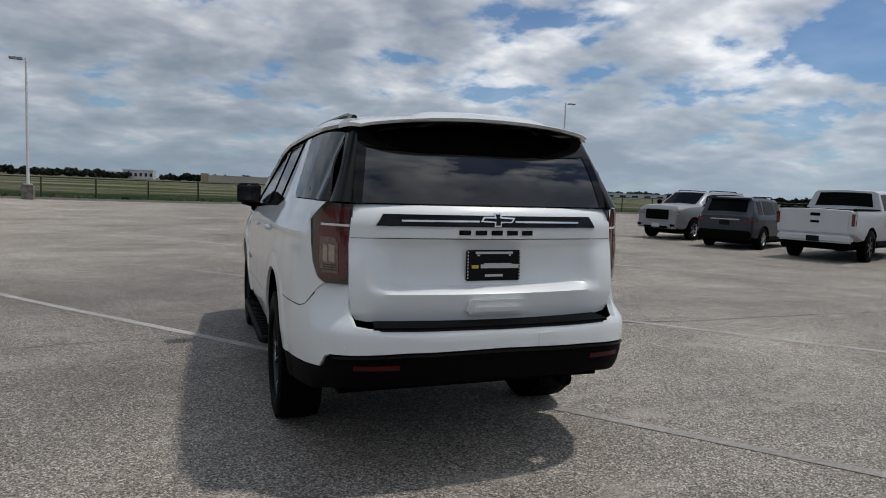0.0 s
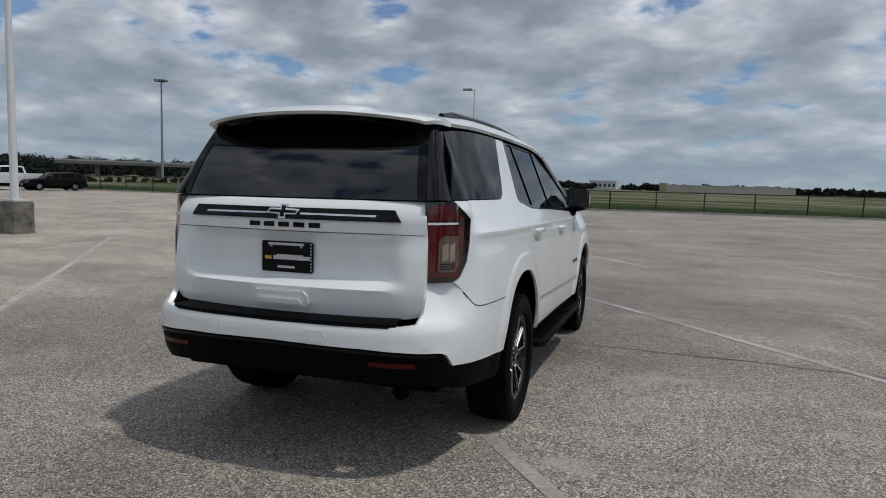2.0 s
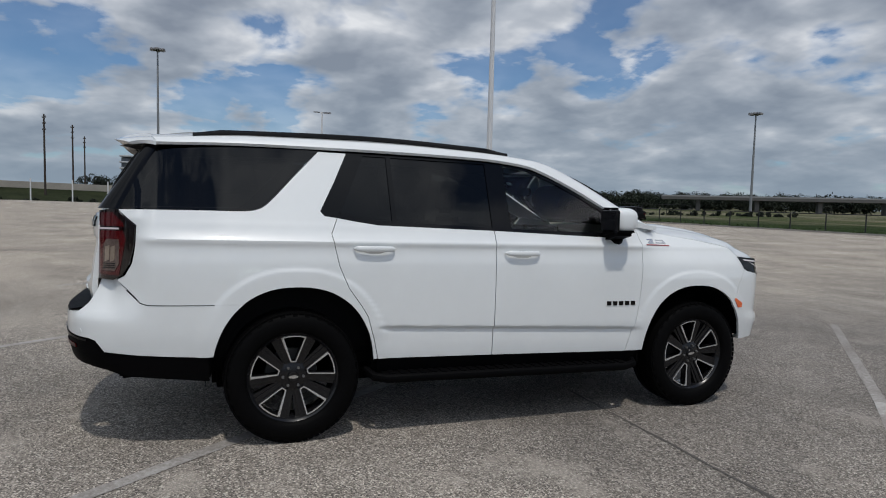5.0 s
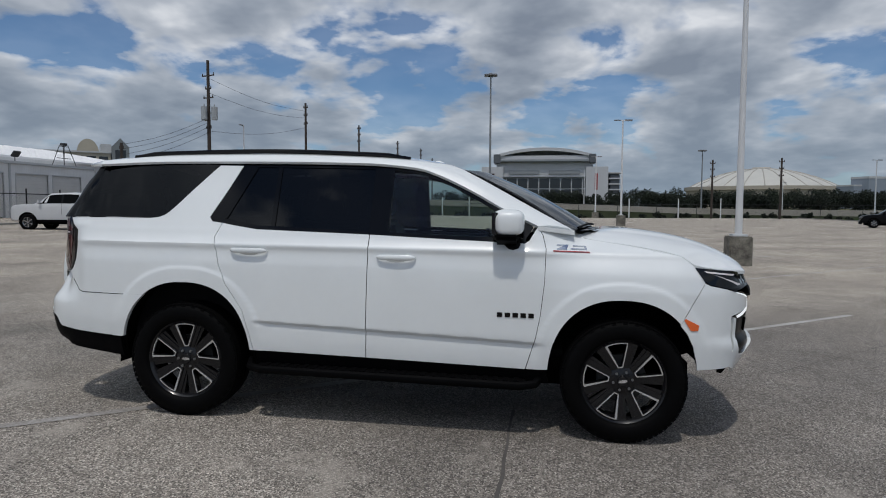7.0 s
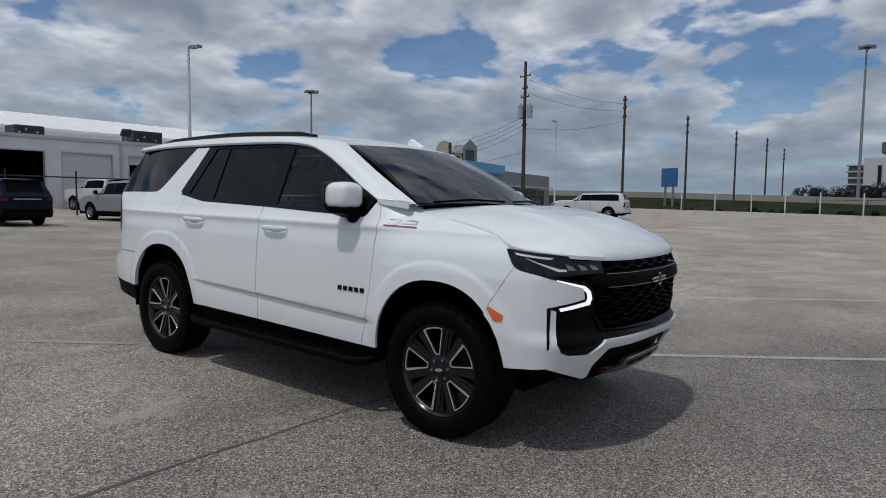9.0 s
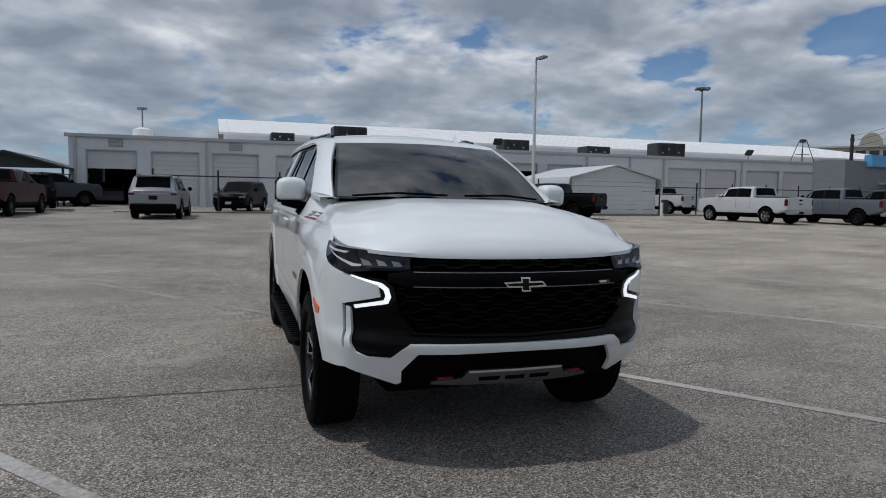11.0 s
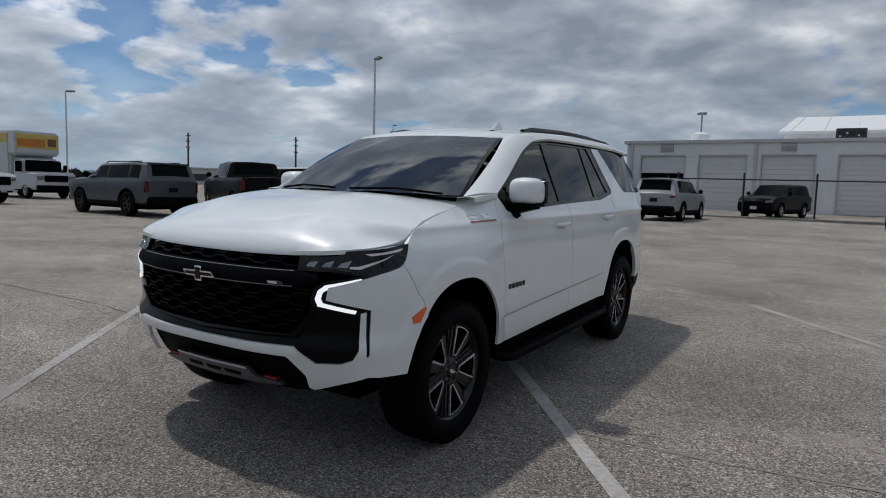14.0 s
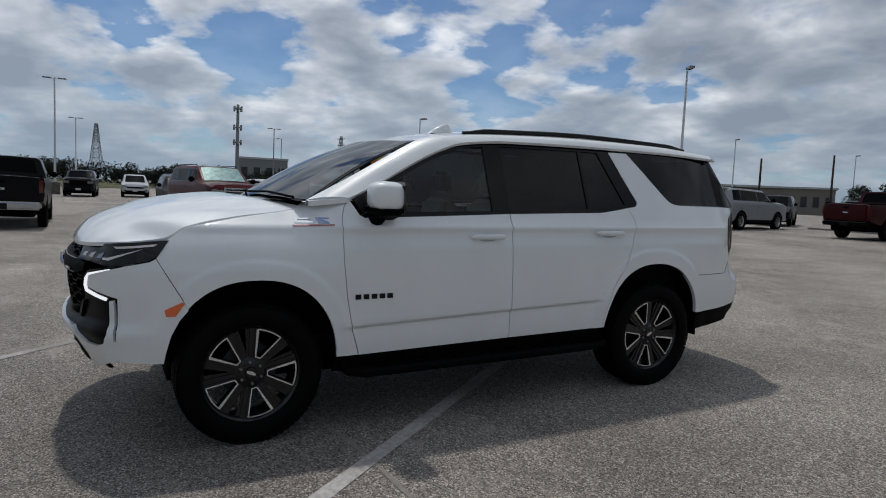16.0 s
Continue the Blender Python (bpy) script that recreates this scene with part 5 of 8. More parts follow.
tagged(ground, "rough green and tan grass field beyond the lot", "ground", kind="structure")

xs2 = sorted({LOT[0], -75, -50, -32, -20, -14, 20, 26, 40, 60, 78, LOT[1]} | set(range(-14, 21, 1)))
ys2 = sorted({LOT[2], -45, -30, -22, 26, 32, LOT[3]} | set(range(-16, 21, 1)))
n, m_ = len(ys2), len(xs2)
vs = [(x, y, lot_z(x, y)) for x in xs2 for y in ys2]
rim = [i * n for i in range(m_)] + [(m_ - 1) * n + j for j in range(1, n)] + [i * n + n - 1 for i in range(m_ - 2, -1, -1)] + list(range(n - 2, 0, -1))
fs = grid_faces(m_, n) + [(rim[i], rim[(i + 1) % len(rim)], len(vs) + (i + 1) % len(rim), len(vs) + i) for i in range(len(rim))]
vs += [(vs[k][0], vs[k][1], vs[k][2] - .6) for k in rim]
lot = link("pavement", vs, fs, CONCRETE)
tagged(lot, "worn exposed-aggregate concrete parking lot, stained and cracked", "pavement", kind="structure")


def stripe(x0, y0, x1, y1, w=.098, name="lane_marking", mat=None, z=.004, wobble=0.0, seed=0, label="faded white painted stall line on concrete", cat="road marking"):
    a, b = Vector((x0, y0)), Vector((x1, y1))
    d = (b - a).normalized()
    nv = Vector((-d.y, d.x))
    n = max(2, int((b - a).length / (.25 if wobble else .5)))
    rnd = random.Random(seed)
    vs = []
    off = 0.0
    for i in range(n + 1):
        p = a.lerp(b, i / n)
        off = off * .85 + rnd.uniform(-1, 1) * wobble
        ww = w * (1 + (rnd.uniform(-.45, .6) if wobble else rnd.uniform(-.05, .05)))
        for sg in (1, -1):
            q = p + nv * (off + sg * ww / 2)
            vs.append((q.x, q.y, lot_z(q.x, q.y) + z))
    ob = link(name, vs, [(2 * i, 2 * i + 1, 2 * i + 3, 2 * i + 2) for i in range(n)], mat or PAINT)
    return tagged(ob, label, cat, kind="structure")


for x0, y0, x1, y1 in ((-5.3, 5.73, .75, -1.74), (-16.0, 12.6, -1.85, -4.44), (1.35, 3.18, 7.9, -4.52), (-6.2, 18.0, 1.6, 8.1), (2.0, 12.8, 9.5, 3.8), (-18.0, 9.0, -7.0, -4.2)):
    stripe(x0, y0, x1, y1)
for x0, y0, x1, y1 in ((.75, -1.74, 3.3, -4.89), (-1.6, 6.38, 1.35, 3.18)):
    stripe(x0, y0, x1, y1, mat=WORN, label="almost rubbed-off end of a white stall line")
for i, (x0, y0, x1, y1, w) in enumerate(((.4, .80, 2.9, .73, .02), (2.9, .73, 4.3, .62, .022), (4.3, .62, 17, .66, .022), (17, .66, 25, .72, .05), (25, .72, 42, .78, .09), (-14, 19, 20, 18.5, .02), (-16, -17.6, 17, -17.8, .02),
                                         (-7.4, -17, -7.0, 20, .016), (9.3, -17, 9.1, 20, .016), (.3, -4.6, 2.6, -3.2, .010), (-1.2, 3.2, -3.4, 5.6, .010))):
    stripe(x0, y0, x1, y1, w, "pavement_crack", CRACK, .003, .018, i, "thin dark crack in the concrete", "crack")
for i, (x0, y0, x1, y1, w) in enumerate(((-.6, 1.08, -1.45, .98, .022), (-1.45, .98, -2.4, .93, .022), (-2.4, .93, -4.7, .59, .024), (-4.7, .59, -30, .4, .024), (-1.0, 1.12, -2.0, .73, .018), (-2.9, .80, -5.0, .98, .016), (-7.6, -3.6, -12.5, -3.1, .03), (-5.4, -5.2, -9.6, -5.6, .03))):
    stripe(x0, y0, x1, y1, w, "pavement_crack", PALE_CRACK, .003, .016, 40 + i, "thin pale patched crack in the concrete", "crack")
# kerb along the field edge
bm = bmesh.new()
for i in range(60):
    x = LOT[0] + (LOT[1] - LOT[0]) * i / 60
    x1 = LOT[0] + (LOT[1] - LOT[0]) * (i + 1) / 60
    zk = lot_z((x + x1) / 2, 38.4)
    box(bm, x + .01, x1 - .01, 38.4, 38.6, zk - .4, zk + .12, .02)
tagged(part("kerb", bm, plain("kerb_concrete", (.36, .34, .31), .9, vary=.3)), "low pale concrete kerb along the grass", "kerb", kind="structure")

# ---- things on the lot's edge ----
POLE_WHITE = plain("white_pole_paint", (0.62, 0.63, 0.64), 0.45, vary=0.1, scale=1.5)
POLE_GREY = plain("galvanised_pole", (0.26, 0.27, 0.28), 0.5, 0.3, vary=0.15)
LAMP_HEAD = plain("lamp_head_grey", (0.22, 0.22, 0.23), 0.5, vary=0.1)
WOOD_POLE = plain("dark_treated_timber", (0.055, 0.042, 0.034), 0.9, vary=0.4, scale=3.0)
FENCE = plain("black_fence_steel", (0.015, 0.015, 0.017), 0.6, vary=0.2)
GREY_CAN = plain("grey_enamel", (0.34, 0.36, 0.37), 0.5, vary=0.15)


def street_lamp(x, y, h, arms, z=None, block=(.66, .9), mat=None, yaw=0.0, r=.085, label="white steel lot lamp on a square concrete block"):
    z = lot_z(x, y) if z is None else z
    lamp_ = empty("street_lamp", pose(x, y, z, 0, 0, yaw), label, "street lamp", "lot lamps")
    b = block[1]
    if b:
        bm = boxes((-block[0] / 2, block[0] / 2, -block[0] / 2, block[0] / 2, -.1, b), bevel=.03)
        part("base", bm, BLOCK, lamp_, "stained concrete block")
        part("base_plate", boxes((-.2, .2, -.2, .2, b, b + .06), bevel=.01), mat or POLE_WHITE, lamp_)
    part("pole", tube(bmesh.new(), (0, 0, b), (0, 0, h), r, r * .62, 14), mat or POLE_WHITE, lamp_)
    for a in arms:
        d = Vector((math.cos(radians(a)), math.sin(radians(a)), 0))
        bm = bmesh.new()
        pipe(bm, [(0, 0, h - .12), tuple(d * .28 + Vector((0, 0, h - .05)))], .03, 6)
        arm = part("arm", bm, mat or POLE_WHITE, lamp_)
        m = Matrix.Translation((0, 0, h - .05)) @ Matrix.Rotation(radians(a), 4, "Z")
        bm = bmesh.new()
        box(bm, .20, .78, -.11, .11, -.04, .04, .025, 2, m)
        part("lamp_head", bm, LAMP_HEAD, lamp_)
    return lamp_


street_lamp(-14.07, 6.65, 9.1, (200, 20), block=(.62, .82), r=.10)
street_lamp(-53.9, 8.46, 9.3, (100, 280), block=(.72, .95), r=.10)
street_lamp(-94.9, 9.9, 9.2, (100, 280), block=(.95, .9), r=.11)
street_lamp(-139.1, 11.4, 9.5, (270,), z=0, r=.11)
street_lamp(-102.3, 52.2, 9.0, (100, 280), z=-.2, block=(.95, 1.0), r=.11)
street_lamp(-156.7, 58.1, 7.4, (100, 280), z=0, r=.11)
street_lamp(-52.2, -25.8, 8.7, (0,))
street_lamp(-11.1, 37.6, 7.95, (185,), block=(.6, .85))
street_lamp(23.25, 36.9, 8.05, (0,), block=(.75, .85))
street_lamp(21.3, -26.0, 8.4, (150,))
street_lamp(-14.16, -25.93, 8.4, (100,), r=.10)
street_lamp(52.4, -24.8, 8.0, (200,))
street_lamp(52.1, 5.3, 8.6, (90, 270))
street_lamp(85.2, 4.9, 8.4, (90, 270))
street_lamp(75.5, -16.3, 8.0, (90, 270), mat=POLE_GREY)
street_lamp(96.4, -22.3, 8.3, (90,), mat=POLE_GREY)
street_lamp(48.1, -64.0, 8.4, (150,))
street_lamp(48.9, -89.5, 8.2, (150,))
street_lamp(47.2, -106.8, 8.2, (150,))


def high_mast(x, y, h, z=0.0):
    m = empty("high_mast_light", pose(x, y, z), "tall grey highway mast with a ring of floodlights", "street lamp", "highway masts")
    part("pole", tube(bmesh.new(), (0, 0, 0), (0, 0, h), .32, .16, 12), POLE_GREY, m)
    part("hub", tube(bmesh.new(), (0, 0, h - .1), (0, 0, h + .15), .7, .7, 12), LAMP_HEAD, m)
    for k in range(6):
        bm = bmesh.new()
        box(bm, .5, 1.5, -.3, .3, h - .35, h + .05, .05, 1, Matrix.Rotation(math.pi * k / 3, 4, "Z"))
        part("floodlight", bm, LAMP_HEAD, m)


for x, y, h in ((-144.5, -9.4, 31.5), (-91.5, -105.7, 24.4), (-109.3, 116.2, 23.1), (-111.3, 206.8, 22.5), (-112.6, 294.4, 19.9), (-102.5, 308.0, 18.6), (-240, 60, 22), (-125.6, 244.6, 10.6)):
    high_mast(x, y, h, -.2)


def utility_pole(x, y, h, full=False, z=None, yaw=60, arms=True):
    u = empty("utility_pole", pose(x, y, lot_z(x, y) if z is None else z, 0, 0, yaw), "dark timber utility pole" + (" with grey transformers" if full else " with short crossarms" if arms else " standing behind the parked cars"), "utility pole", "utility poles")
    part("post", tube(bmesh.new(), (0, 0, -.3), (0, 0, h), .20 if full else .17 if arms else .13, .13 if full else .12 if arms else .09, 12), WOOD_POLE, u)
    for zz, w in ((h - 1.35, .75), (h - 2.5, .35), (h - 3.3, .6), (h - 6.0, .3)) if full else ((h - .5, .35), (h - 1.4, .3), (h - 2.4, .3)) if arms else ():
        bm = boxes((-w, w, -.05, .05, zz - .05, zz + .05), bevel=.01)
        for sg in (1, -1):
            tube(bm, (sg * w * .92, 0, zz + .05), (sg * w * .92, 0, zz + .24), .05, .03, 8)
        part("crossarm", bm, WOOD_POLE, u)
    if full:
        for dx, dy in ((-.62, .10), (.62, .10), (0, -.52)):
            bm = tube(bmesh.new(), (dx, dy, h - 5.3), (dx, dy, h - 4.15), .27, .27, 16)
            tube(bm, (dx, dy, h - 4.15), (dx, dy, h - 3.9), .07, .05, 8)
            box(bm, min(0, dx), max(0, dx), dy - .03, dy + .03, h - 4.7, h - 4.6)
            part("transformer", bm, GREY_CAN, u, "grey cylindrical transformer")


utility_pole(-50.36, -28.23, 14.2, True, yaw=70)
for x, y, h in ((-68.45, -25.7, 13.2), (-89.5, -25.1, 13.2), (-111.0, -23.8, 13.0), (-129.9, -22.9, 13.3), (-157.0, -24.8, 13.3), (-91.6, 25.7, 8.3), (-89.1, 34.0, 8.3), (-47.5, -34.9, 6.6),
                (39.6, -57.4, 5.6), (36.8, -65.0, 6.3), (44.1, -47.9, 3.1), (44.6, -53.9, 3.6), (70.6, -69.3, 7.7), (88.5, -63.3, 8.2)):
    utility_pole(x, y, h, arms=x < 0 or x > 70)
WIRE = plain("black_cable", (0.01, 0.01, 0.01), 0.7)
for x0, y0, z0, x1, y1, z1, sag in ((-50.4, -28.2, 12.9, -68.4, -25.7, 12.5, .5), (-50.4, -28.2, 11.6, -68.4, -25.7, 11.7, .5), (-50.4, -28.2, 8.2, -68.4, -25.7, 10.6, .5),
                                    (-50.4, -28.2, 9.4, -47.5, -34.9, 6.8, .35), (-50.4, -28.2, 9.0, -47.5, -34.9, 6.4, .35), (-50.4, -28.2, 8.6, -47.5, -34.9, 5.9, .35), (-50.4, -28.2, 8.1, -47.5, -34.9, 5.4, .35), (-50.4, -28.2, 6.0, -47.5, -34.9, 4.6, .2)):
    a, b = Vector((x0, y0, z0)), Vector((x1, y1, z1))
    bm = pipe(bmesh.new(), [a.lerp(b, i / 12) - Vector((0, 0, sag * math.sin(math.pi * i / 12))) for i in range(13)], .014, 4)
    tagged(part("overhead_cable", bm, WIRE), "thin black overhead cable between poles", "cable", "overhead cables")

# ---- service building ----
def turned(x, y, z, rz=0):
    """A pose in the buildings' bearing."""
    return pose(0, 0, 0, 0, 0, TURN) @ pose(x, y, z, 0, 0, rz)


WALL = Mat("white_ribbed_metal", (0.72, 0.73, 0.74), 0.55).world_coords()
rib = WALL.n.new("ShaderNodeTexWave")
rib.inputs["Scale"].default_value = 1.6
rib.bands_direction = "X"
WALL.l.new(WALL.tc, rib.inputs["Vector"])
WALL.grime((0.72, 0.73, 0.74), (0.62, 0.62, 0.62), 0.6, 8.0)
WALL.bump(rib.outputs[0], 0.25, 0.02)
WALL = WALL.m
DOOR_SLAT = plain("pale_grey_door", (0.62, 0.62, 0.615), 0.55, vary=0.1, scale=1.0)
TRIM_W = plain("grey_white_trim", (0.50, 0.51, 0.52), 0.5, vary=0.12, scale=1.0)
ROOF_W = plain("white_metal_roof", (0.80, 0.80, 0.80), 0.5, vary=0.08, scale=0.5)
# near-black base colour carries the darkness of the unlit bays
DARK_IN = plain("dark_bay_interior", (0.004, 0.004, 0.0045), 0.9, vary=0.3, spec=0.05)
AC_GREY = plain("weathered_grey_metal", (0.045, 0.047, 0.05), 0.6, 0.2, vary=0.4, scale=3.0)
AC_DARK = plain("dark_condenser_coil", (0.018, 0.018, 0.02), 0.7, vary=0.4, scale=6.0)
VENT = plain("grey_louvre", (0.30, 0.30, 0.30), 0.6, vary=0.2)

TURN = 0.5               # the buildings' bearing against the car's, in degrees
BY, BZ = -41.0, .50
EAVE = 4.98
DOORS = [(9.29, 6.45, 2.9), (5.52, 2.69, BZ), (1.77, -1.14, BZ), (-2.4, -5.5, BZ), (-6.18, -9.43, BZ), (-10.5, -13.76, 3.9), (-14.83, -17.99, BZ), (-19.16, -22.4, 3.5), (-23.4, -26.4, BZ), (-27.4, -30.4, BZ),
         (-35.0, -38.3, BZ), (-38.9, -42.1, BZ), (-43.4, -47.0, BZ), (-47.6, -51.2, BZ)]
DTOP = 4.06
bld = empty("service_building", pose(0, 0, 0, 0, 0, TURN), "long low white metal service building with roll-up doors", "building")
xs_ = [10.3] + [v for d in DOORS for v in d[:2]] + [-57.0]
for i in range(0, len(xs_), 2):
    part("wall", boxes((xs_[i + 1], xs_[i], BY - .2, BY, BZ - .3, DTOP)), WALL, bld)
part("wall", boxes((-57.0, 10.3, BY - .2, BY, DTOP, EAVE - .12)), WALL, bld)
part("wall", boxes((10.1, 10.3, BY - 24, BY - .2, BZ - .3, EAVE - .12)), WALL, bld)
part("wall", boxes((-57.0, -56.8, BY - 24, BY - .2, BZ - .3, EAVE - .12)), WALL, bld)
part("eave_trim", boxes((-57.2, 10.5, BY - .25, BY + .14, EAVE - .12, EAVE + .10), bevel=.02), TRIM_W, bld)
part("roof", boxes((-57.1, 10.4, BY - 24, BY - .25, EAVE - .1, EAVE + .02)), ROOF_W, bld)
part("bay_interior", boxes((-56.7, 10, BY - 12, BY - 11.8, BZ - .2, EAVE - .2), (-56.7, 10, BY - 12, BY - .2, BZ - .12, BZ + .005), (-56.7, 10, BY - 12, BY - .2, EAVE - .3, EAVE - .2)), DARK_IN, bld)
for x in (9.95, 2.15, -5.85, -9.95, -18.6, -26.9, -31.0, -34.4, -42.7, -56.5):
    part("downpipe", boxes((x - .09, x + .09, BY + .0, BY + .13, BZ, EAVE - .12), bevel=.02), TRIM_W, bld)
for x in (7.6, .3, -7.4):
    v_ = part("wall_vent", boxes((x - .42, x + .42, BY, BY + .06, 4.32, 4.80), bevel=.01), VENT, bld)
    for k in range(6):
        part("louvre", boxes((x - .38, x + .38, BY + .06, BY + .085, 4.36 + k * .07, 4.40 + k * .07)), TRIM_W, v_)
for a, b, low_ in DOORS:
    fr = part("door_frame", boxes((b - .08, b, BY - .1, BY + .03, BZ, DTOP + .08), (a, a + .08, BY - .1, BY + .03, BZ, DTOP + .08), (b, a, BY - .1, BY + .03, DTOP, DTOP + .08)), TRIM_W, bld)
    if low_ < DTOP - .3:
        dr = part("roll_up_door", boxes((b, a, BY - .16, BY - .12, low_, DTOP)), DOOR_SLAT, bld)
        n = int((DTOP - low_) / .3)
        for k in range(n):
            part("slat", boxes((b + .02, a - .02, BY - .12, BY - .095, low_ + k * .3 + .012, low_ + k * .3 + .288), bevel=.008, seg=1), DOOR_SLAT, dr)
# low lifts and a parked shape are only dimly seen inside the open bays; the dimness is in the paint
DIM = plain("dim_silver_paint", (.16, .16, .17), .4, .2)
for x in (8.0, -12.1):
    c_ = empty("car_in_bay", turned(x + .4, BY - 4.5, BZ), "silver car standing inside the open service bay", "car")
    prof = [(-2.2, .35), (-2.25, .75), (-1.95, 1.05), (-1.45, 1.58), (.35, 1.62), (1.0, 1.12), (2.05, .95), (2.25, .70), (2.2, .35)]
    V = [(sx * (.90 if z < 1.1 else .72), y, z) for sx in (-1, 1) for y, z in prof]
    n = len(prof)
    link("body", V, [tuple(range(n)), tuple(reversed(range(n, 2 * n)))] + [(i, i + n, (i + 1) % n + n, (i + 1) % n) for i in range(n)], DIM, c_)
    part("windscreen", boxes((-.66, .66, -.3, .3, -.01, .01), bevel=.004), GLOSS_BLACK, c_).matrix_basis = pose(0, .71, 1.39, -39)
    for sx in (-1, 1):
        for y in (-1.35, 1.4):
            part("wheel", tube(bmesh.new(), (sx * .72, y, .33), (sx * .93, y, .33), .33, .33, 20), RUBBER, c_)
# rooftop plant
def ac_unit(x, y, w, d, h, z=EAVE):
    a = empty("rooftop_air_unit", turned(x, y, z), "dark grey rooftop air-conditioning unit", "air conditioner", "rooftop units")
    part("casing", boxes((-w / 2, w / 2, -d / 2, d / 2, .12, h), bevel=.03), AC_GREY, a)
    part("kerb_frame", boxes((-w / 2 + .05, w / 2 - .05, -d / 2 + .05, d / 2 - .05, -.02, .12)), TRIM_W, a)
    for k in range(3):
        part("grille", boxes((-w / 2 + .12 + k * w * .3, -w / 2 + .12 + k * w * .3 + w * .22, d / 2, d / 2 + .02, .3, h - .2)), AC_DARK, a)
    for sx_, hz in ((-.28, .35), (.1, .55), (.32, .3)):
        part("label_plate", boxes((sx_ * w, sx_ * w + .12, d / 2 + .021, d / 2 + .026, hz * h, hz * h + .10)), TRIM_W, a)


for x, w, h in ((-2.9, 1.6, .75), (-7.7, 2.4, 1.4), (-13.3, 1.7, .7), (-21.0, 2.2, 1.0), (-28.5, 2.2, .75), (-35.8, 2.8, 1.3)):
    ac_unit(x, BY - 1.6, w, 1.6, h)
for x in (-5.2,):
    t_ = empty("roof_exhaust", turned(x, BY - 1.4, EAVE), "small grey roof exhaust hood", "vent")
    part("hood", tube(bmesh.new(), (0, 0, 0), (0, .1, .55), .28, .34, 14), AC_GREY, t_)
t_ = empty("roof_ventilator", turned(6.6, BY - 6, EAVE), "white drum roof ventilator with a short tee mast", "vent")
part("drum", tube(bmesh.new(), (0, 0, 0), (0, 0, .9), .5, .5, 18), ROOF_W, t_)
bm = tube(bmesh.new(), (0, 0, .55), (0, 0, .98), .68, .66, 18)
tube(bm, (0, 0, .98), (0, 0, 1.15), .66, .25, 18)
part("cap", bm, ROOF_W, t_)
part("mast", tube(bmesh.new(), (0, 0, 1.1), (0, 0, 2.5), .06, .06, 6), POLE_GREY, t_)
part("mast_head", boxes((-.34, .34, -.1, .1, 2.42, 2.6), bevel=.03), POLE_GREY, t_)
for x in (-19.0, -43.5):
    f_ = empty("floodlight", turned(x, BY - .1, EAVE + .1), "tilted grey floodlight on the eave", "floodlight", "eave floodlights")
    part("stem", tube(bmesh.new(), (0, 0, 0), (0, 0, .4), .04, .04, 6), POLE_GREY, f_)
    bm = bmesh.new()
    box(bm, -.35, .35, -.1, .1, -.28, .28, .04, 2, Matrix.Translation((0, .1, .6)) @ Matrix.Rotation(-.7, 4, "X"))
    part("lamp_head", bm, AC_GREY, f_)
rm = empty("roof_antenna_frame", turned(-53.0, BY - 3.0, EAVE), "thin grey steel antenna frame on the roof", "antenna")
for k in range(4):
    a = math.pi * (k + .5) / 2
    part("leg", pipe(bmesh.new(), [(1.3 * math.cos(a), 1.0 * math.sin(a), 0), (.35 * math.cos(a), .35 * math.sin(a), 2.3)], .035, 6), AC_GREY, rm)
for zz, w in ((1.0, .95), (2.15, .55)):
    part("crossbar", boxes((-w, w, -.03, .03, zz, zz + .06)), AC_GREY, rm)
part("head", boxes((-.3, .3, -.2, .2, 2.25, 2.5), bevel=.05), AC_GREY, rm)
# the higher white hall behind
hall = empty("white_hall", pose(0, 0, 0, 0, 0, TURN), "broad white-roofed metal hall behind the service building", "building")
part("wall", boxes((-75, 1.0, BY - 40, BY - 5.0, EAVE + .03, 5.95)), WALL, hall)
part("wall", boxes((-75, 1.0, BY - 40, BY - 24.1, BZ - .2, EAVE + .02)), WALL, hall)
vs = [(1.35, BY - 4.6, 5.95), (-75, BY - 4.6, 5.95), (-75, BY - 22, 8.75), (1.35, BY - 22, 8.75), (1.35, BY - 41, 5.95), (-75, BY - 41, 5.95)]
vs += [(x, y, z - .18) for x, y, z in vs]
rf = link("roof", vs, [(0, 1, 2, 3), (3, 2, 5, 4), (0, 6, 7, 1), (0, 3, 9, 6), (3, 4, 10, 9), (6, 9, 8, 7), (9, 10, 11, 8), (1, 7, 8, 2), (2, 8, 11, 5)], ROOF_W, hall, sharp=20)
for k in range(38):
    x = .6 - 2.0 * k
    link("roof_seam", [(x, BY - 4.6, 5.955), (x + .06, BY - 4.6, 5.955), (x + .06, BY - 22, 8.755), (x, BY - 22, 8.755), (x + .03, BY - 4.6, 6.0), (x + .03, BY - 22, 8.80)], [(0, 3, 5, 4), (1, 4, 5, 2), (0, 4, 1)], ROOF_W, rf)
# taller tan offices and the low blue-fronted building far behind
OFFICE = plain("beige_masonry", (.46, .42, .34), .8, vary=.15, scale=.3)
WIN = plain("dark_office_glass", (.03, .035, .04), .15, vary=.2)
of = empty("office_block", pose(-147.8, -111.3, 2.0, 0, 0, -52), "beige office block with rows of dark windows", "building")
part("wall", boxes((-4, 24, -6, 6, -3.5, 12.3)), OFFICE, of)
part("cornice", boxes((-4.2, 24.2, -6.2, 6.3, 12.3, 12.75), bevel=.05), TRIM_W, of)
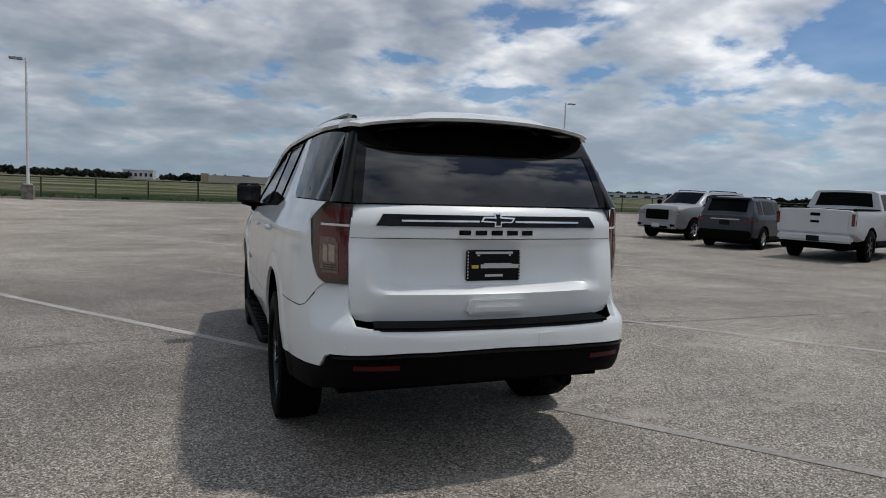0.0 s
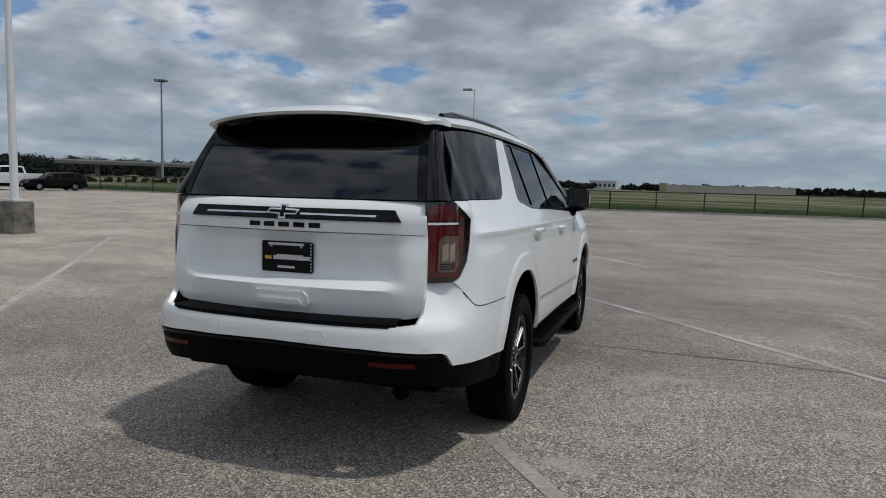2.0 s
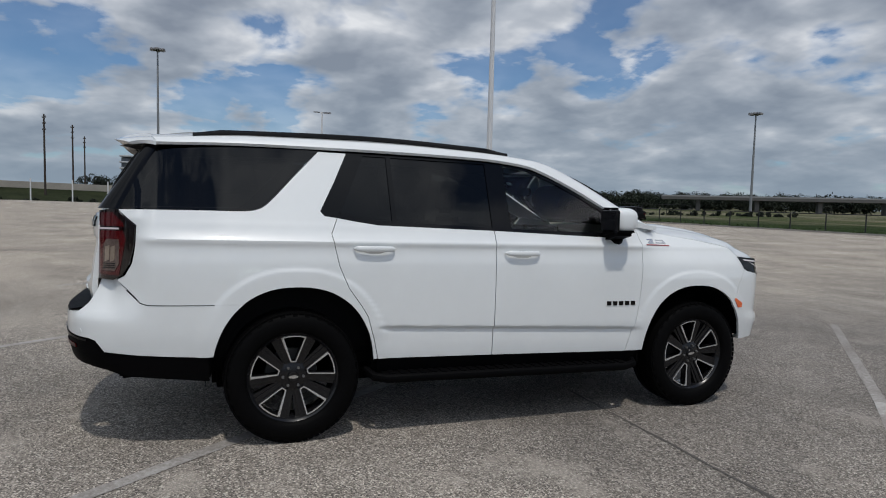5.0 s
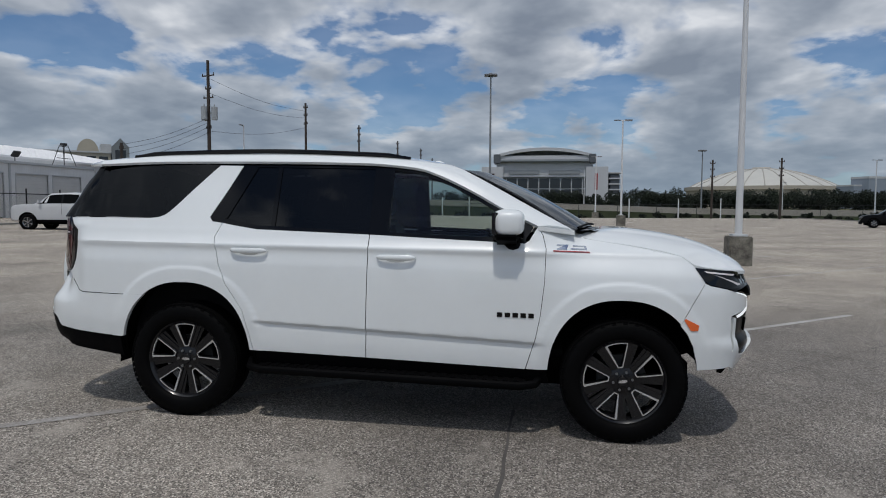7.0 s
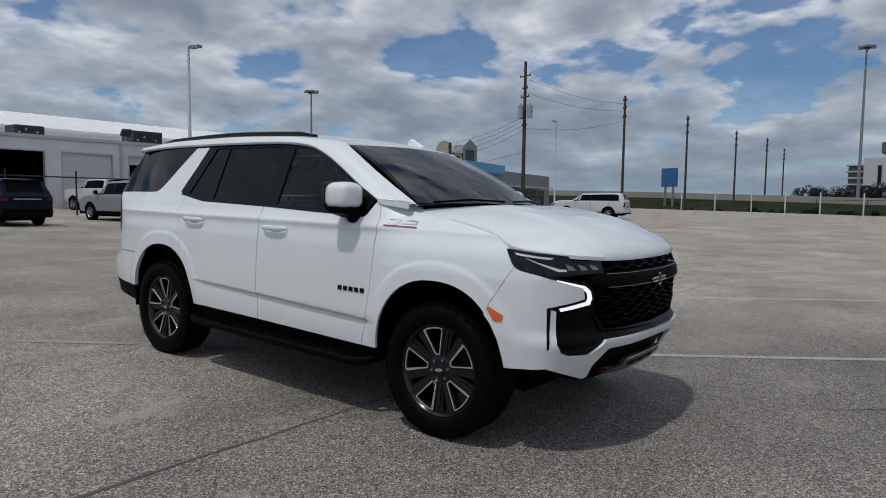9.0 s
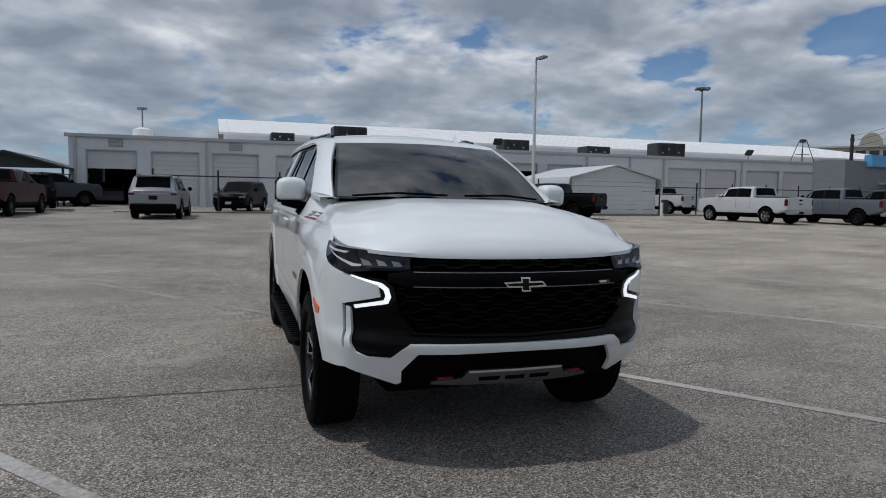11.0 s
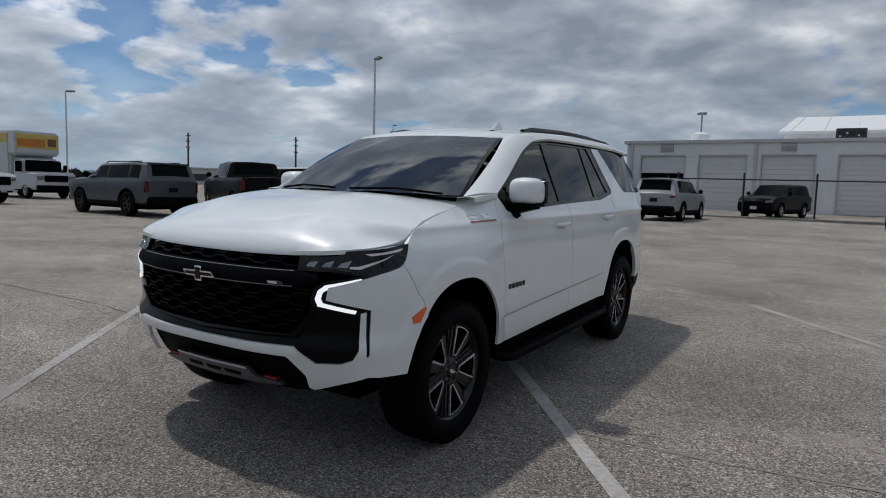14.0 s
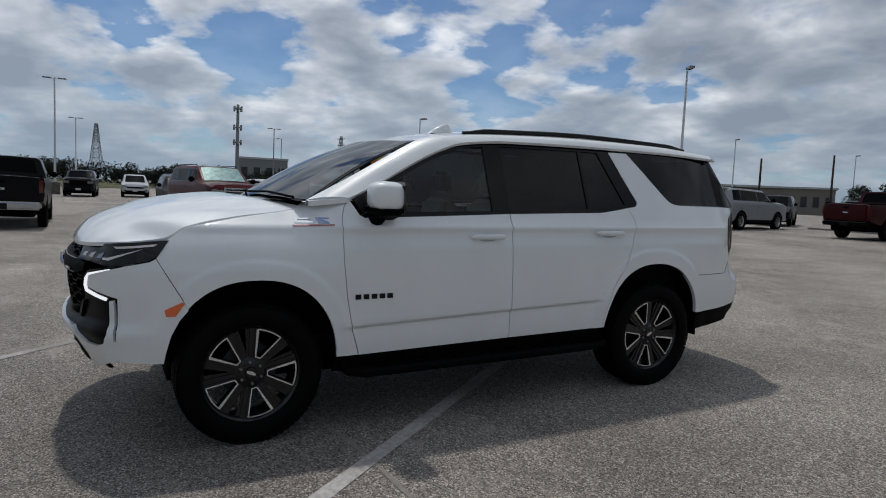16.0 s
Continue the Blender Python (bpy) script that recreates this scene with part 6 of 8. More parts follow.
for r_ in range(3):
    for k in range(10):
        part("window", boxes((-3.4 + k * 2.7, -1.4 + k * 2.7, 6.0, 6.1, 2.6 + r_ * 3.3, 4.9 + r_ * 3.3), bevel=.02), WIN, of)
arc = [(1.0 + 2.4 * math.cos(t), 12.4 + 3.3 * math.sin(t)) for t in (math.pi * k / 14 for k in range(15))]
V = [(x, y, z) for y in (6.25, 5.2) for x, z in arc]
link("arched_parapet", V, [tuple(range(15)), tuple(reversed(range(15, 30)))] + [(i, i + 15, i + 16, i + 1) for i in range(14)], OFFICE, of, sharp=50)
part("stair_block", boxes((-4.2, -1.8, -3, 6.2, 12.3, 14.6), bevel=.05), TRIM_W, of)
GAB = plain("grey_green_gable", (.20, .22, .23), .6, vary=.2)
V = [(x, y, z) for y in (6.6, -3.0) for x, z in ((-8.2, -3.5), (-4.2, -3.5), (-4.2, 14.0), (-6.2, 16.2), (-8.2, 14.0))]
gt_ = link("gable_tower", V, [(0, 1, 2, 3, 4), (9, 8, 7, 6, 5), (0, 5, 6, 1), (1, 6, 7, 2), (2, 7, 8, 3), (3, 8, 9, 4), (4, 9, 5, 0)], GAB, of, "grey gabled corner tower")
part("window", boxes((-7.4, -5.0, 6.6, 6.7, 8.5, 13.2), bevel=.02), WIN, gt_)
BLUE = plain("bright_blue_fascia", (.10, .36, .62), .5, vary=.1)
GREYB = plain("grey_cladding", (.20, .21, .225), .6, vary=.15)
sh_ = empty("showroom", turned(-61.0, -34.5, .1, 12), "grey showroom with a bright blue fascia", "building")
part("wall", boxes((-13, 19, -2.4, 0, -.2, 4.4)), GREYB, sh_)
part("fascia", boxes((5.5, 16.0, -.2, .4, 4.0, 4.9), bevel=.03), BLUE, sh_)
part("canopy", boxes((-9, 14, 0, 1.6, 2.7, 2.85), bevel=.02), TRIM_W, sh_)
for k in range(6):
    part("window", boxes((-10.5 + k * 3.2, -8 + k * 3.2, 0, .06, .6, 2.5), bevel=.02), WIN, sh_)
sg_ = empty("pylon_sign", pose(-109.5, -34.0, 0, 0, 0, 70), "tall blue sign board on two grey posts", "sign")
for x in (-.8, .8):
    part("post", boxes((x - .14, x + .14, -.14, .14, -.2, 4.0)), POLE_GREY, sg_)
part("board", boxes((-1.6, 1.6, -.2, .2, 4.0, 7.2), bevel=.05), plain("sign_blue", (.03, .12, .30), .4, vary=.1), sg_)
for zz, w in ((6.2, 1.2), (5.6, .9), (4.8, 1.1)):
    part("sign_bar", boxes((-w, w, .2, .215, zz, zz + .25)), TRIM_W, sg_)

# arched metal shelter
shed = empty("metal_shelter", turned(-19.3, -30.2, .17), "white corrugated metal shelter with a shallow gabled roof", "shed")
SHEETM = plain("white_corrugated_steel", (.66, .67, .68), .45, .1, vary=.1, scale=1.5)
wl_, dp_, hs, hp = 6.2, 7.5, 2.55, 3.30
for k in range(9):
    z0 = k * .29
    part("cladding_sheet", boxes((-wl_, 0, -.05, .0, z0, z0 + .275), bevel=.012, seg=1), SHEETM, shed)
for k in range(9):
    z0 = k * .29
    part("cladding_sheet", boxes((.0, .05, -dp_, -.05, z0, z0 + .275), bevel=.012, seg=1), SHEETM, shed)
vs = [(0, 0, hs), (-wl_ / 2, 0, hp), (-wl_, 0, hs), (0, -.05, hs), (-wl_ / 2, -.05, hp), (-wl_, -.05, hs)]
link("gable_sheet", vs, [(0, 1, 2), (3, 5, 4), (0, 3, 4, 1), (1, 4, 5, 2)], SHEETM, shed)
vs = []
sec = [(.35, hs - .55), (.34, hs - .25), (.25, hs + .02), (-wl_ / 2, hp + .10), (-wl_ - .25, hs + .02), (-wl_ - .34, hs - .25), (-wl_ - .35, hs - .55)]
for yy in (.25, -dp_ - .2):
    vs += [(x, yy, z) for x, z in sec] + [(x * .995, yy, z - .06) for x, z in sec]
fs = []
for i in range(6):
    fs += [(i, i + 1, 14 + i + 1, 14 + i), (7 + i, 21 + i, 21 + i + 1, 7 + i + 1), (i, 7 + i, 7 + i + 1, i + 1), (14 + i, 14 + i + 1, 21 + i + 1, 21 + i)]
link("roof", vs, fs, SHEETM, shed)

# open carport with a dark gable
cp = empty("carport", turned(13.2, -39.0, .5), "open carport with a dark gabled roof on thin posts", "carport")
for x in (-2.95, 2.95):
    for y in (0, -7):
        part("post", boxes((x - .06, x + .06, y - .06, y + .06, 0, 2.45)), FENCE, cp)
DARKROOF = plain("dark_green_metal", (.03, .038, .036), .5, vary=.2)
vs = [(3.2, .3, 2.36), (0, .3, 3.28), (-3.2, .3, 2.36), (3.2, -7.3, 2.36), (0, -7.3, 3.28), (-3.2, -7.3, 2.36)]
vs += [(x, y, z - .12) for x, y, z in vs]
link("roof", vs, [(0, 1, 4, 3), (1, 2, 5, 4), (6, 9, 10, 7), (7, 10, 11, 8), (0, 6, 7, 1), (1, 7, 8, 2), (3, 4, 10, 9), (4, 5, 11, 10), (0, 3, 9, 6), (2, 8, 11, 5)], DARKROOF, cp, sharp=10)
link("gable_sheet", [(3.1, .05, 2.28), (0, .05, 3.15), (-3.1, .05, 2.28), (3.1, .0, 2.28), (0, .0, 3.15), (-3.1, .0, 2.28)], [(0, 1, 2), (3, 5, 4), (0, 2, 5, 3)], plain("grey_gable", (.03, .033, .034), .6), cp)


def chain_fence(pts, step, h, name="fence", label="black chain-link fence on slim steel posts", ground_z=lot_z, rails=(1.0,), strands=False, yaw=0.0):
    f = empty(name, pose(0, 0, 0, 0, 0, yaw), label, "fence")
    for a, b in zip(pts, pts[1:]):
        a, b = Vector(a), Vector(b)
        n = max(1, round((b - a).length / step))
        for i in range(n + 1):
            p = a.lerp(b, i / n)
            z = ground_z(p.x, p.y)
            part("post", tube(bmesh.new(), (p.x, p.y, z - .1), (p.x, p.y, z + h * (1.18 if strands else 1.02)), .045, .045, 8), FENCE, f)
        for rr in rails:
            part("rail", tube(bmesh.new(), (a.x, a.y, ground_z(a.x, a.y) + h * rr), (b.x, b.y, ground_z(b.x, b.y) + h * rr), .032, .032, 6), FENCE, f)
        # diamond wire, as thin real strands
        bm = bmesh.new()
        L = (b - a).length
        d = (b - a) / L
        k = -h
        while k < L:
            for sg in (1, -1):
                s0, s1 = (k, k + h) if sg > 0 else (k + h, k)
                z0, z1 = .05, h - .02
                if s0 < 0 or s1 < 0 or s0 > L or s1 > L:
                    continue
                p, q = a + d * s0, a + d * s1
                za, zb = ground_z(p.x, p.y), ground_z(q.x, q.y)
                w = Vector((-d.y, d.x)) * .003
                vv = [bm.verts.new((p.x, p.y, za + z0 - .002)), bm.verts.new((p.x, p.y, za + z0 + .002)), bm.verts.new((q.x, q.y, zb + z1 + .002)), bm.verts.new((q.x, q.y, zb + z1 - .002))]
                bm.faces.new(vv)
            k += .22
        tagged(part("wire_mesh", bm, FENCE, f), kind="stuff")
    return f


chain_fence([(4.6, -30.6), (-14.2, -30.6), (-56.0, -30.6)], 2.95, 1.88, strands=True, yaw=TURN)
chain_fence([(10.2, -33.8), (10.2, -40.5)], 2.9, 1.88, yaw=TURN)
chain_fence([(-62, 40.2), (-2, 40.2), (10, 40.2), (64, 40.2)], 3.05, 1.5, label="long wire fence on slim posts across the field edge", ground_z=lambda x, y: lot_z(x, y) - .2)
# grass strip and kerb in front of the fence
for x0, x1 in ((-56, -42), (-42, -28), (-28, -15.2), (-9.0, 6.4), (8.2, 16.0)):
    zk = lot_z((x0 + x1) / 2, -30.5)
    b_ = boxes((x0, x1, -30.9, -30.1, zk - .3, zk + .10), bevel=.03)
    b_.transform(pose(0, 0, 0, 0, 0, TURN))
    tagged(part("kerb", b_, plain("kerb_grey", (.30, .29, .26), .9, vary=.4)), "weathered concrete kerb below the fence", "kerb", kind="structure")
for x, y in ((5.8, -33.5), (6.1, -36)):
    tagged(part("bollard", tube(bmesh.new(), (x, y, lot_z(x, y)), (x, y, lot_z(x, y) + 1.1), .09, .09, 12), ROOF_W), "white steel bollard beside the bay door", "bollard", "bollards")
bx = empty("meter_box", turned(-25.6, -29.6, .2), "small dark meter box on a white post", "utility box")
part("post", boxes((-.08, .08, -.08, .08, 0, 1.0)), ROOF_W, bx)
part("box", boxes((-.38, -.02, -.15, .15, .3, 1.2), bevel=.02), AC_GREY, bx)

# ---- parked vehicles ----
def paint(name, c, metal=0.3, rough=0.35):
    m = car_paint(name, c, metal, rough)
    b = m.node_tree.nodes["Principled BSDF"]
    b.inputs["Specular IOR Level"].default_value, b.inputs["Coat Weight"].default_value = .12, .18
    return m


C_WHITE = paint("parked_white", (.54, .55, .56), 0.0)
C_SILVER = paint("parked_silver", (.285, .295, .305), .25)
C_GREY = paint("parked_grey", (.050, .055, .066), .3)
C_LGREY = paint("parked_light_grey", (.15, .165, .185), .3)
C_MGREY = paint("parked_mid_grey", (.085, .092, .105), .3)
C_BLACK = paint("parked_black", (.0025, .0025, .003), 0.0, .3)
C_BLACK.node_tree.nodes["Principled BSDF"].inputs["Coat Weight"].default_value = .06
C_RED = paint("parked_dark_red", (.034, .0015, .0025), 0.0)
C_RED2 = paint("parked_red", (.062, .003, .004), 0.0)
C_RED2.node_tree.nodes["Principled BSDF"].inputs["Coat Weight"].default_value = .08
C_BLUE = paint("parked_navy", (.004, .006, .018), .2)
GLASS_CAR = plain("car_glass", (.004, .0045, .005), .05, vary=.1, spec=.035)
SUNSHADE = plain("silver_sunshade", (.32, .52, .49), .35, .3, vary=.65, scale=6.0)
CHROME_C = plain("car_chrome", (.55, .56, .57), .2, .9, vary=.1)
TAIL_C = plain("car_tail_lamp", (.12, .006, .007), .15, coat=.6, vary=.3, scale=9.0)
HEAD_C = plain("car_head_lamp", (.34, .34, .32), .12, .3, .8, vary=.4, scale=12.0)
PLATE_W = plain("pale_number_plate", (.55, .56, .55), .5, vary=.15)


def small_wheel(R, w, mat):
    o = empty("wheel")
    vs, fs = lathe([(R * .62, w * .42), (R * .68, w * .5), (R * .88, w * .5), (R, w * .38), (R, -w * .38), (R * .88, -w * .5), (R * .62, -w * .45)], 28)
    link("tyre", vs, fs, RUBBER, o)
    vs, fs = lathe([(R * .63, w * .40), (R * .58, w * .30), (R * .55, .02)], 28)
    rim = link("rim", vs, fs, mat, o)
    V, F = [], []
    for k in range(6):
        t = 2 * math.pi * k / 6
        for rr, hw in ((R * .10, .10), (R * .60, .13)):
            for sg in (-1, 1):
                a = t + sg * (hw if rr > R * .3 else .5)
                for x in (w * .38, w * .26):
                    V.append((x, rr * math.sin(a), rr * math.cos(a)))
        b = len(V) - 8
        F += [(b, b + 2, b + 6, b + 4), (b, b + 4, b + 5, b + 1), (b + 2, b + 3, b + 7, b + 6)]
    link("spokes", V, F, mat, rim, sharp=20)
    vs, fs = lathe([(0, w * .40), (R * .12, w * .40), (R * .14, w * .25)], 14)
    link("hub", vs, fs, mat, rim)
    vs, fs = lathe([(0, .0), (R * .56, .0)], 20)
    link("brake_disc", vs, fs, AC_GREY, o)
    return o


def vehicle(name, kind, x, y, heading, colour, label, wb=2.9, L=4.8, H=1.75, W=1.9, R=.37, ro=None, rims=None, bump=None, shade=False, chrome_bumper=False, rails=False, chrome_grille=False, group="parked cars"):
    """A parked vehicle; the origin is on the ground below its rear axle, and it faces along its own y."""
    car = empty(name, pose(x, y, lot_z(x, y), 0, 0, heading), label, "car" if kind != "pickup" else "pickup truck", group)
    ro = (L - wb) * (.52 if kind != "pickup" else .56) if ro is None else ro
    yR, yF = -ro, L - ro
    w = W / 2
    big = kind == "pickup" or H > 1.79
    zl = R * .98 + (.06 if kind == "pickup" else 0.0)
    belt = H * (.70 if kind == "pickup" else .685 if big else .645)
    hood = H * (.705 if big else .635)
    fd = (.03, .07, .10, .20) if big else (.05, .12, .16, .29)     # drop of the nose
    if kind == "pickup":
        cab0 = yF - L * .655
        ws0, ws1 = yF - L * .30, yF - L * .225
        ws0 = ws1 - .75
        st = [(yR, zl + .26, .93, belt - .02, .90, belt), (yR + .05, zl + .22, .98, belt, .95, belt + .01), (yR + .55, zl + .08, 1.0, belt, .955, belt + .01), (cab0 - .05, zl, 1.0, belt, .955, belt + .01), (cab0, zl, 1.0, belt, .95, belt + .03),
              (cab0 + .10, zl, 1.0, belt, .79, H - .03), (cab0 + .9, zl, 1.0, belt, .80, H), (ws0, zl, 1.0, belt, .78, H - .04), (ws1, zl, 1.0, belt, .86, hood), (yF - .55, zl, .99, belt - .04, .86, hood - fd[0]), (yF - .12, zl + .02, .95, belt - .10, .84, hood - fd[1]), (yF, zl + .06, .88, belt - .26, .80, hood - fd[3])]
        i_r, i_f = (4, 5), (7, 8)
        side_w = [(cab0 + .18, cab0 + 1.02), (cab0 + 1.10, ws0 + .60)]
    else:
        ws1 = yF - L * .265
        ws0 = ws1 - .78
        st = [(yR, zl + .10, .90, belt - .05, .84, belt - .03), (yR + .05, zl + .04, .95, belt, .86, belt + .03), (yR + (.24 if big else .36), zl, .985, belt + .01, .78, H - .05), (yR + .9, zl, 1.0, belt, .79, H), (ws0, zl, 1.0, belt, .77, H - .05), (ws1, zl, 1.0, belt - .01, .84, hood),
              (yF - .5, zl, .98, belt - .06, .83, hood - fd[0]), (yF - .12, zl + .03, .92, belt - fd[2] - .05, .80, hood - fd[1]), (yF, zl + .06, .84, belt - fd[3] - .1, .74, hood - fd[3])]
        i_r, i_f = (1, 2), (4, 5)
        side_w = [(yR + .42, -.12 + .0), (-.04, wb * .40), (wb * .40 + .08, ws0 + .62)]
    rows = []
    for yy, z0, ws_, bz, wt, tz in st:
        a = w * ws_
        half = [(a * .84, z0), (a * .96, z0 + .05), (a * .99, z0 + .22), (a * .98, (z0 + bz) / 2), (a, bz - .16), (a * .97, bz), (w * wt, tz - .05), (w * wt * .88, tz)]
        ring = [(xx, yy, zz) for xx, zz in half] + [(0, yy, tz + .025)] + [(-xx, yy, zz) for xx, zz in reversed(half)]
        rows.append(ring)
    fine = []
    for a, b in zip(rows, rows[1:]):
        fine.append(a)
        if math.dist(a[0], b[0]) > .45:
            for q in (1 / 3, 2 / 3):
                fine.append([tuple(Vector(p).lerp(Vector(r_), q)) for p, r_ in zip(a, b)])
    fine.append(rows[-1])
    nv = len(rows[0])
    V = [p for r_ in fine for p in r_]
    F = grid_faces(len(fine), nv, True) + [tuple(reversed(range(nv))), tuple((len(fine) - 1) * nv + k for k in range(nv))]
    hull = link("body", V, F, colour, None)
    bm = bmesh.new()
    bm.from_mesh(hull.data)
    bmesh.ops.recalc_face_normals(bm, faces=bm.faces)
    soft = [e for e in bm.edges if len(e.link_faces) == 2 and e.calc_face_angle(0.0) > radians(13)]
    bmesh.ops.bevel(bm, geom=soft, offset=.06, segments=3, affect="EDGES", clamp_overlap=True)
    bm.to_mesh(hull.data)
    bm.free()
    hull.data.polygons.foreach_set("use_smooth", [True] * len(hull.data.polygons))
    hull.data.materials.append(UNDER)
    bm = bmesh.new()
    for yc in (0, wb):
        for sg in (1, -1):
            tube(bm, (sg * (w - .30), yc, R + .01), (sg * (w + .2), yc, R + .01), R * 1.20, R * 1.20, 24)
    for f in bm.faces:
        f.material_index = 1
    cut = part("cutter", bm, UNDER)
    cut.data.materials.append(UNDER)
    md = hull.modifiers.new("arches", "BOOLEAN")
    md.operation, md.solver, md.object = "DIFFERENCE", "EXACT", cut
    bpy.context.view_layer.update()
    me = bpy.data.meshes.new_from_object(hull.evaluated_get(bpy.context.evaluated_depsgraph_get()))
    hull.modifiers.clear()
    hull.data = me
    me.set_sharp_from_angle(angle=radians(32))
    bpy.data.objects.remove(cut)
    hull.parent = car

    def sec(yy):
        for a, b in zip(st, st[1:]):
            if a[0] <= yy <= b[0]:
                q = (yy - a[0]) / (b[0] - a[0])
                return [p + (r_ - p) * q for p, r_ in zip(a, b)]
        return st[0] if yy < st[0][0] else st[-1]

    def glz(sg):
        def f(yy, t, off=0.0):
            s_ = sec(yy)
            x0, z0, x1, z1 = w * s_[2] * .97, s_[3], w * s_[4], s_[5] - .05
            return (sg * (x0 + (x1 - x0) * t + off), yy, z0 + (z1 - z0) * t + off * .3)
        return f

    def across(i, j):
        a, b = st[i], st[j]

        def f(k, u, off=0.0):
            wa, wb_ = w * a[4] * .88, w * b[4] * .88
            ya, za, yb, zb = a[0], a[5] + .025 * (1 - k * k), b[0], b[5] + .025 * (1 - k * k)
            n = Vector((0, -(zb - za), (yb - ya)))
            n = n.normalized() if n.length else Vector((0, 0, 1))
            if n.z < 0:
                n = -n
            p = Vector((k * (wa + (wb_ - wa) * u), ya + (yb - ya) * u, za + (zb - za) * u)) + n * off
            return tuple(p)
        return f
    for sg in (1, -1):
        a0, b0 = side_w[0][0] - .02, side_w[-1][1] + .02
        panel("window_surround", [(a0, .05), (b0 + .04, .05), (ws0 + .14, .93), (a0 + .10, .93)], glz(sg), .3, .4, GLOSS_BLACK, car, thick=.008, off=.004)
        part("sill", boxes((sg * w * .955 - .03, sg * w * .955 + .03, R * 1.2, wb - R * 1.2, zl - .05, zl + .10), bevel=.02), PLASTIC, car)
        for a, b in side_w:
            if b - a > .15:
                panel("side_window", [(a, .10), (b, .10), (min(b, ws0 + .12) if b > ws0 else b, .90), (a + .06, .90)], glz(sg), .3, .4, GLASS_CAR, car, thick=.01, off=.007)
        y0, z0 = sec(ws1 - .15)[0], 0
        bm = boxes((sg * (w - .02) if sg > 0 else -w - .17, w + .17 if sg > 0 else -(w - .02), ws1 - .38, ws1 - .24, belt + .02, belt + .20), bevel=.04)
        part("door_mirror", bm, PLASTIC if colour is not C_WHITE else colour, car)
        for a, b in side_w[-2:]:
            yc = a + .05
            q = sec(yc)
            bm = boxes((sg * w * .985 - .02, sg * w * .985 + .03, yc, yc + .2, belt - .17, belt - .13), bevel=.012)
            part("handle", bm, colour, car)
        # door seams
        for a, b in side_w[-2:]:
            panel("door_seam", [(a - .03, -.9), (a - .018, -.9), (a - .018, 0), (a - .03, 0)], lambda yy, t, off=0.0, sg=sg: (sg * (w * sec(yy)[2] * (.995 if t > -.8 else 1.0) + .004), yy, belt + t * .62), .2, .3, UNDER, car, thick=0)
        # lamps
        hz = hood - fd[3] - (.02 if big else -.06)
        bm = bmesh.new()
        box(bm, w * .55, w * .90, yF - .16, yF + .035, hz - (.19 if big else .13), hz, .03)
        for v in bm.verts:
            q = max(0.0, (v.co.x - w * .62) / (w * .3))
            v.co.y -= .06 * q * q
            v.co.z += (.0 if big else .05) * q
            v.co.x *= sg
        part("head_lamp", bm, HEAD_C, car)
        bm = boxes((sg * w * .72 - .09, sg * w * .72 + .09, yF + .05, yF + .078, zl + .10, zl + .19), bevel=.02)
        part("fog_lamp", bm, HEAD_C if chrome_grille else PLASTIC, car)
        if kind == "pickup":
            bm = boxes((sg * w * .905 - .085, sg * w * .905 + .05, yR - .004, yR + .15, belt - .42, belt - .05), bevel=.03, seg=3)
        elif big:
            bm = boxes((sg * w * .875 - .075, sg * w * .875 + .062, yR - .014, yR + .20, belt - .46, belt - .03), bevel=.04, seg=3)
        else:
            bm = boxes((sg * w * .80 - .15, sg * w * .80 + .135, yR - .012, yR + .24, belt - .22, belt - .06), bevel=.04, seg=3)
        part("tail_lamp", bm, TAIL_C, car, "red tail lamp")
        panel("wheel_arch_trim", [(R * 1.28 * math.cos(t), R * 1.24 * math.sin(t)) for t in (math.pi * k / 14 for k in range(15))] + [(R * 1.165 * math.cos(t), R * 1.165 * math.sin(t)) for t in (math.pi * k / 14 for k in range(14, -1, -1))],
              lambda a, b, off=0.0, sg=sg: (sg * (w * .999 + off), a, R + b), .3, .3, PLASTIC, car, thick=.02, off=.012) if kind == "suv" and bump == "plastic" else None
    panel("windscreen", [(-.95, .08), (.95, .08), (.97, .93), (-.97, .93)], across(*i_f), .3, .3, SUNSHADE if shade else GLASS_CAR, car, "windscreen with a silver sunshade" if shade else "", thick=.01, off=.008)
    panel("rear_screen", [(-.9, .16), (.9, .16), (.9, .88), (-.9, .88)], across(*i_r), .3, .3, GLASS_CAR, car, thick=.01, off=.010)
    # bumpers, grille, plates
    bmat = CHROME_C if chrome_bumper else (PLASTIC if bump == "plastic" else colour)
    part("front_bumper", boxes((-w * .86, w * .86, yF - .16, yF + .07, zl + .02, zl + .26), bevel=.05, seg=3), bmat, car)
    part("rear_bumper", boxes((-w * .90, w * .90, yR - .09, yR + .14, zl + (.04 if kind == "pickup" else .0), zl + (.25 if kind == "pickup" else .26)), bevel=.05, seg=3), bmat, car)
    gt, gb = hood - fd[3] - .0, (zl + .34 if big else zl + .30)
    if chrome_grille:
        part("grille_surround", boxes((-w * .53, w * .53, yF - .1, yF + .022, gb - .03, gt + .03), bevel=.02), CHROME_C, car)
    gr = part("grille", boxes((-w * (.50 if big else .58), w * (.50 if big else .58), yF - .1, yF + .03, gb, gt), bevel=.02), PLASTIC, car)
    for k in range(3):
        z0 = gb + (k + .6) * (gt - gb) / 3.4
        part("grille_bar", boxes((-w * .49, w * .49, yF + .03, yF + .045, z0, z0 + (.045 if chrome_grille else .02))), CHROME_C if chrome_grille or chrome_bumper else GREY_PLASTIC, gr)
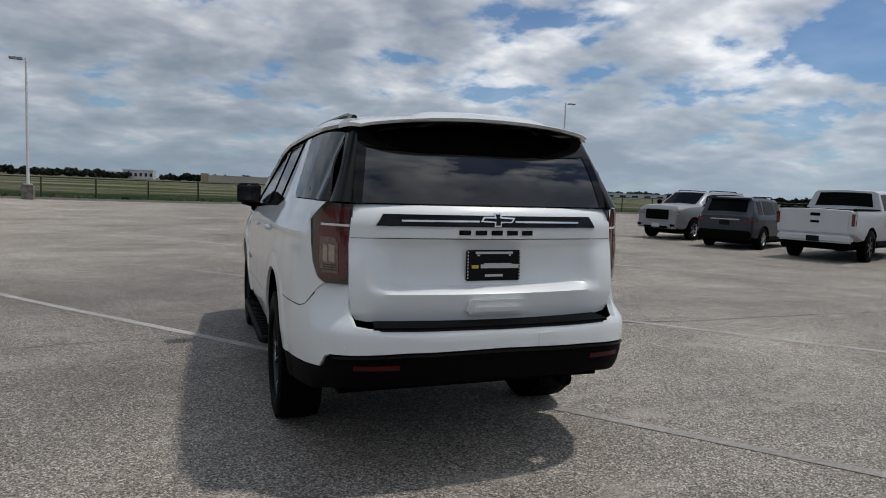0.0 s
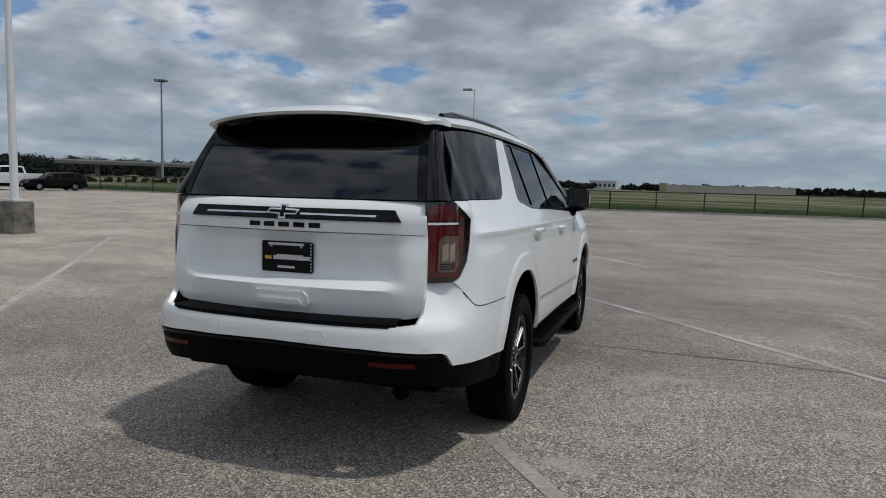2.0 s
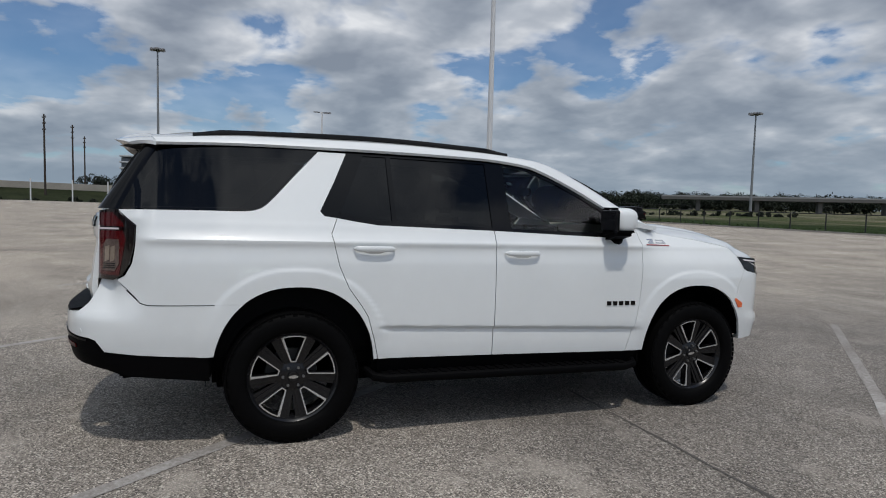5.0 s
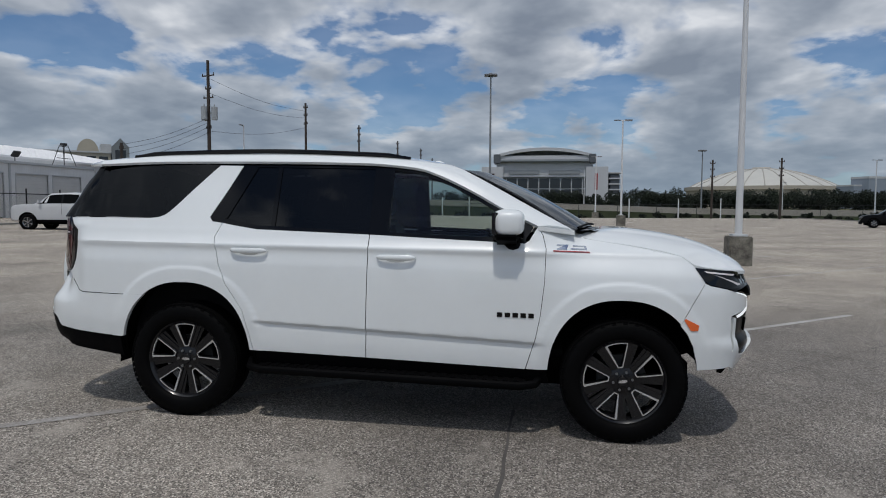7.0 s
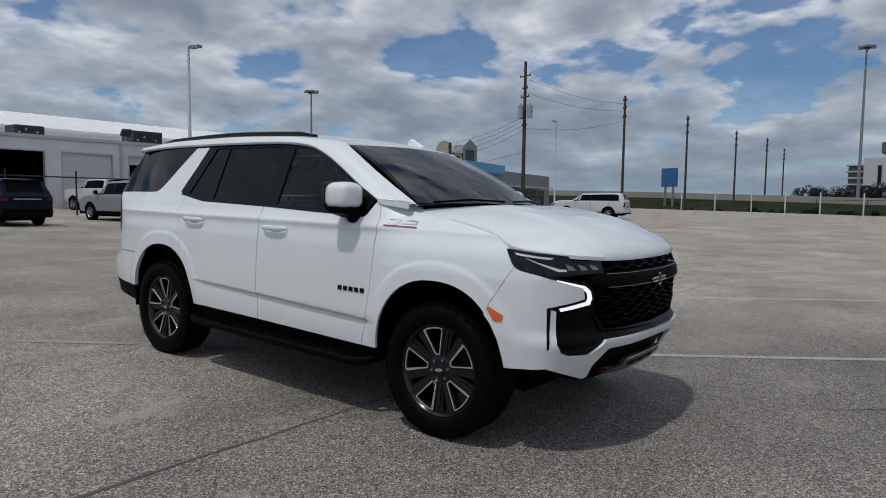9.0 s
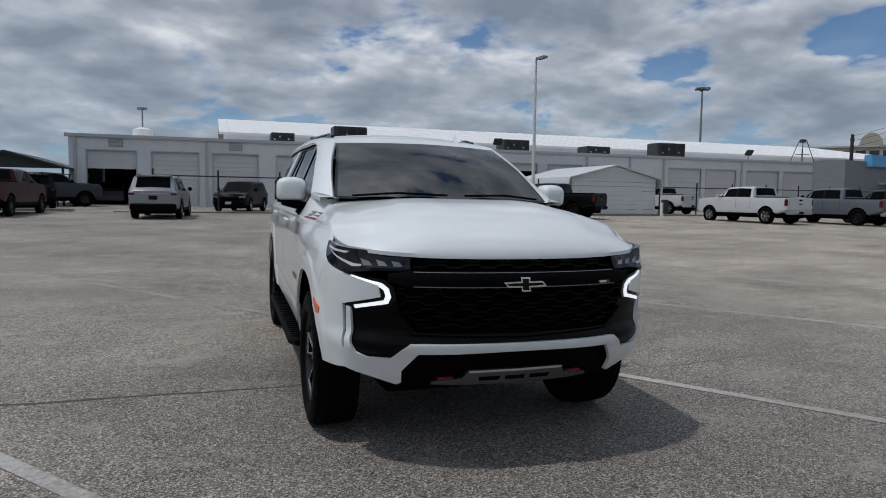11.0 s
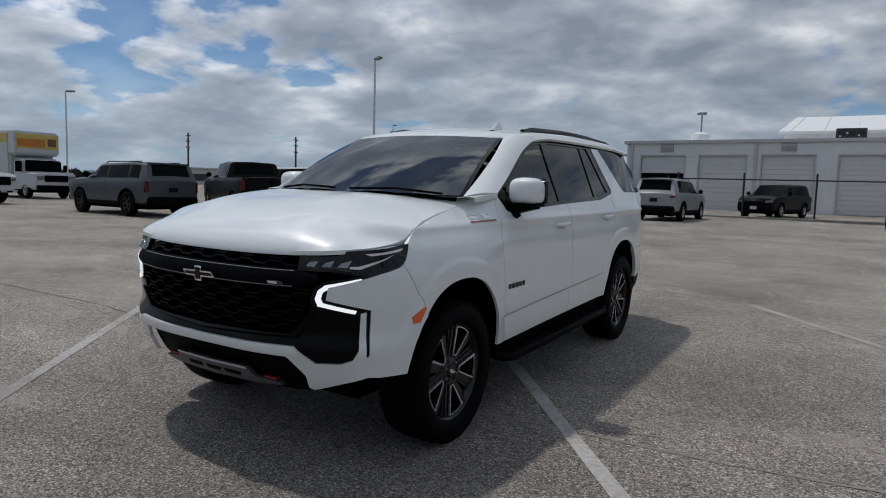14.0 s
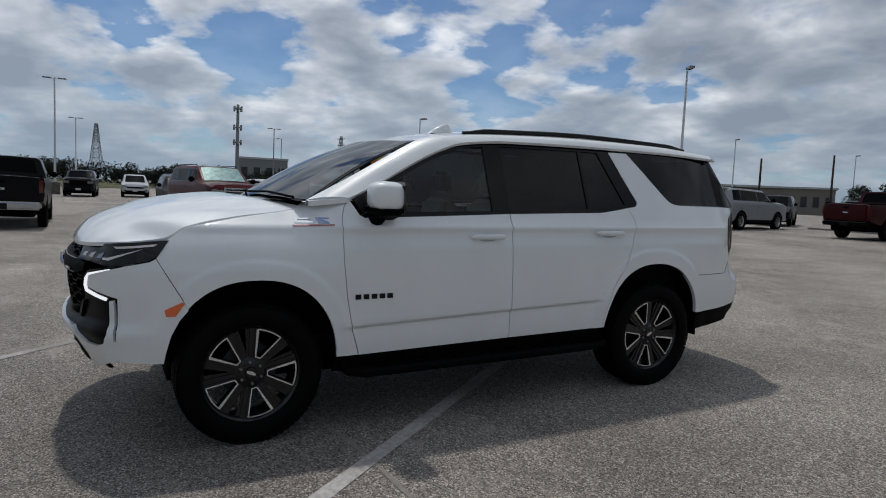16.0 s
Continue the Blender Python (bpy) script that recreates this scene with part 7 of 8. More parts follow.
    part("lower_intake", boxes((-w * (.52 if big else .70), w * (.52 if big else .70), yF + .05, yF + .078, zl + (.03 if big else -.01), zl + (.12 if big else .15)), bevel=.01), UNDER, car)
    if not big:
        part("front_valance", boxes((-w * .82, w * .82, yF - .10, yF + .06, zl - .07, zl + .04), bevel=.02), PLASTIC, car)
    if kind == "pickup":
        tg = part("tailgate", boxes((-w * .80, w * .80, yR - .025, yR + .02, zl + .28, belt - .01), bevel=.02), colour, car)
        part("tailgate_handle", boxes((-.12, .12, yR - .034, yR - .02, belt - .16, belt - .08), bevel=.01), PLASTIC, tg)
        part("tailgate_badge", boxes((-.11, .11, yR - .032, yR - .02, belt - .34, belt - .28), bevel=.01), CHROME_C if colour is not C_WHITE else PLASTIC, tg)
        part("bed_floor", boxes((-w * .82, w * .82, yR + .08, cab0 - .08, belt + .012, belt + .036)), UNDER, car)
        for sg in (1, -1):
            part("bed_rail", boxes((sg * w * .89 - .05, sg * w * .89 + .05, yR + .04, cab0 - .06, belt + .01, belt + .06), bevel=.015), PLASTIC, car)
    else:
        part("tailgate_trim", boxes((-w * .5, w * .5, yR - .018, yR + .02, belt - .14, belt - .10), bevel=.01), CHROME_C, car)
        bm = boxes((-w * .70, w * .70, yR + (.14 if big else .22), yR + .42, H - .065, H - .02), bevel=.02)
        part("roof_spoiler", bm, colour, car)
        part("bumper_step", boxes((-w * .86, w * .86, yR - .095, yR + .1, zl - .05, zl + .10), bevel=.03), PLASTIC, car)
        if rails:
            for sg in (1, -1):
                bm = bmesh.new()
                pipe(bm, [(sg * w * .68, yR + .62, H - .03), (sg * w * .68, yR + .72, H + .02), (sg * w * .69, ws0 - .3, H + .02), (sg * w * .69, ws0 - .2, H - .03)], .018, 6)
                part("roof_rail", bm, PLASTIC, car)
    part("number_plate", boxes((-.16, .16, yR - .035 - (.06 if kind == "pickup" else 0), yR - .02, zl + (.05 if kind == "pickup" else .42), zl + (.20 if kind == "pickup" else .57)), bevel=.004), PLATE, car, "dark number plate")
    part("number_plate", boxes((-.16, .16, yF + .07, yF + .085, zl + .06, zl + .20), bevel=.004), PLATE_W, car)
    part("underbody", boxes((-w * .75, w * .75, yR + .25, yF - .3, zl - .16, zl + .12), bevel=.03), UNDER, car)
    wh = small_wheel(R, .24, rims or CHROME_C)
    wh.parent = car
    wh.matrix_basis = pose(w - .12, 0, R, 10)
    for m in (pose(w - .12, wb, R, 40), pose(-w + .12, 0, R, 25, 0, 180), pose(-w + .12, wb, R, 5, 0, 180)):
        copy_thing(wh, m)
    return car


def facing(dx, dy):
    return math.degrees(math.atan2(-dx, dy))


DARKRIM = RIM_DARK
PU = dict(wb=3.7, L=5.85, H=1.94, W=2.02, R=.425)
# along the row beyond the front of the car
vehicle("parked_suv", "suv", 16.61, -23.86, facing(.14, -.99), C_SILVER, "silver full-size SUV parked in the far row", wb=3.3, L=5.5, H=1.94, W=2.03, R=.415, rails=True)
vehicle("parked_pickup", "pickup", 10.5, -24.7, facing(-.06, -1), C_RED, "dark red crew-cab pickup with black rims", **PU, rims=DARKRIM, bump="plastic")
vehicle("parked_suv", "suv", 4.11, -24.07, facing(-.06, -1), C_SILVER, "silver SUV with a dark tailgate window", wb=2.95, L=4.9, H=1.79, W=1.95, R=.38, bump="plastic", rails=True)
vehicle("parked_car", "suv", 0.1, -34.3, facing(.30, .95), C_BLACK, "black crossover standing behind the wire fence", wb=2.82, L=4.75, H=1.69, W=1.9, R=.36, bump="plastic")
vehicle("parked_suv", "suv", -5.3, -22.95, facing(.12, -1), C_BLUE, "navy blue crossover facing the fence", wb=2.72, L=4.6, H=1.68, W=1.9, R=.36, bump="plastic", rims=CHROME_C, rails=True)
vehicle("parked_suv", "suv", -10.65, -23.29, facing(.12, -1), C_SILVER, "silver SUV with a black lower bumper", wb=2.86, L=5.0, H=1.78, W=2.0, R=.38, bump="plastic", rails=True)
vehicle("parked_pickup", "pickup", -15.3, -34.33, facing(.2, -1), C_WHITE, "white pickup half hidden behind other cars", **PU, bump="plastic")
vehicle("parked_pickup", "pickup", -17.27, -26.35, facing(.6, -.8), C_BLACK, "black crew-cab pickup with black rims", **PU, rims=DARKRIM, bump="plastic")
vehicle("parked_pickup", "pickup", -26.02, -21.13, facing(.10, -1), C_WHITE, "white crew-cab pickup with chrome rims", **PU, chrome_bumper=True)
vehicle("parked_pickup", "pickup", -30.43, -19.57, facing(.12, -1), C_LGREY, "grey crew-cab pickup with dark rims", **PU, rims=DARKRIM, chrome_bumper=True)
vehicle("parked_pickup", "pickup", -34.04, -18.9, facing(.14, -1), C_GREY, "dark grey pickup in the far row", **PU, rims=DARKRIM)
vehicle("parked_suv", "suv", -42.16, -15.77, facing(.18, -1), C_WHITE, "white full-size SUV in the far row", wb=3.1, L=5.4, H=1.88, W=2.03, R=.415)
vehicle("parked_pickup", "pickup", -29.71, -33.76, facing(.2, -1), C_WHITE, "white pickup behind the wire fence", **PU)
vehicle("parked_suv", "suv", 10.6, -32.2, facing(.35, -.94), C_BLACK, "black SUV under the edge of the carport", wb=2.95, L=4.9, H=1.78, W=1.95, R=.38, bump="plastic", rims=DARKRIM)
vehicle("parked_pickup", "pickup", 12.9, -36.6, facing(-.9, -.4), C_GREY, "dark grey pickup standing below the carport", **PU, rims=DARKRIM)
vehicle("parked_suv", "suv", 20.4, -33.4, facing(-.5, .86), C_BLACK, "dark crossover behind the red pickup", wb=2.8, L=4.7, H=1.7, W=1.9, R=.37, bump="plastic")
# the rows on the side of the driver's door
vehicle("parked_suv", "suv", 17.69, 15.11, facing(-.95, -.30), C_SILVER, "older silver SUV facing the lane", wb=2.87, L=4.87, H=1.80, W=1.9, R=.38, rails=True)
vehicle("parked_suv", "suv", 14.66, 10.82, facing(.90, .43), C_GREY, "dark grey crossover parked nose-out", wb=2.6, L=4.35, H=1.63, W=1.82, R=.34, bump="plastic", rails=True)
vehicle("parked_pickup", "pickup", 14.84, 7.53, facing(.93, .36), C_WHITE, "white crew-cab pickup with black wheels", **PU, rims=DARKRIM)
vehicle("parked_pickup", "pickup", 16.4, 4.6, facing(.995, .03), C_BLACK, "black crew-cab pickup with a chrome rear bumper", **PU, chrome_bumper=True)
vehicle("parked_suv", "suv", 21.51, -1.11, facing(-.98, -.16), C_RED2, "red full-size SUV with a silver sunshade and a chrome grille", wb=3.02, L=5.25, H=1.96, W=2.0, R=.415, shade=True, chrome_grille=True, rails=True)
vehicle("parked_pickup", "pickup", 31.36, -6.53, facing(-.89, -.46), C_WHITE, "white crew-cab pickup with a black grille", **PU)
vehicle("parked_suv", "suv", 17.43, -9.05, facing(.985, -.05), C_MGREY, "mid-grey crossover with black wheels and black roof rails", wb=3.07, L=5.2, H=1.80, W=2.02, R=.415, rims=DARKRIM, bump="plastic", rails=True)
vehicle("parked_pickup", "pickup", 14.4, -11.07, facing(.90, -.44), C_BLACK, "black crew-cab pickup with chrome rims and bumper", **PU, chrome_bumper=True)
vehicle("parked_suv", "suv", 18.76, -18.24, facing(.97, .1), C_WHITE, "white full-size SUV with tinted windows", wb=3.07, L=5.3, H=1.90, W=2.03, R=.415)
vehicle("parked_suv", "suv", 22.7, -24.2, facing(-.62, -.78), C_SILVER, "light silver crossover in the far row", wb=2.72, L=4.65, H=1.66, W=1.85, R=.36, bump="plastic")
vehicle("parked_car", "suv", 23.88, -31.79, facing(.86, .5), C_BLACK, "dark crossover between the silver cars", wb=2.7, L=4.5, H=1.6, W=1.84, R=.35)
vehicle("parked_car", "suv", 18.94, -39.14, facing(-.4, .9), C_GREY, "dark grey car in the far row", wb=2.7, L=4.6, H=1.55, W=1.84, R=.34)
vehicle("parked_car", "suv", 28.81, -0.95, facing(-1, -.02), C_BLACK, "black crossover beside the red SUV", wb=2.7, L=4.5, H=1.6, W=1.84, R=.35)
vehicle("parked_suv", "suv", 35.92, -1.59, facing(-1, .0), C_GREY, "dark grey SUV beyond the black crossover", wb=2.9, L=4.9, H=1.72, W=1.9, R=.37)
vehicle("parked_suv", "suv", 50.47, 3.44, facing(-1, .05), C_BLACK, "black SUV facing the lane far off", wb=3.0, L=5.1, H=1.85, W=2.0, R=.39)
vehicle("parked_suv", "suv", 51.4, -0.05, facing(-1, .03), C_WHITE, "white crossover facing the lane far off", wb=2.75, L=4.6, H=1.66, W=1.88, R=.36)
vehicle("parked_pickup", "pickup", 44.05, -6.02, facing(-.9, .4), C_SILVER, "silver pickup half hidden behind the red SUV", **PU)
vehicle("parked_car", "suv", 40.06, -7.25, facing(-.97, -.2), C_WHITE, "white car beyond the pickups", wb=2.75, L=4.6, H=1.62, W=1.88, R=.36)
vehicle("parked_suv", "suv", 25.72, -13.98, facing(.9, -.43), C_GREY, "dark grey SUV behind the black pickup", wb=2.9, L=4.9, H=1.78, W=1.95, R=.38)
# a dark car far off beyond the big lamp
vehicle("parked_suv", "suv", -51.5, 31.0, facing(-.35, -.94), C_BLACK, "black SUV far across the lot", wb=2.8, L=4.7, H=1.7, W=1.9, R=.37)
vehicle("parked_pickup", "pickup", -48.3, 34.6, facing(-.3, -.95), C_WHITE, "white pickup far across the lot", **PU)
vehicle("parked_car", "suv", -46.2, 36.4, facing(-.3, -.95), C_BLACK, "low dark car far across the lot", wb=2.75, L=4.6, H=1.5, W=1.85, R=.34)

# box van with an orange and yellow band; its writing as bars
van = empty("box_van", pose(37.12, -13.18, lot_z(37.12, -13.18), 0, 0, facing(-1, -.02)), "white box van with orange and yellow bands", "van")
bm = bmesh.new()
box(bm, -1.02, 1.02, 3.7, 5.25, .45, 1.35, .10, 3)
box(bm, -.98, .98, 3.0, 4.15, .45, 2.05, .12, 3)
for v in bm.verts:
    if v.co.z > 1.5 and v.co.y > 3.9:
        v.co.y -= .35
part("cab", bm, C_WHITE, van)
part("box", boxes((-1.15, 1.15, -1.0, 2.95, .75, 3.45), (-1.13, 1.13, 2.8, 3.55, 2.2, 3.44), bevel=.10), C_WHITE, van)
part("windscreen", boxes((-.85, .85, 3.92, 4.12, 1.38, 1.95), bevel=.03), GLASS_CAR, van)
for sg in (1, -1):
    part("side_window", boxes((sg * .99 - .01, sg * .99 + .01, 3.25, 3.9, 1.35, 1.9), bevel=.004), GLASS_CAR, van)
    part("head_lamp", boxes((sg * .78 - .16, sg * .78 + .16, 5.2, 5.29, .95, 1.15), bevel=.02), HEAD_C, van)
    part("door_mirror", boxes((sg * 1.2 - .1, sg * 1.2 + .1, 3.85, 3.95, 1.4, 1.75), bevel=.03), PLASTIC, van)
part("grille", boxes((-.6, .6, 5.22, 5.28, .85, 1.18), bevel=.02), PLASTIC, van)
part("front_bumper", boxes((-.98, .98, 5.15, 5.36, .42, .68), bevel=.05), PLASTIC, van)
ORANGE = plain("orange_lettering", (.62, .20, .04), .5, vary=.3)
YELLOW = plain("yellow_panel", (.62, .48, .12), .5, vary=.2)
BROWN = plain("brown_panel", (.20, .09, .05), .5, vary=.3)
part("sign_panel", boxes((-1.05, 1.05, 3.55, 3.57, 2.55, 3.30)), YELLOW, van)
part("sign_bar", boxes((-.35, 1.0, 3.57, 3.585, 2.65, 3.05)), ORANGE, van)
part("sign_bar", boxes((-.92, -.5, 3.57, 3.585, 2.7, 3.1)), BROWN, van)
for sg in (1, -1):
    part("sign_panel", boxes((sg * 1.15 - .012, sg * 1.15 + .012, -.9, 2.85, 2.82, 3.32)), YELLOW, van)
    part("sign_bar", boxes((sg * 1.165 - .006, sg * 1.165 + .006, -.7, 2.0, 2.90, 3.24)), BROWN, van)
    for k in range(4):
        part("sign_bar", boxes((sg * 1.152 - .008, sg * 1.152 + .008, -.6 + k * .72, -.6 + k * .72 + .45, 2.05, 2.5)), C_BLUE, van)
wv = small_wheel(.37, .24, CHROME_C)
wv.parent = van
wv.matrix_basis = pose(.9, 0, .37)
for m in (pose(.9, 4.2, .37), pose(-.9, 0, .37, 0, 0, 180), pose(-.9, 4.2, .37, 0, 0, 180)):
    copy_thing(wv, m)
part("underbody", boxes((-.8, .8, -1.2, 5.0, .30, .78)), UNDER, van)

# ---- far scenery ----
LEAF = Mat("dark_tree_leaves", (.05, .08, .03), .85).world_coords()
LEAF.set("Base Color", LEAF.mix(1.0, LEAF.ramp(LEAF.noise(.08, 4.0), [(.35, (.006, .011, .006)), (.65, (.015, .024, .011))]), LEAF.ramp(LEAF.noise(2.2, 5.0, .7), [(.3, .55), (.7, 1.35)]), "MULTIPLY"))
LEAF = LEAF.m
BARK = plain("grey_bark", (.10, .085, .07), .9, vary=.3)


def clump_mesh(rng, pts, size, per):
    """Many small leaf-shaped tufts scattered about the given centres."""
    V, F = [], []
    for c, r in pts:
        for _ in range(per):
            d = Vector((rng.gauss(0, 1), rng.gauss(0, 1), rng.gauss(0, .8)))
            d = d.normalized() * r * rng.uniform(.55, 1.0)
            p = Vector(c) + d
            s_ = size * rng.uniform(.5, 1.3)
            a = Vector((rng.uniform(-1, 1), rng.uniform(-1, 1), rng.uniform(-1, 1))).normalized() * s_
            b = a.cross(Vector((rng.uniform(-1, 1), rng.uniform(-1, 1), rng.uniform(-1, 1)))).normalized() * s_ * .8
            o = len(V)
            V += [p + a, p + b * .8, p - a * .9, p - b]
            F.append((o, o + 1, o + 2, o + 3))
    return V, F


def wood_belt(x0, y0, x1, y1, n, h0, h1, z=-.1, size=1.2, per=34, label="belt of dark green trees along the highway", seed=0):
    rng = random.Random(seed)
    pts = []
    for i in range(n):
        q = (i + rng.uniform(-.4, .4)) / n
        hh = rng.uniform(h0, h1)
        for _ in range(4):
            pts.append(((x0 + (x1 - x0) * q + rng.uniform(-2, 2) * h0 * .3, y0 + (y1 - y0) * q + rng.uniform(-2, 2) * h0 * .3, z + hh * rng.uniform(.2, .78)), hh * rng.uniform(.24, .36)))
    V, F = clump_mesh(rng, pts, size, per)
    tagged(link("tree_belt", V, F, LEAF), label, "trees", kind="stuff")


def tree(x, y, h, z, seed, r=None):
    rng = random.Random(seed)
    t = empty("tree", pose(x, y, z), "broad dark green tree with an uneven crown", "tree", "trees")
    bm = bmesh.new()
    pipe(bm, [(0, 0, -.2), (.05, .02, h * .25), (.1, -.05, h * .5)], [h * .045, h * .035, h * .02], 8)
    for k in range(5):
        a = 2 * math.pi * k / 5 + rng.uniform(-.3, .3)
        pipe(bm, [(.06, 0, h * .3), (math.cos(a) * h * .18, math.sin(a) * h * .18, h * .5), (math.cos(a) * h * .32, math.sin(a) * h * .32, h * .66)], [h * .02, h * .014, h * .007], 6)
    part("trunk", bm, BARK, t)
    pts = [((rng.uniform(-.36, .36) * h, rng.uniform(-.36, .36) * h, h * rng.uniform(.42, .84)), h * rng.uniform(.12, .2)) for _ in range(16)]
    V, F = clump_mesh(rng, pts, h * .026, 150)
    link("crown", V, F, LEAF, t)


for k, (x, y, h) in enumerate(((35.2, -77.2, 4.4), (31.6, -78.5, 4.1), (38.4, -75, 3.8), (28.4, -79.6, 3.7), (48.5, -66.5, 3.0), (25, -80, 3.2))):
    tree(x - .0087 * y, y + .0087 * x, h, .8, k)
wood_belt(-420, -60, -400, 420, 170, 9.0, 13.5, size=.5, per=170, seed=1)
wood_belt(-400, 60, -300, 420, 150, 8, 12, size=.45, per=170, seed=2)
wood_belt(-290, 190, -190, 320, 80, 6, 9, size=.6, per=70, seed=3)
wood_belt(-38, 620, 260, 575, 150, 3.8, 6.8, size=1.6, seed=4)
wood_belt(200, 580, 520, 330, 150, 4, 6.6, size=1.6, seed=5)
wood_belt(176, 90, 196, -60, 120, 4.2, 6.8, z=.2, size=.22, per=200, seed=6)
wood_belt(260, -40, 240, -140, 90, 3, 5.2, z=.8, size=.26, per=160, seed=7)
wood_belt(-98, -40, -99, 120, 90, .7, 1.5, z=-.5, size=.16, per=60, label="low dark scrub along the highway fence", seed=10)
wood_belt(64, -80, 118, -56, 44, 1.4, 2.8, z=.6, size=.18, per=80, label="low dark green hedge and scrub behind the far row", seed=9)
wood_belt(-70, 640, -330, 480, 110, 4, 7, size=1.5, seed=8)

# domed arena
DOME = plain("pale_dome_panels", (.52, .51, .47), .7, vary=.15, scale=.03, fine=.4)
DOME_D = plain("dome_ribs", (.40, .38, .34), .7, vary=.2, scale=.05)
TANW = plain("tan_wall", (.42, .38, .31), .8, vary=.15, scale=.05)
dm = empty("domed_arena", pose(-1089, 354, 8), "huge pale ribbed dome of an arena on the horizon", "stadium")
RD, HD, H0 = 109.0, 30.0, 24.0
V, F = [], []
nr, na = 14, 96
for i in range(nr + 1):
    q = i / nr
    for k in range(na):
        a = 2 * math.pi * k / na
        V.append((RD * q * math.cos(a), RD * q * math.sin(a), H0 + HD * (1 - q * q)))
F = grid_faces(nr + 1, na, True)
link("dome", V, F, DOME, dm)
for k in range(24):
    a = 2 * math.pi * k / 24
    bm = bmesh.new()
    pipe(bm, [(RD * q * math.cos(a), RD * q * math.sin(a), H0 + HD * (1 - q * q) + .3) for q in (.12, .3, .5, .7, .85, 1.0)], .8, 5)
    part("rib", bm, DOME_D, dm)
part("lantern", tube(bmesh.new(), (0, 0, H0 + HD - 1), (0, 0, H0 + HD + 2.0), 15, 13, 32), DOME_D, dm)
V, F = lathe([(RD + 2, -14), (RD + 2, H0 - 6), (RD + 5, H0 - 5), (RD + 5, H0 + .5), (RD - 2, H0 + .5)], 96)
link("ring_wall", [(y, z, x) for x, y, z in V], F, TANW, dm)

# large stadium with a curved roof
STW = plain("white_stadium_cladding", (.50, .51, .53), .6, vary=.1, scale=.05, fine=.6)
STG_D = plain("dark_stadium_frame", (.10, .11, .125), .6, vary=.15, scale=.05)
STG = plain("grey_stadium_frame", (.26, .28, .30), .6, vary=.15, scale=.05)
sd = empty("stadium", pose(-1030, 14, 0) @ Matrix.Diagonal((1, 1.20, 1.22, 1)), "large white stadium with a curved roof and glass front", "stadium")
def hall_box(name, x0, x1, y0, y1, z0, z1, mat, par=None, bev=.6):
    return part(name, boxes((x0, x1, y0, y1, z0, z1), bevel=bev), mat, par or sd)
hall_box("wall", -120, 0, -62, 62, 0, 58, STW)
V, F = [], []
n = 24
for xx in (-120, 6):
    for i in range(n + 1):
        q = i / n * 2 - 1
        V.append((xx, 65 * q, 66.5 + 9.5 * (1 - q * q)))
    for i in range(n + 1):
        q = i / n * 2 - 1
        V.append((xx, 65 * q, 63 + 9.0 * (1 - q * q)))
m_ = n + 1
for i in range(n):
    F += [(i, i + 1, 2 * m_ + i + 1, 2 * m_ + i), (m_ + i, 3 * m_ + i, 3 * m_ + i + 1, m_ + i + 1), (2 * m_ + i, 2 * m_ + i + 1, 3 * m_ + i + 1, 3 * m_ + i)]
link("curved_roof", V, F, STW, sd, sharp=25)
hall_box("gable", -4, 4, -58, 58, 58, 66, STW)
hall_box("roof_truss", -5, 8, -64, 64, 58, 61, STG)
for sg in (1, -1):
    hall_box("tower", -30, 8, sg * 67 - 14, sg * 67 + 14, 0, 51.5, STW)
    hall_box("tower_top", -24, 9, sg * 61 - 4.5, sg * 61 + 4.5, 56, 67.5, STG_D)
    hall_box("ramp_tower", -40, 0, sg * 90 - 6, sg * 90 + 6, 0, 42, STG_D)
    for k in range(6):
        hall_box("ramp_deck", -44, 3, sg * 90 - 8, sg * 90 + 8, 8 + 7 * k, 9.6 + 7 * k, STW, bev=.2)
    hall_box("banner", 8, 9, sg * 66 - 1.8, sg * 66 + 1.8, 22, 43, RED_HOOK if sg > 0 else C_RED, bev=.1)
for k in range(9):
    hall_box("window", 0, 1.0, -62 + k * 14, -49.5 + k * 14, 10, 23, WIN, bev=.1)
    hall_box("window", 0, 1.0, -62 + k * 14, -49.5 + k * 14, 24.5, 37, WIN, bev=.1)
hall_box("ledge", 0, 3, -70, 70, 38.2, 39.4, STG)
for k in range(2):
    hall_box("sign_bar", .5, 1.6, -46 + k * 52, -6 + k * 52, 42.5, 47, STG, bev=.2)

# low buildings, overpass, billboard
def low_building(x, y, w, d, h, yaw, mat, label, z=-.1, windows=0, roofmat=None):
    b = empty("low_building", pose(x, y, z, 0, 0, yaw), label, "building", "distant buildings")
    part("wall", boxes((-w / 2, w / 2, -d / 2, d / 2, 0, h)), mat, b)
    part("roof", boxes((-w / 2 - .3, w / 2 + .3, -d / 2 - .3, d / 2 + .3, h, h + h * .07)), roofmat or TRIM_W, b)
    for k in range(windows):
        xx = -w / 2 + w * (k + .25) / windows
        part("window", boxes((xx, xx + w * .5 / windows, -d / 2 - .08, -d / 2, h * .3, h * .7)), WIN, b)
    return b


PALEW = plain("pale_wall", (.52, .52, .52), .7, vary=.12, scale=.05)
BRICKR = plain("red_brown_wall", (.16, .06, .05), .8, vary=.2, scale=.2)
TAN2 = plain("tan_block_wall", (.40, .33, .23), .8, vary=.15, scale=.1)
low_building(45, 560, 92, 30, 5.2, 0, plain("buff_wall", (.47, .42, .36), .8, vary=.1, scale=.05), "long low buff building across the field", windows=0)
low_building(-3.5, 558, 6, 20, 6.4, 0, TAN2, "square tan block at the end of a long building")
low_building(-100, 660, 43, 40, 5.4, 0, PALEW, "long pale warehouse on the horizon", windows=10)
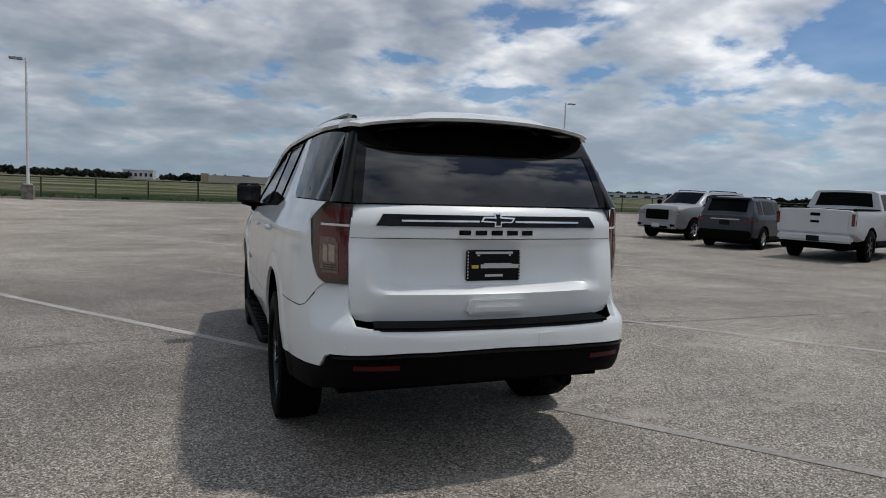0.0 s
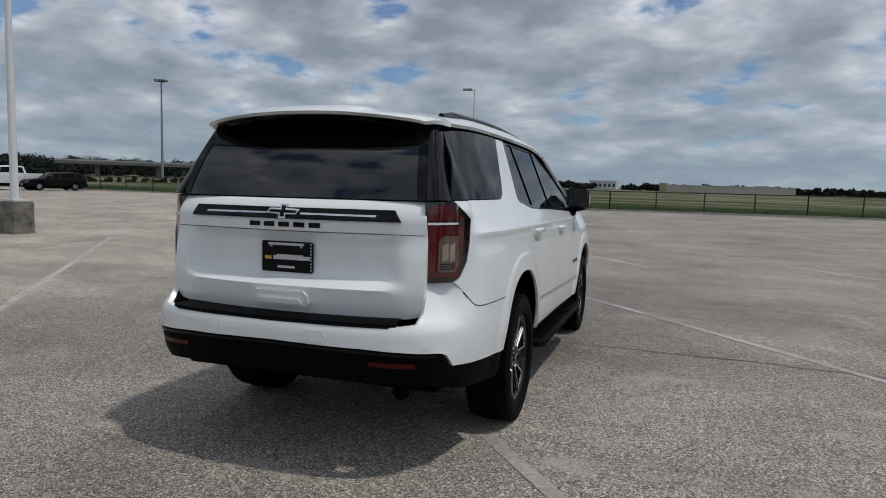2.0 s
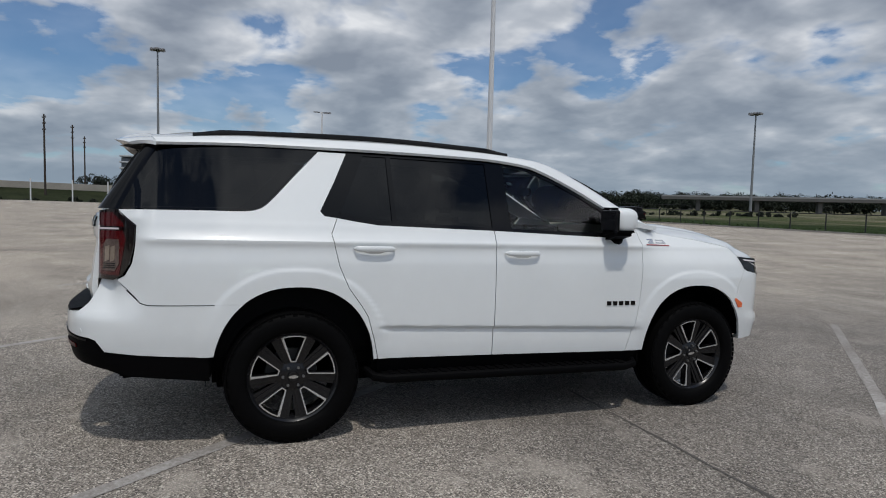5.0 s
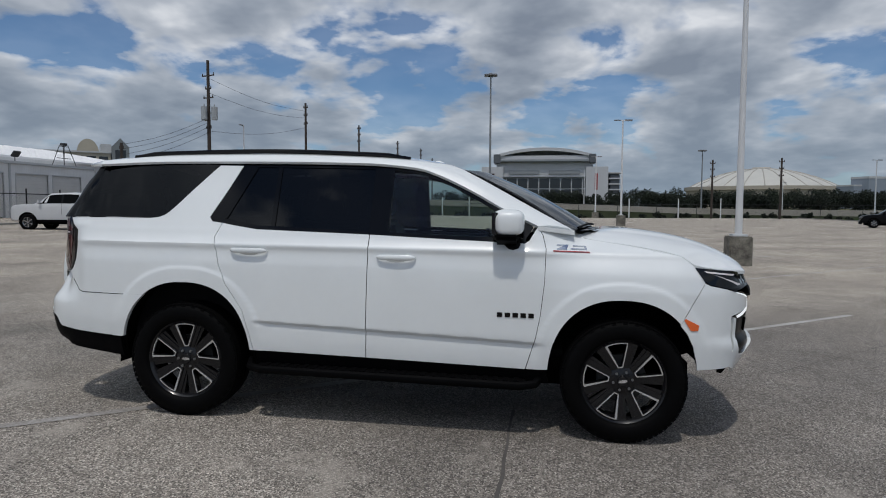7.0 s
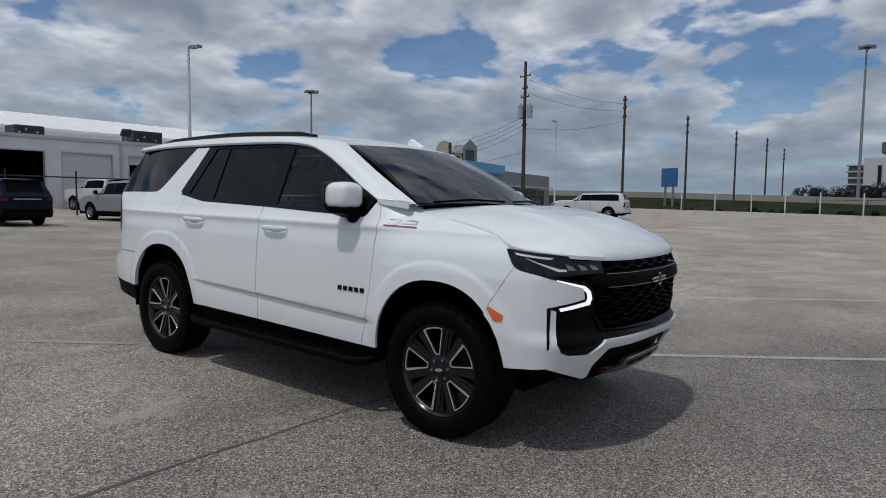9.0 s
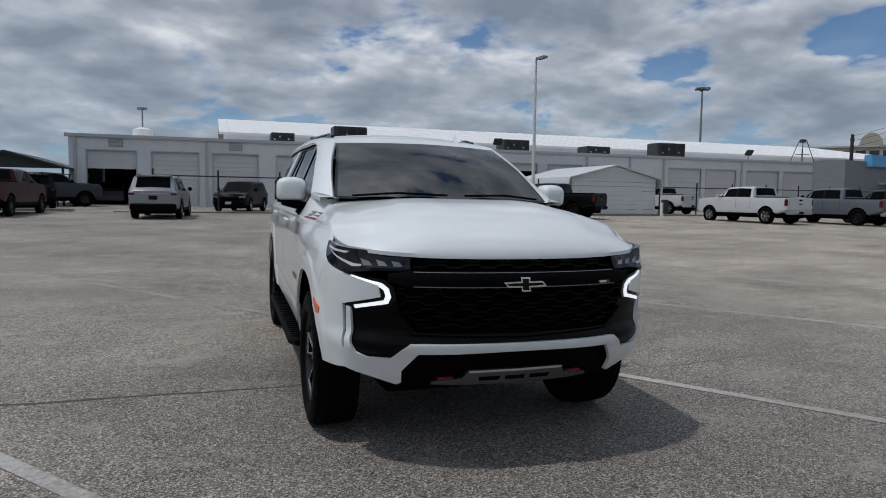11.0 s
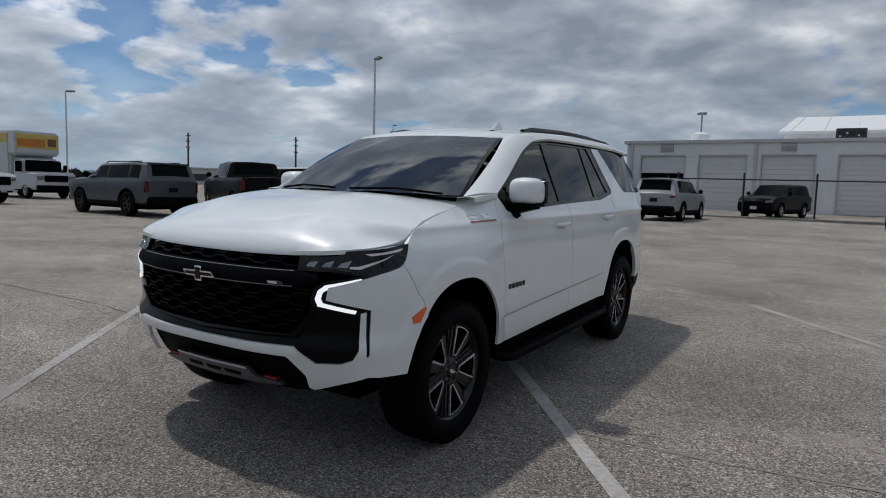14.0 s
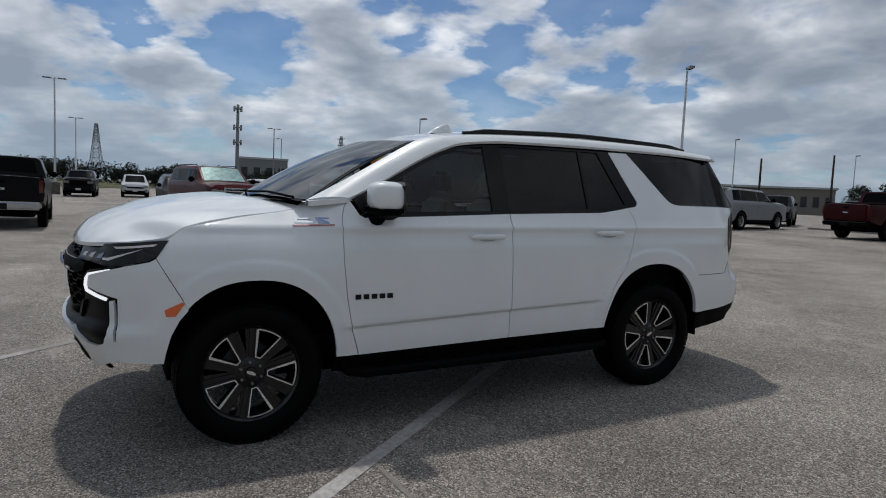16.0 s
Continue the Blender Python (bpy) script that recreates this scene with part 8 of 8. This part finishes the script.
low_building(-60, 655, 25, 30, 7.6, 0, PALEW, "pale two-storey building on the horizon", windows=6)
low_building(330, 480, 90, 30, 4.2, -38, PALEW, "long pale warehouse beyond the parked cars", windows=9)
low_building(57.0, -87.0, 12, 10, 3.6, 214, plain("brown_block_wall", (.22, .195, .175), .8, vary=.2, scale=.3), "low brown building with a pale flat roof", z=.8, windows=8)
low_building(75, -72, 30, 10, 2.6, 226, PALEW, "low pale building behind the far row", z=.8, windows=7)
low_building(93, -111, 44, 16, 4.4, -40, plain("grey_green_wall", (.42, .43, .42), .8, vary=.1), "long low grey building behind the far row", z=.8, windows=8)
low_building(239.5, -50.6, 17, 14, 9.6, 258, plain("grey_block_wall", (.24, .25, .26), .8, vary=.15), "grey flat-roofed building with rooftop plant", z=1.4, windows=4)
low_building(-83, 236, 6, 6, 4.0, 0, BRICKR, "small red-brown hut by the road")
# blue-grey wall colour has the distance haze painted in
low_building(-845, 398, 26, 26, 36, 20, plain("hazy_tower", (.25, .29, .34), .7), "hazy blue-grey office tower on the skyline", windows=0)
low_building(-850, 384, 26, 26, 27, 20, plain("hazy_tower", (.25, .29, .34), .7), "hazy blue-grey office tower on the skyline", windows=0)

ov = empty("overpass", pose(-190, 235, -.6, 0, 0, 46), "long grey concrete overpass with a white barrier", "bridge")
OVC = plain("overpass_concrete", (.13, .125, .12), .85, vary=.25, scale=.2)
part("deck", boxes((-60, 130, -6, 6, 5.2, 6.4), bevel=.1), OVC, ov)
part("barrier", boxes((-60, 130, 5.6, 6.0, 6.4, 7.0), bevel=.05), OVC, ov)
part("barrier", boxes((-60, 130, -6.0, -5.6, 6.4, 7.0), bevel=.05), VENT, ov)
for k in range(8):
    part("pier", boxes((-46 + k * 23, -44.4 + k * 23, -4, 4, 0, 5.2), bevel=.1), OVC, ov)
bb = empty("billboard", pose(-114.7, 378, -.6, 0, 0, 10), "dark billboard on thin posts", "billboard")
part("board", boxes((-5.2, 5.2, -.3, .3, 5.6, 9.0), bevel=.1), plain("dark_poster", (.03, .03, .04), .5), bb)
for x in (-2.6, 2.6):
    part("post", boxes((x - .25, x + .25, -.25, .25, 0, 5.6)), POLE_GREY, bb)
for zz, w in ((7.6, 3.2), (6.5, 2.2)):
    part("poster_bar", boxes((-w, w, -.33, -.30, zz, zz + .5)), RED_HOOK if w < 3 else PALEW, bb)

# lattice pylon and cell tower
def lattice(x, y, h, wbase, z, name, label):
    p = empty(name, pose(x, y, z, 0, 0, 20), label, "pylon")
    bm = bmesh.new()
    lv = [0, .22, .42, .58, .70, .80, .90, 1.0]
    ww = lambda q: wbase * (1 - .86 * q ** .75)
    for a, b in zip(lv, lv[1:]):
        ca = [(sx * ww(a), sy_ * ww(a), h * a) for sx, sy_ in ((1, 1), (-1, 1), (-1, -1), (1, -1))]
        cb = [(sx * ww(b), sy_ * ww(b), h * b) for sx, sy_ in ((1, 1), (-1, 1), (-1, -1), (1, -1))]
        for i in range(4):
            for q, r_ in ((ca[i], cb[i]), (ca[i], cb[(i + 1) % 4]), (ca[(i + 1) % 4], cb[i]), (cb[i], cb[(i + 1) % 4])):
                pipe(bm, [q, r_], .14, 4)
    part("frame", bm, POLE_GREY, p)
    for q in (.72, .84, .95):
        part("crossarm", boxes((-h * .10, h * .10, -.2, .2, h * q, h * q + .4)), POLE_GREY, p)


lattice(395, 4.3, 31.3, 4.2, -.2, "lattice_pylon", "grey steel lattice power pylon")
lattice(350, -117.5, 31.0, 3.4, .3, "lattice_pylon", "grey steel lattice power pylon")
ct = empty("cell_tower", pose(172.2, -29.3, .8), "slim grey cell tower with antenna clusters", "tower")
part("pole", tube(bmesh.new(), (0, 0, 0), (0, 0, 21.5), .55, .35, 12), POLE_GREY, ct)
for zz in (20.4, 15.6, 11.8):
    for k in range(6):
        a = math.pi * k / 3
        part("antenna", boxes((1.0 * math.cos(a) - .18, 1.0 * math.cos(a) + .18, 1.0 * math.sin(a) - .18, 1.0 * math.sin(a) + .18, zz - .7, zz + .7), bevel=.04), GREY_CAN, ct)
    part("platform", tube(bmesh.new(), (0, 0, zz - .1), (0, 0, zz + .1), 1.1, 1.1, 12), POLE_GREY, ct)
# white bollard posts along the far side of the lot
for y in (-27.4, -22.6, -17.7, -13.4, -9.2, -4.3, 1.5, 14.9, 22.0, 28.0):
    tagged(part("marker_post", tube(bmesh.new(), (-95.5, y, lot_z(-95, y) - .3), (-95.5, y, lot_z(-95, y) + 2.9), .09, .08, 8), POLE_WHITE), "thin white post along the lot's far edge", "post", "edge posts")
BANK_G = plain("dark_bank_scrub", (.034, .042, .020), .95, vary=.6, scale=.35, fine=3.0, spec=.05)
# the highway climbs on a bank: a pale barrier along its edge, dark grass below
BANK = ((-140, 4.6), (-40, 3.2), (0, 2.3), (18, 1.65), (30, 1.3), (45, 1.1), (90, .95))
ys3 = [-140 + 5 * i for i in range(47)]
V = [p for y in ys3 for p in ((-116.2, y, along(BANK, y)), (-117.0, y, along(BANK, y)), (-117.0, y, along(BANK, y) - 1.05), (-116.2, y, along(BANK, y) - 1.05))]
F = [(4 * i + k, 4 * i + 4 + k, 4 * i + 4 + (k + 1) % 4, 4 * i + (k + 1) % 4) for i in range(46) for k in range(4)] + [(0, 1, 2, 3), (187, 186, 185, 184)]
tagged(link("highway_wall", V, F, plain("pale_highway_concrete", (.36, .335, .29), .9, vary=.3, scale=.4, fine=8.0)), "long pale concrete barrier along the rising highway", "barrier", kind="structure")
rng = random.Random(12)
V = [p for y in ys3 for p in [(-99.5 - 4.2 * k + (rng.uniform(-.5, .5) if 0 < k < 4 else 0), y, -.55 + (along(BANK, y) - .5) * (k / 4) ** 1.4 + (rng.uniform(-.12, .12) if 0 < k < 4 else 0)) for k in range(5)] + [(-117.2, y, -1.5)]]
tagged(link("embankment", V, grid_faces(47, 6), BANK_G), "dark grassy bank below the highway", "ground", kind="structure")
fence_w = chain_fence([(-98, -10), (-99, 90)], 6.0, 1.9, label="low wire fence along the highway", ground_z=lot_z)
# weeds at the field's edge
rng = random.Random(5)
pts = [((rng.uniform(-72, 90), 39.0 + abs(rng.gauss(0, 2.2)), -.05), rng.uniform(.12, .32)) for _ in range(520)]
V, F = clump_mesh(rng, pts, .11, 14)
tagged(link("weeds", V, F, plain("weed_green", (.06, .10, .028), .9, vary=.4, scale=1.0)), "low ragged weeds along the kerb", "plants", kind="stuff")
